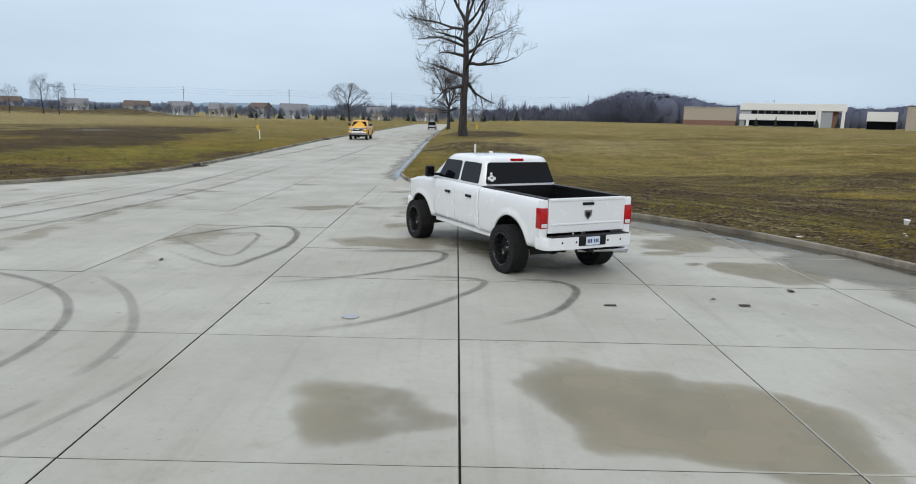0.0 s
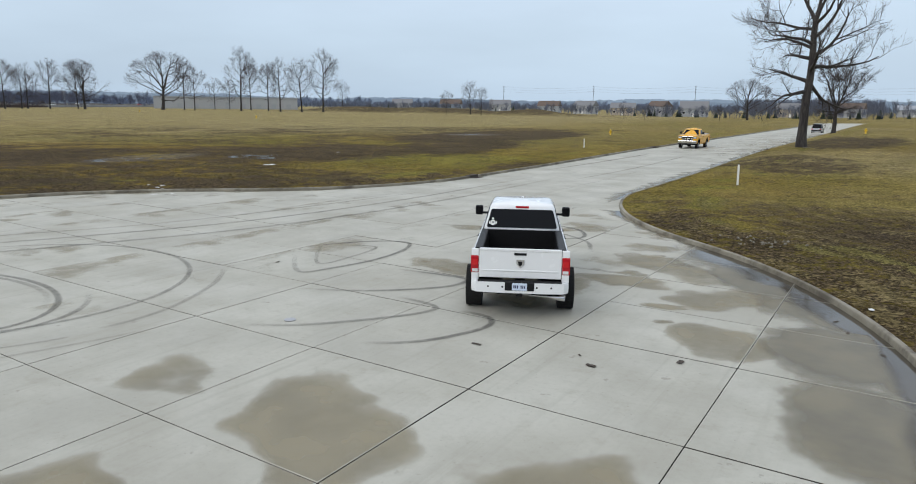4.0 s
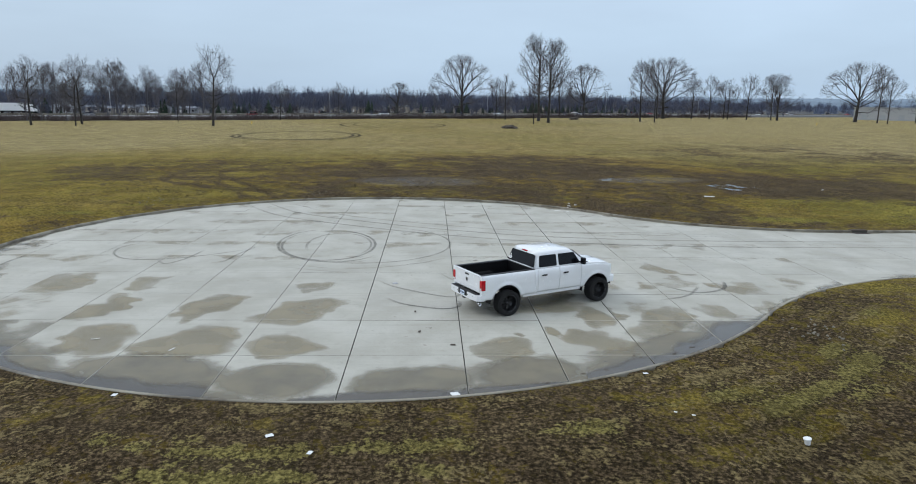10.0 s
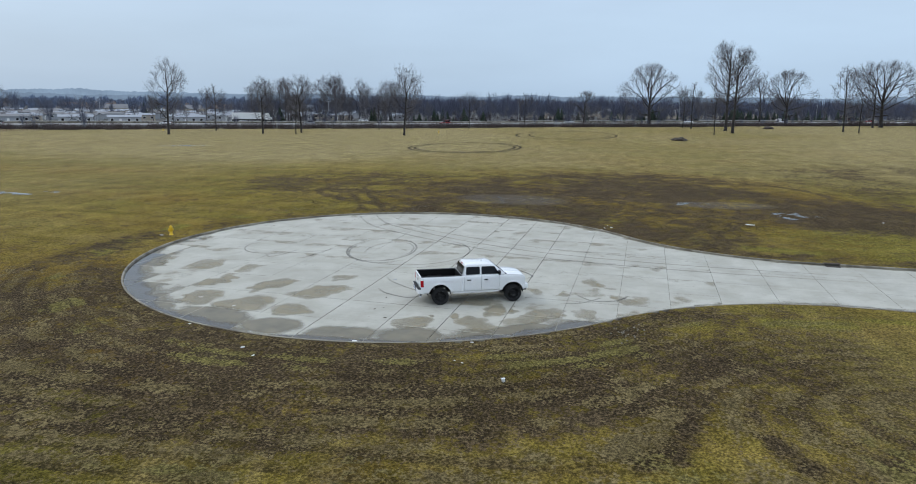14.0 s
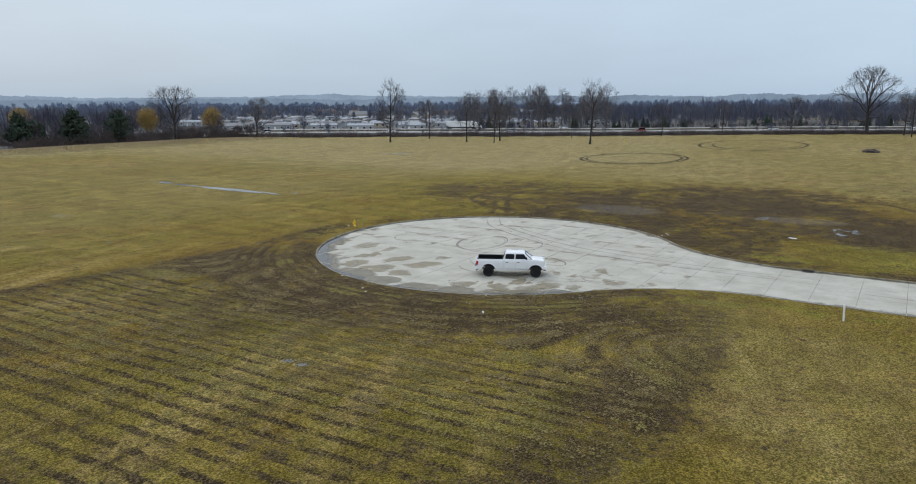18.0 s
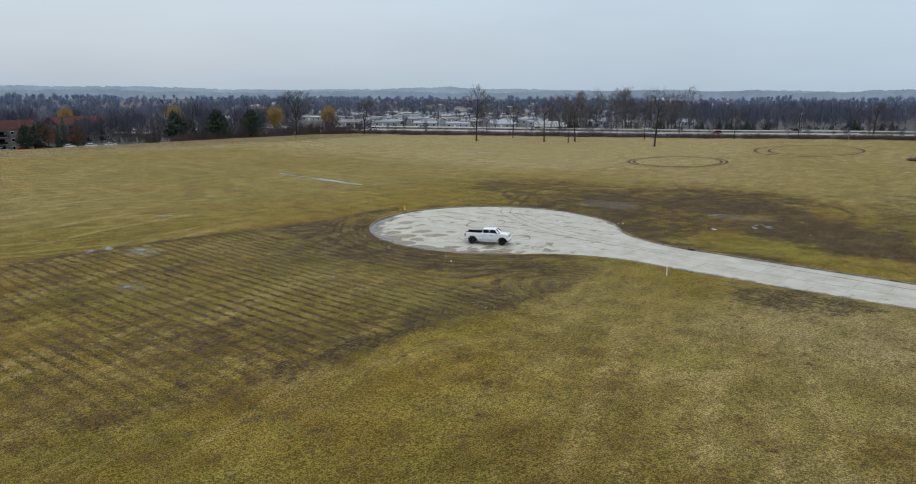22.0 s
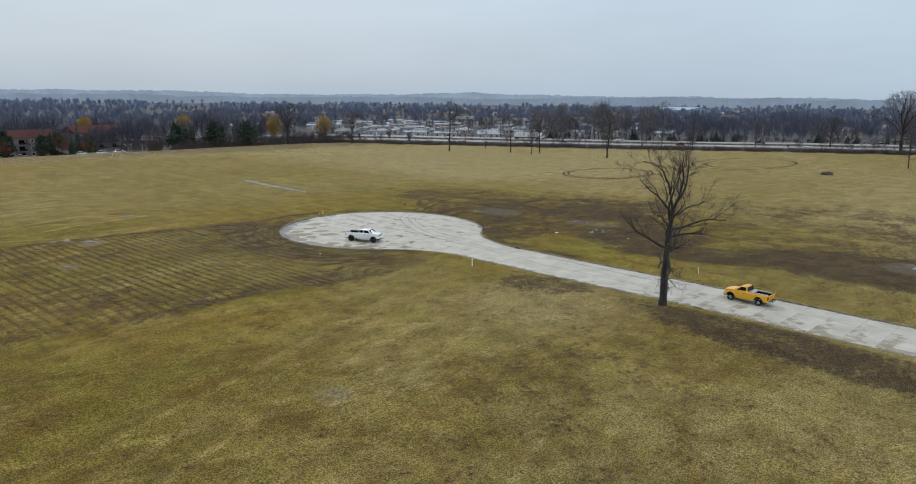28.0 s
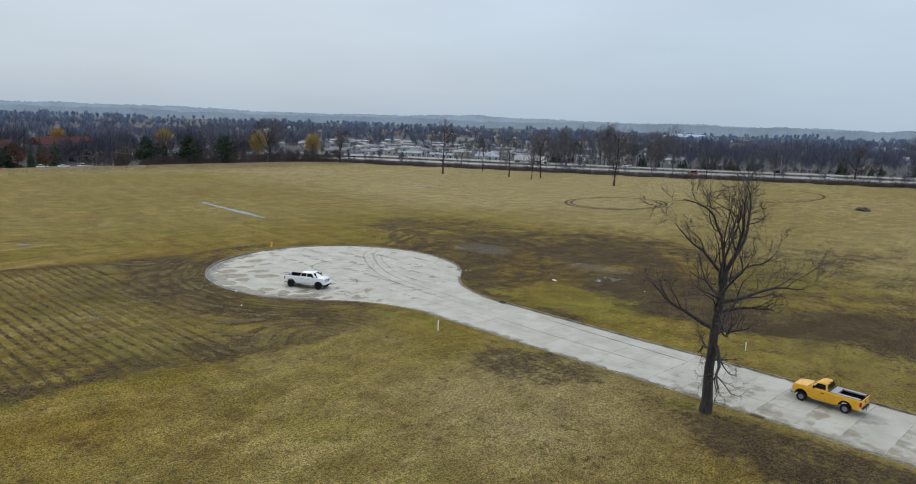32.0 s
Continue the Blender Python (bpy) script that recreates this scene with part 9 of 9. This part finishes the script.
def slab(x0, x1, y0, y1):
    poly = [p for p in edge_line]
    gx0, gx1 = (GAP * WORN.get(round(q, 2) + 0.0, 1.0) for q in (x0, x1))
    gy0, gy1 = (GAP * (2.6 if -1.0 < q < 10.0 else 1.4 if -4.0 < q < 0.0 else 1.2) for q in (y0, y1))
    for args in ((-1, 0, -(x0 + gx0)), (1, 0, x1 - gx1), (0, -1, -(y0 + gy0)), (0, 1, y1 - gy1)):
        poly = clip_half(poly, *args)
        if len(poly) < 3:
            return
    clean = [p for i, p in enumerate(poly) if math.dist(p, poly[i - 1]) > 0.004]
    if len(clean) < 3:
        return
    area = 0.5 * sum(a[0] * b[1] - b[0] * a[1] for a, b in zip(clean, clean[1:] + clean[:1]))
    if abs(area) < 0.05:
        return
    if area < 0:
        clean = clean[::-1]
    n = len(clean)
    settle = random.Random(int(x0 * 31 + y0 * 17)).uniform(-0.004, 0.004)
    top = [(x, y, float(road_rise(np.array(x), np.array(y))) + settle) for x, y in clean]
    mx, my = sum(p[0] for p in clean) / n, sum(p[1] for p in clean) / n
    rim = [(x + (mx - x) * 0.004, y + (my - y) * 0.004, z) for x, y, z in top]
    low = [(x, y, z - 0.006) for x, y, z in top]
    deep = [(x, y, z - 0.16) for x, y, z in top]
    verts = rim + low + deep
    faces = [tuple(range(n))]
    for k in range(n):
        k2 = (k + 1) % n
        faces.append((n + k, n + k2, k2, k))
        faces.append((2 * n + k, 2 * n + k2, n + k2, n + k))
    me = mesh_from("slab", verts, faces, [MAT["concrete"], MAT["joint"]])
    me.polygons.foreach_set("material_index", [0 if i == 0 or i % 2 == 1 else 1 for i in range(len(me.polygons))])
    return hang("slab", me, pavement)


cut_x = [-32.94 + 3.66 * k for k in range(13)]
cut_y = [-25.62 + 3.66 * k for k in range(9)] + [6.66, 9.66, 12.66, 15.66, 18.66, 21.66]
for y0, y1 in zip(cut_y, cut_y[1:]):
    for x0, x1 in zip(cut_x, cut_x[1:]):
        slab(x0, x1, y0, y1)
for y0, y1 in zip(ROAD_Y, ROAD_Y[1:]):
    slab(-40, -10.98, y0, y1)
    slab(-10.98, -7.32, y0, y1)
    slab(-7.32, 20, y0, y1)

# dirt in the joints
base_line = outline(0.1, 0.8)
bed = [(x, y, float(road_rise(np.array(x), np.array(y))) - 0.055) for x, y in base_line]
half = len(bed) // 2
verts, faces = [], []
left, right = bed[:half], bed[::-1][:half]
for a, b in zip(left, right):
    verts += [a, b]
for k in range(half - 1):
    faces.append((2 * k, 2 * k + 1, 2 * k + 3, 2 * k + 2))
hang("joint_filling", mesh_from("joint_filling", verts, faces, MAT["joint"]), pavement, "dark dirt in the joints")

# storm-drain inlets let into the kerb
def drain_inlet(x, y, turn, label):
    z = float(road_rise(np.array(x), np.array(y)))
    t = thing("drain_inlet", label, "drain", "storm drains", pose(x, y, z, 0, 0, turn))
    part("hood", box_bm(-0.55, 0.55, -0.02, 0.34, 0.125, 0.172, 0.012), MAT["iron"], t, "rusty iron hood")
    # no hole is cut: a dark block stands in for the opening's shade
    part("throat", box_bm(-0.5, 0.5, -0.016, 0.03, 0.015, 0.125), MAT["joint"], t, "dark block in place of the shaded drain opening")
    part("grate_frame", box_bm(-0.5, 0.5, -0.5, -0.03, 0.008, 0.018), MAT["joint"], t)
    bar = to_mesh(box_bm(-0.022, 0.022, -0.49, -0.04, 0.016, 0.026, 0.003), "grate_bar", MAT["iron"])
    for k in range(10):
        hang("grate_bar", bar, t, "", Matrix.Translation((-0.45 + 0.1 * k, 0, 0)))


drain_inlet(CX - HALF + 0.02, 30.6, 90, "rusty storm-drain inlet in the western kerb")
drain_inlet(CX - HALF + 0.02, 70.4, 90, "rusty storm-drain inlet in the road's western kerb")
drain_inlet(CX + HALF - 0.02, 70.4, -90, "rusty storm-drain inlet in the road's eastern kerb")

# the kerb in cast lengths
kerb = thing("kerb", "low rounded concrete kerb round the pavement", "kerb", kind="structure")
PROFILE = [(-0.01, -0.10), (0.0, 0.02), (0.012, 0.10), (0.026, 0.138), (0.05, 0.150), (0.12, 0.154), (0.15, 0.145), (0.165, 0.10), (0.17, -0.2)]
rails = [outline(o, 0.6) for o, _ in PROFILE]
count = len(rails[0])
i = 0
while i < count - 1:
    j = i
    length = 0.0
    while j < count - 1 and length < 3.05:
        length += math.dist(rails[0][j], rails[0][j + 1])
        j += 1
    verts, faces = [], []
    m = len(PROFILE)
    for k in range(i, j + 1):
        for r, (o, z) in enumerate(PROFILE):
            x, y = rails[r][k]
            if k in (i, j):
                k2 = i + 1 if k == i else j - 1
                dx, dy = rails[r][k2][0] - x, rails[r][k2][1] - y
                L = math.hypot(dx, dy)
                x, y = x + dx / L * 0.006, y + dy / L * 0.006
            verts.append((x, y, z + float(road_rise(np.array(x), np.array(y)))))
    for k in range(j - i):
        for r in range(m - 1):
            a = k * m + r
            faces.append((a, a + m, a + m + 1, a + 1))
    faces.append(tuple(range(m - 1, -1, -1)))
    faces.append(tuple((j - i) * m + r for r in range(m)))
    hang("kerb_stone", mesh_from("kerb_stone", verts, faces, MAT["kerb"], False), kerb)
    i = j
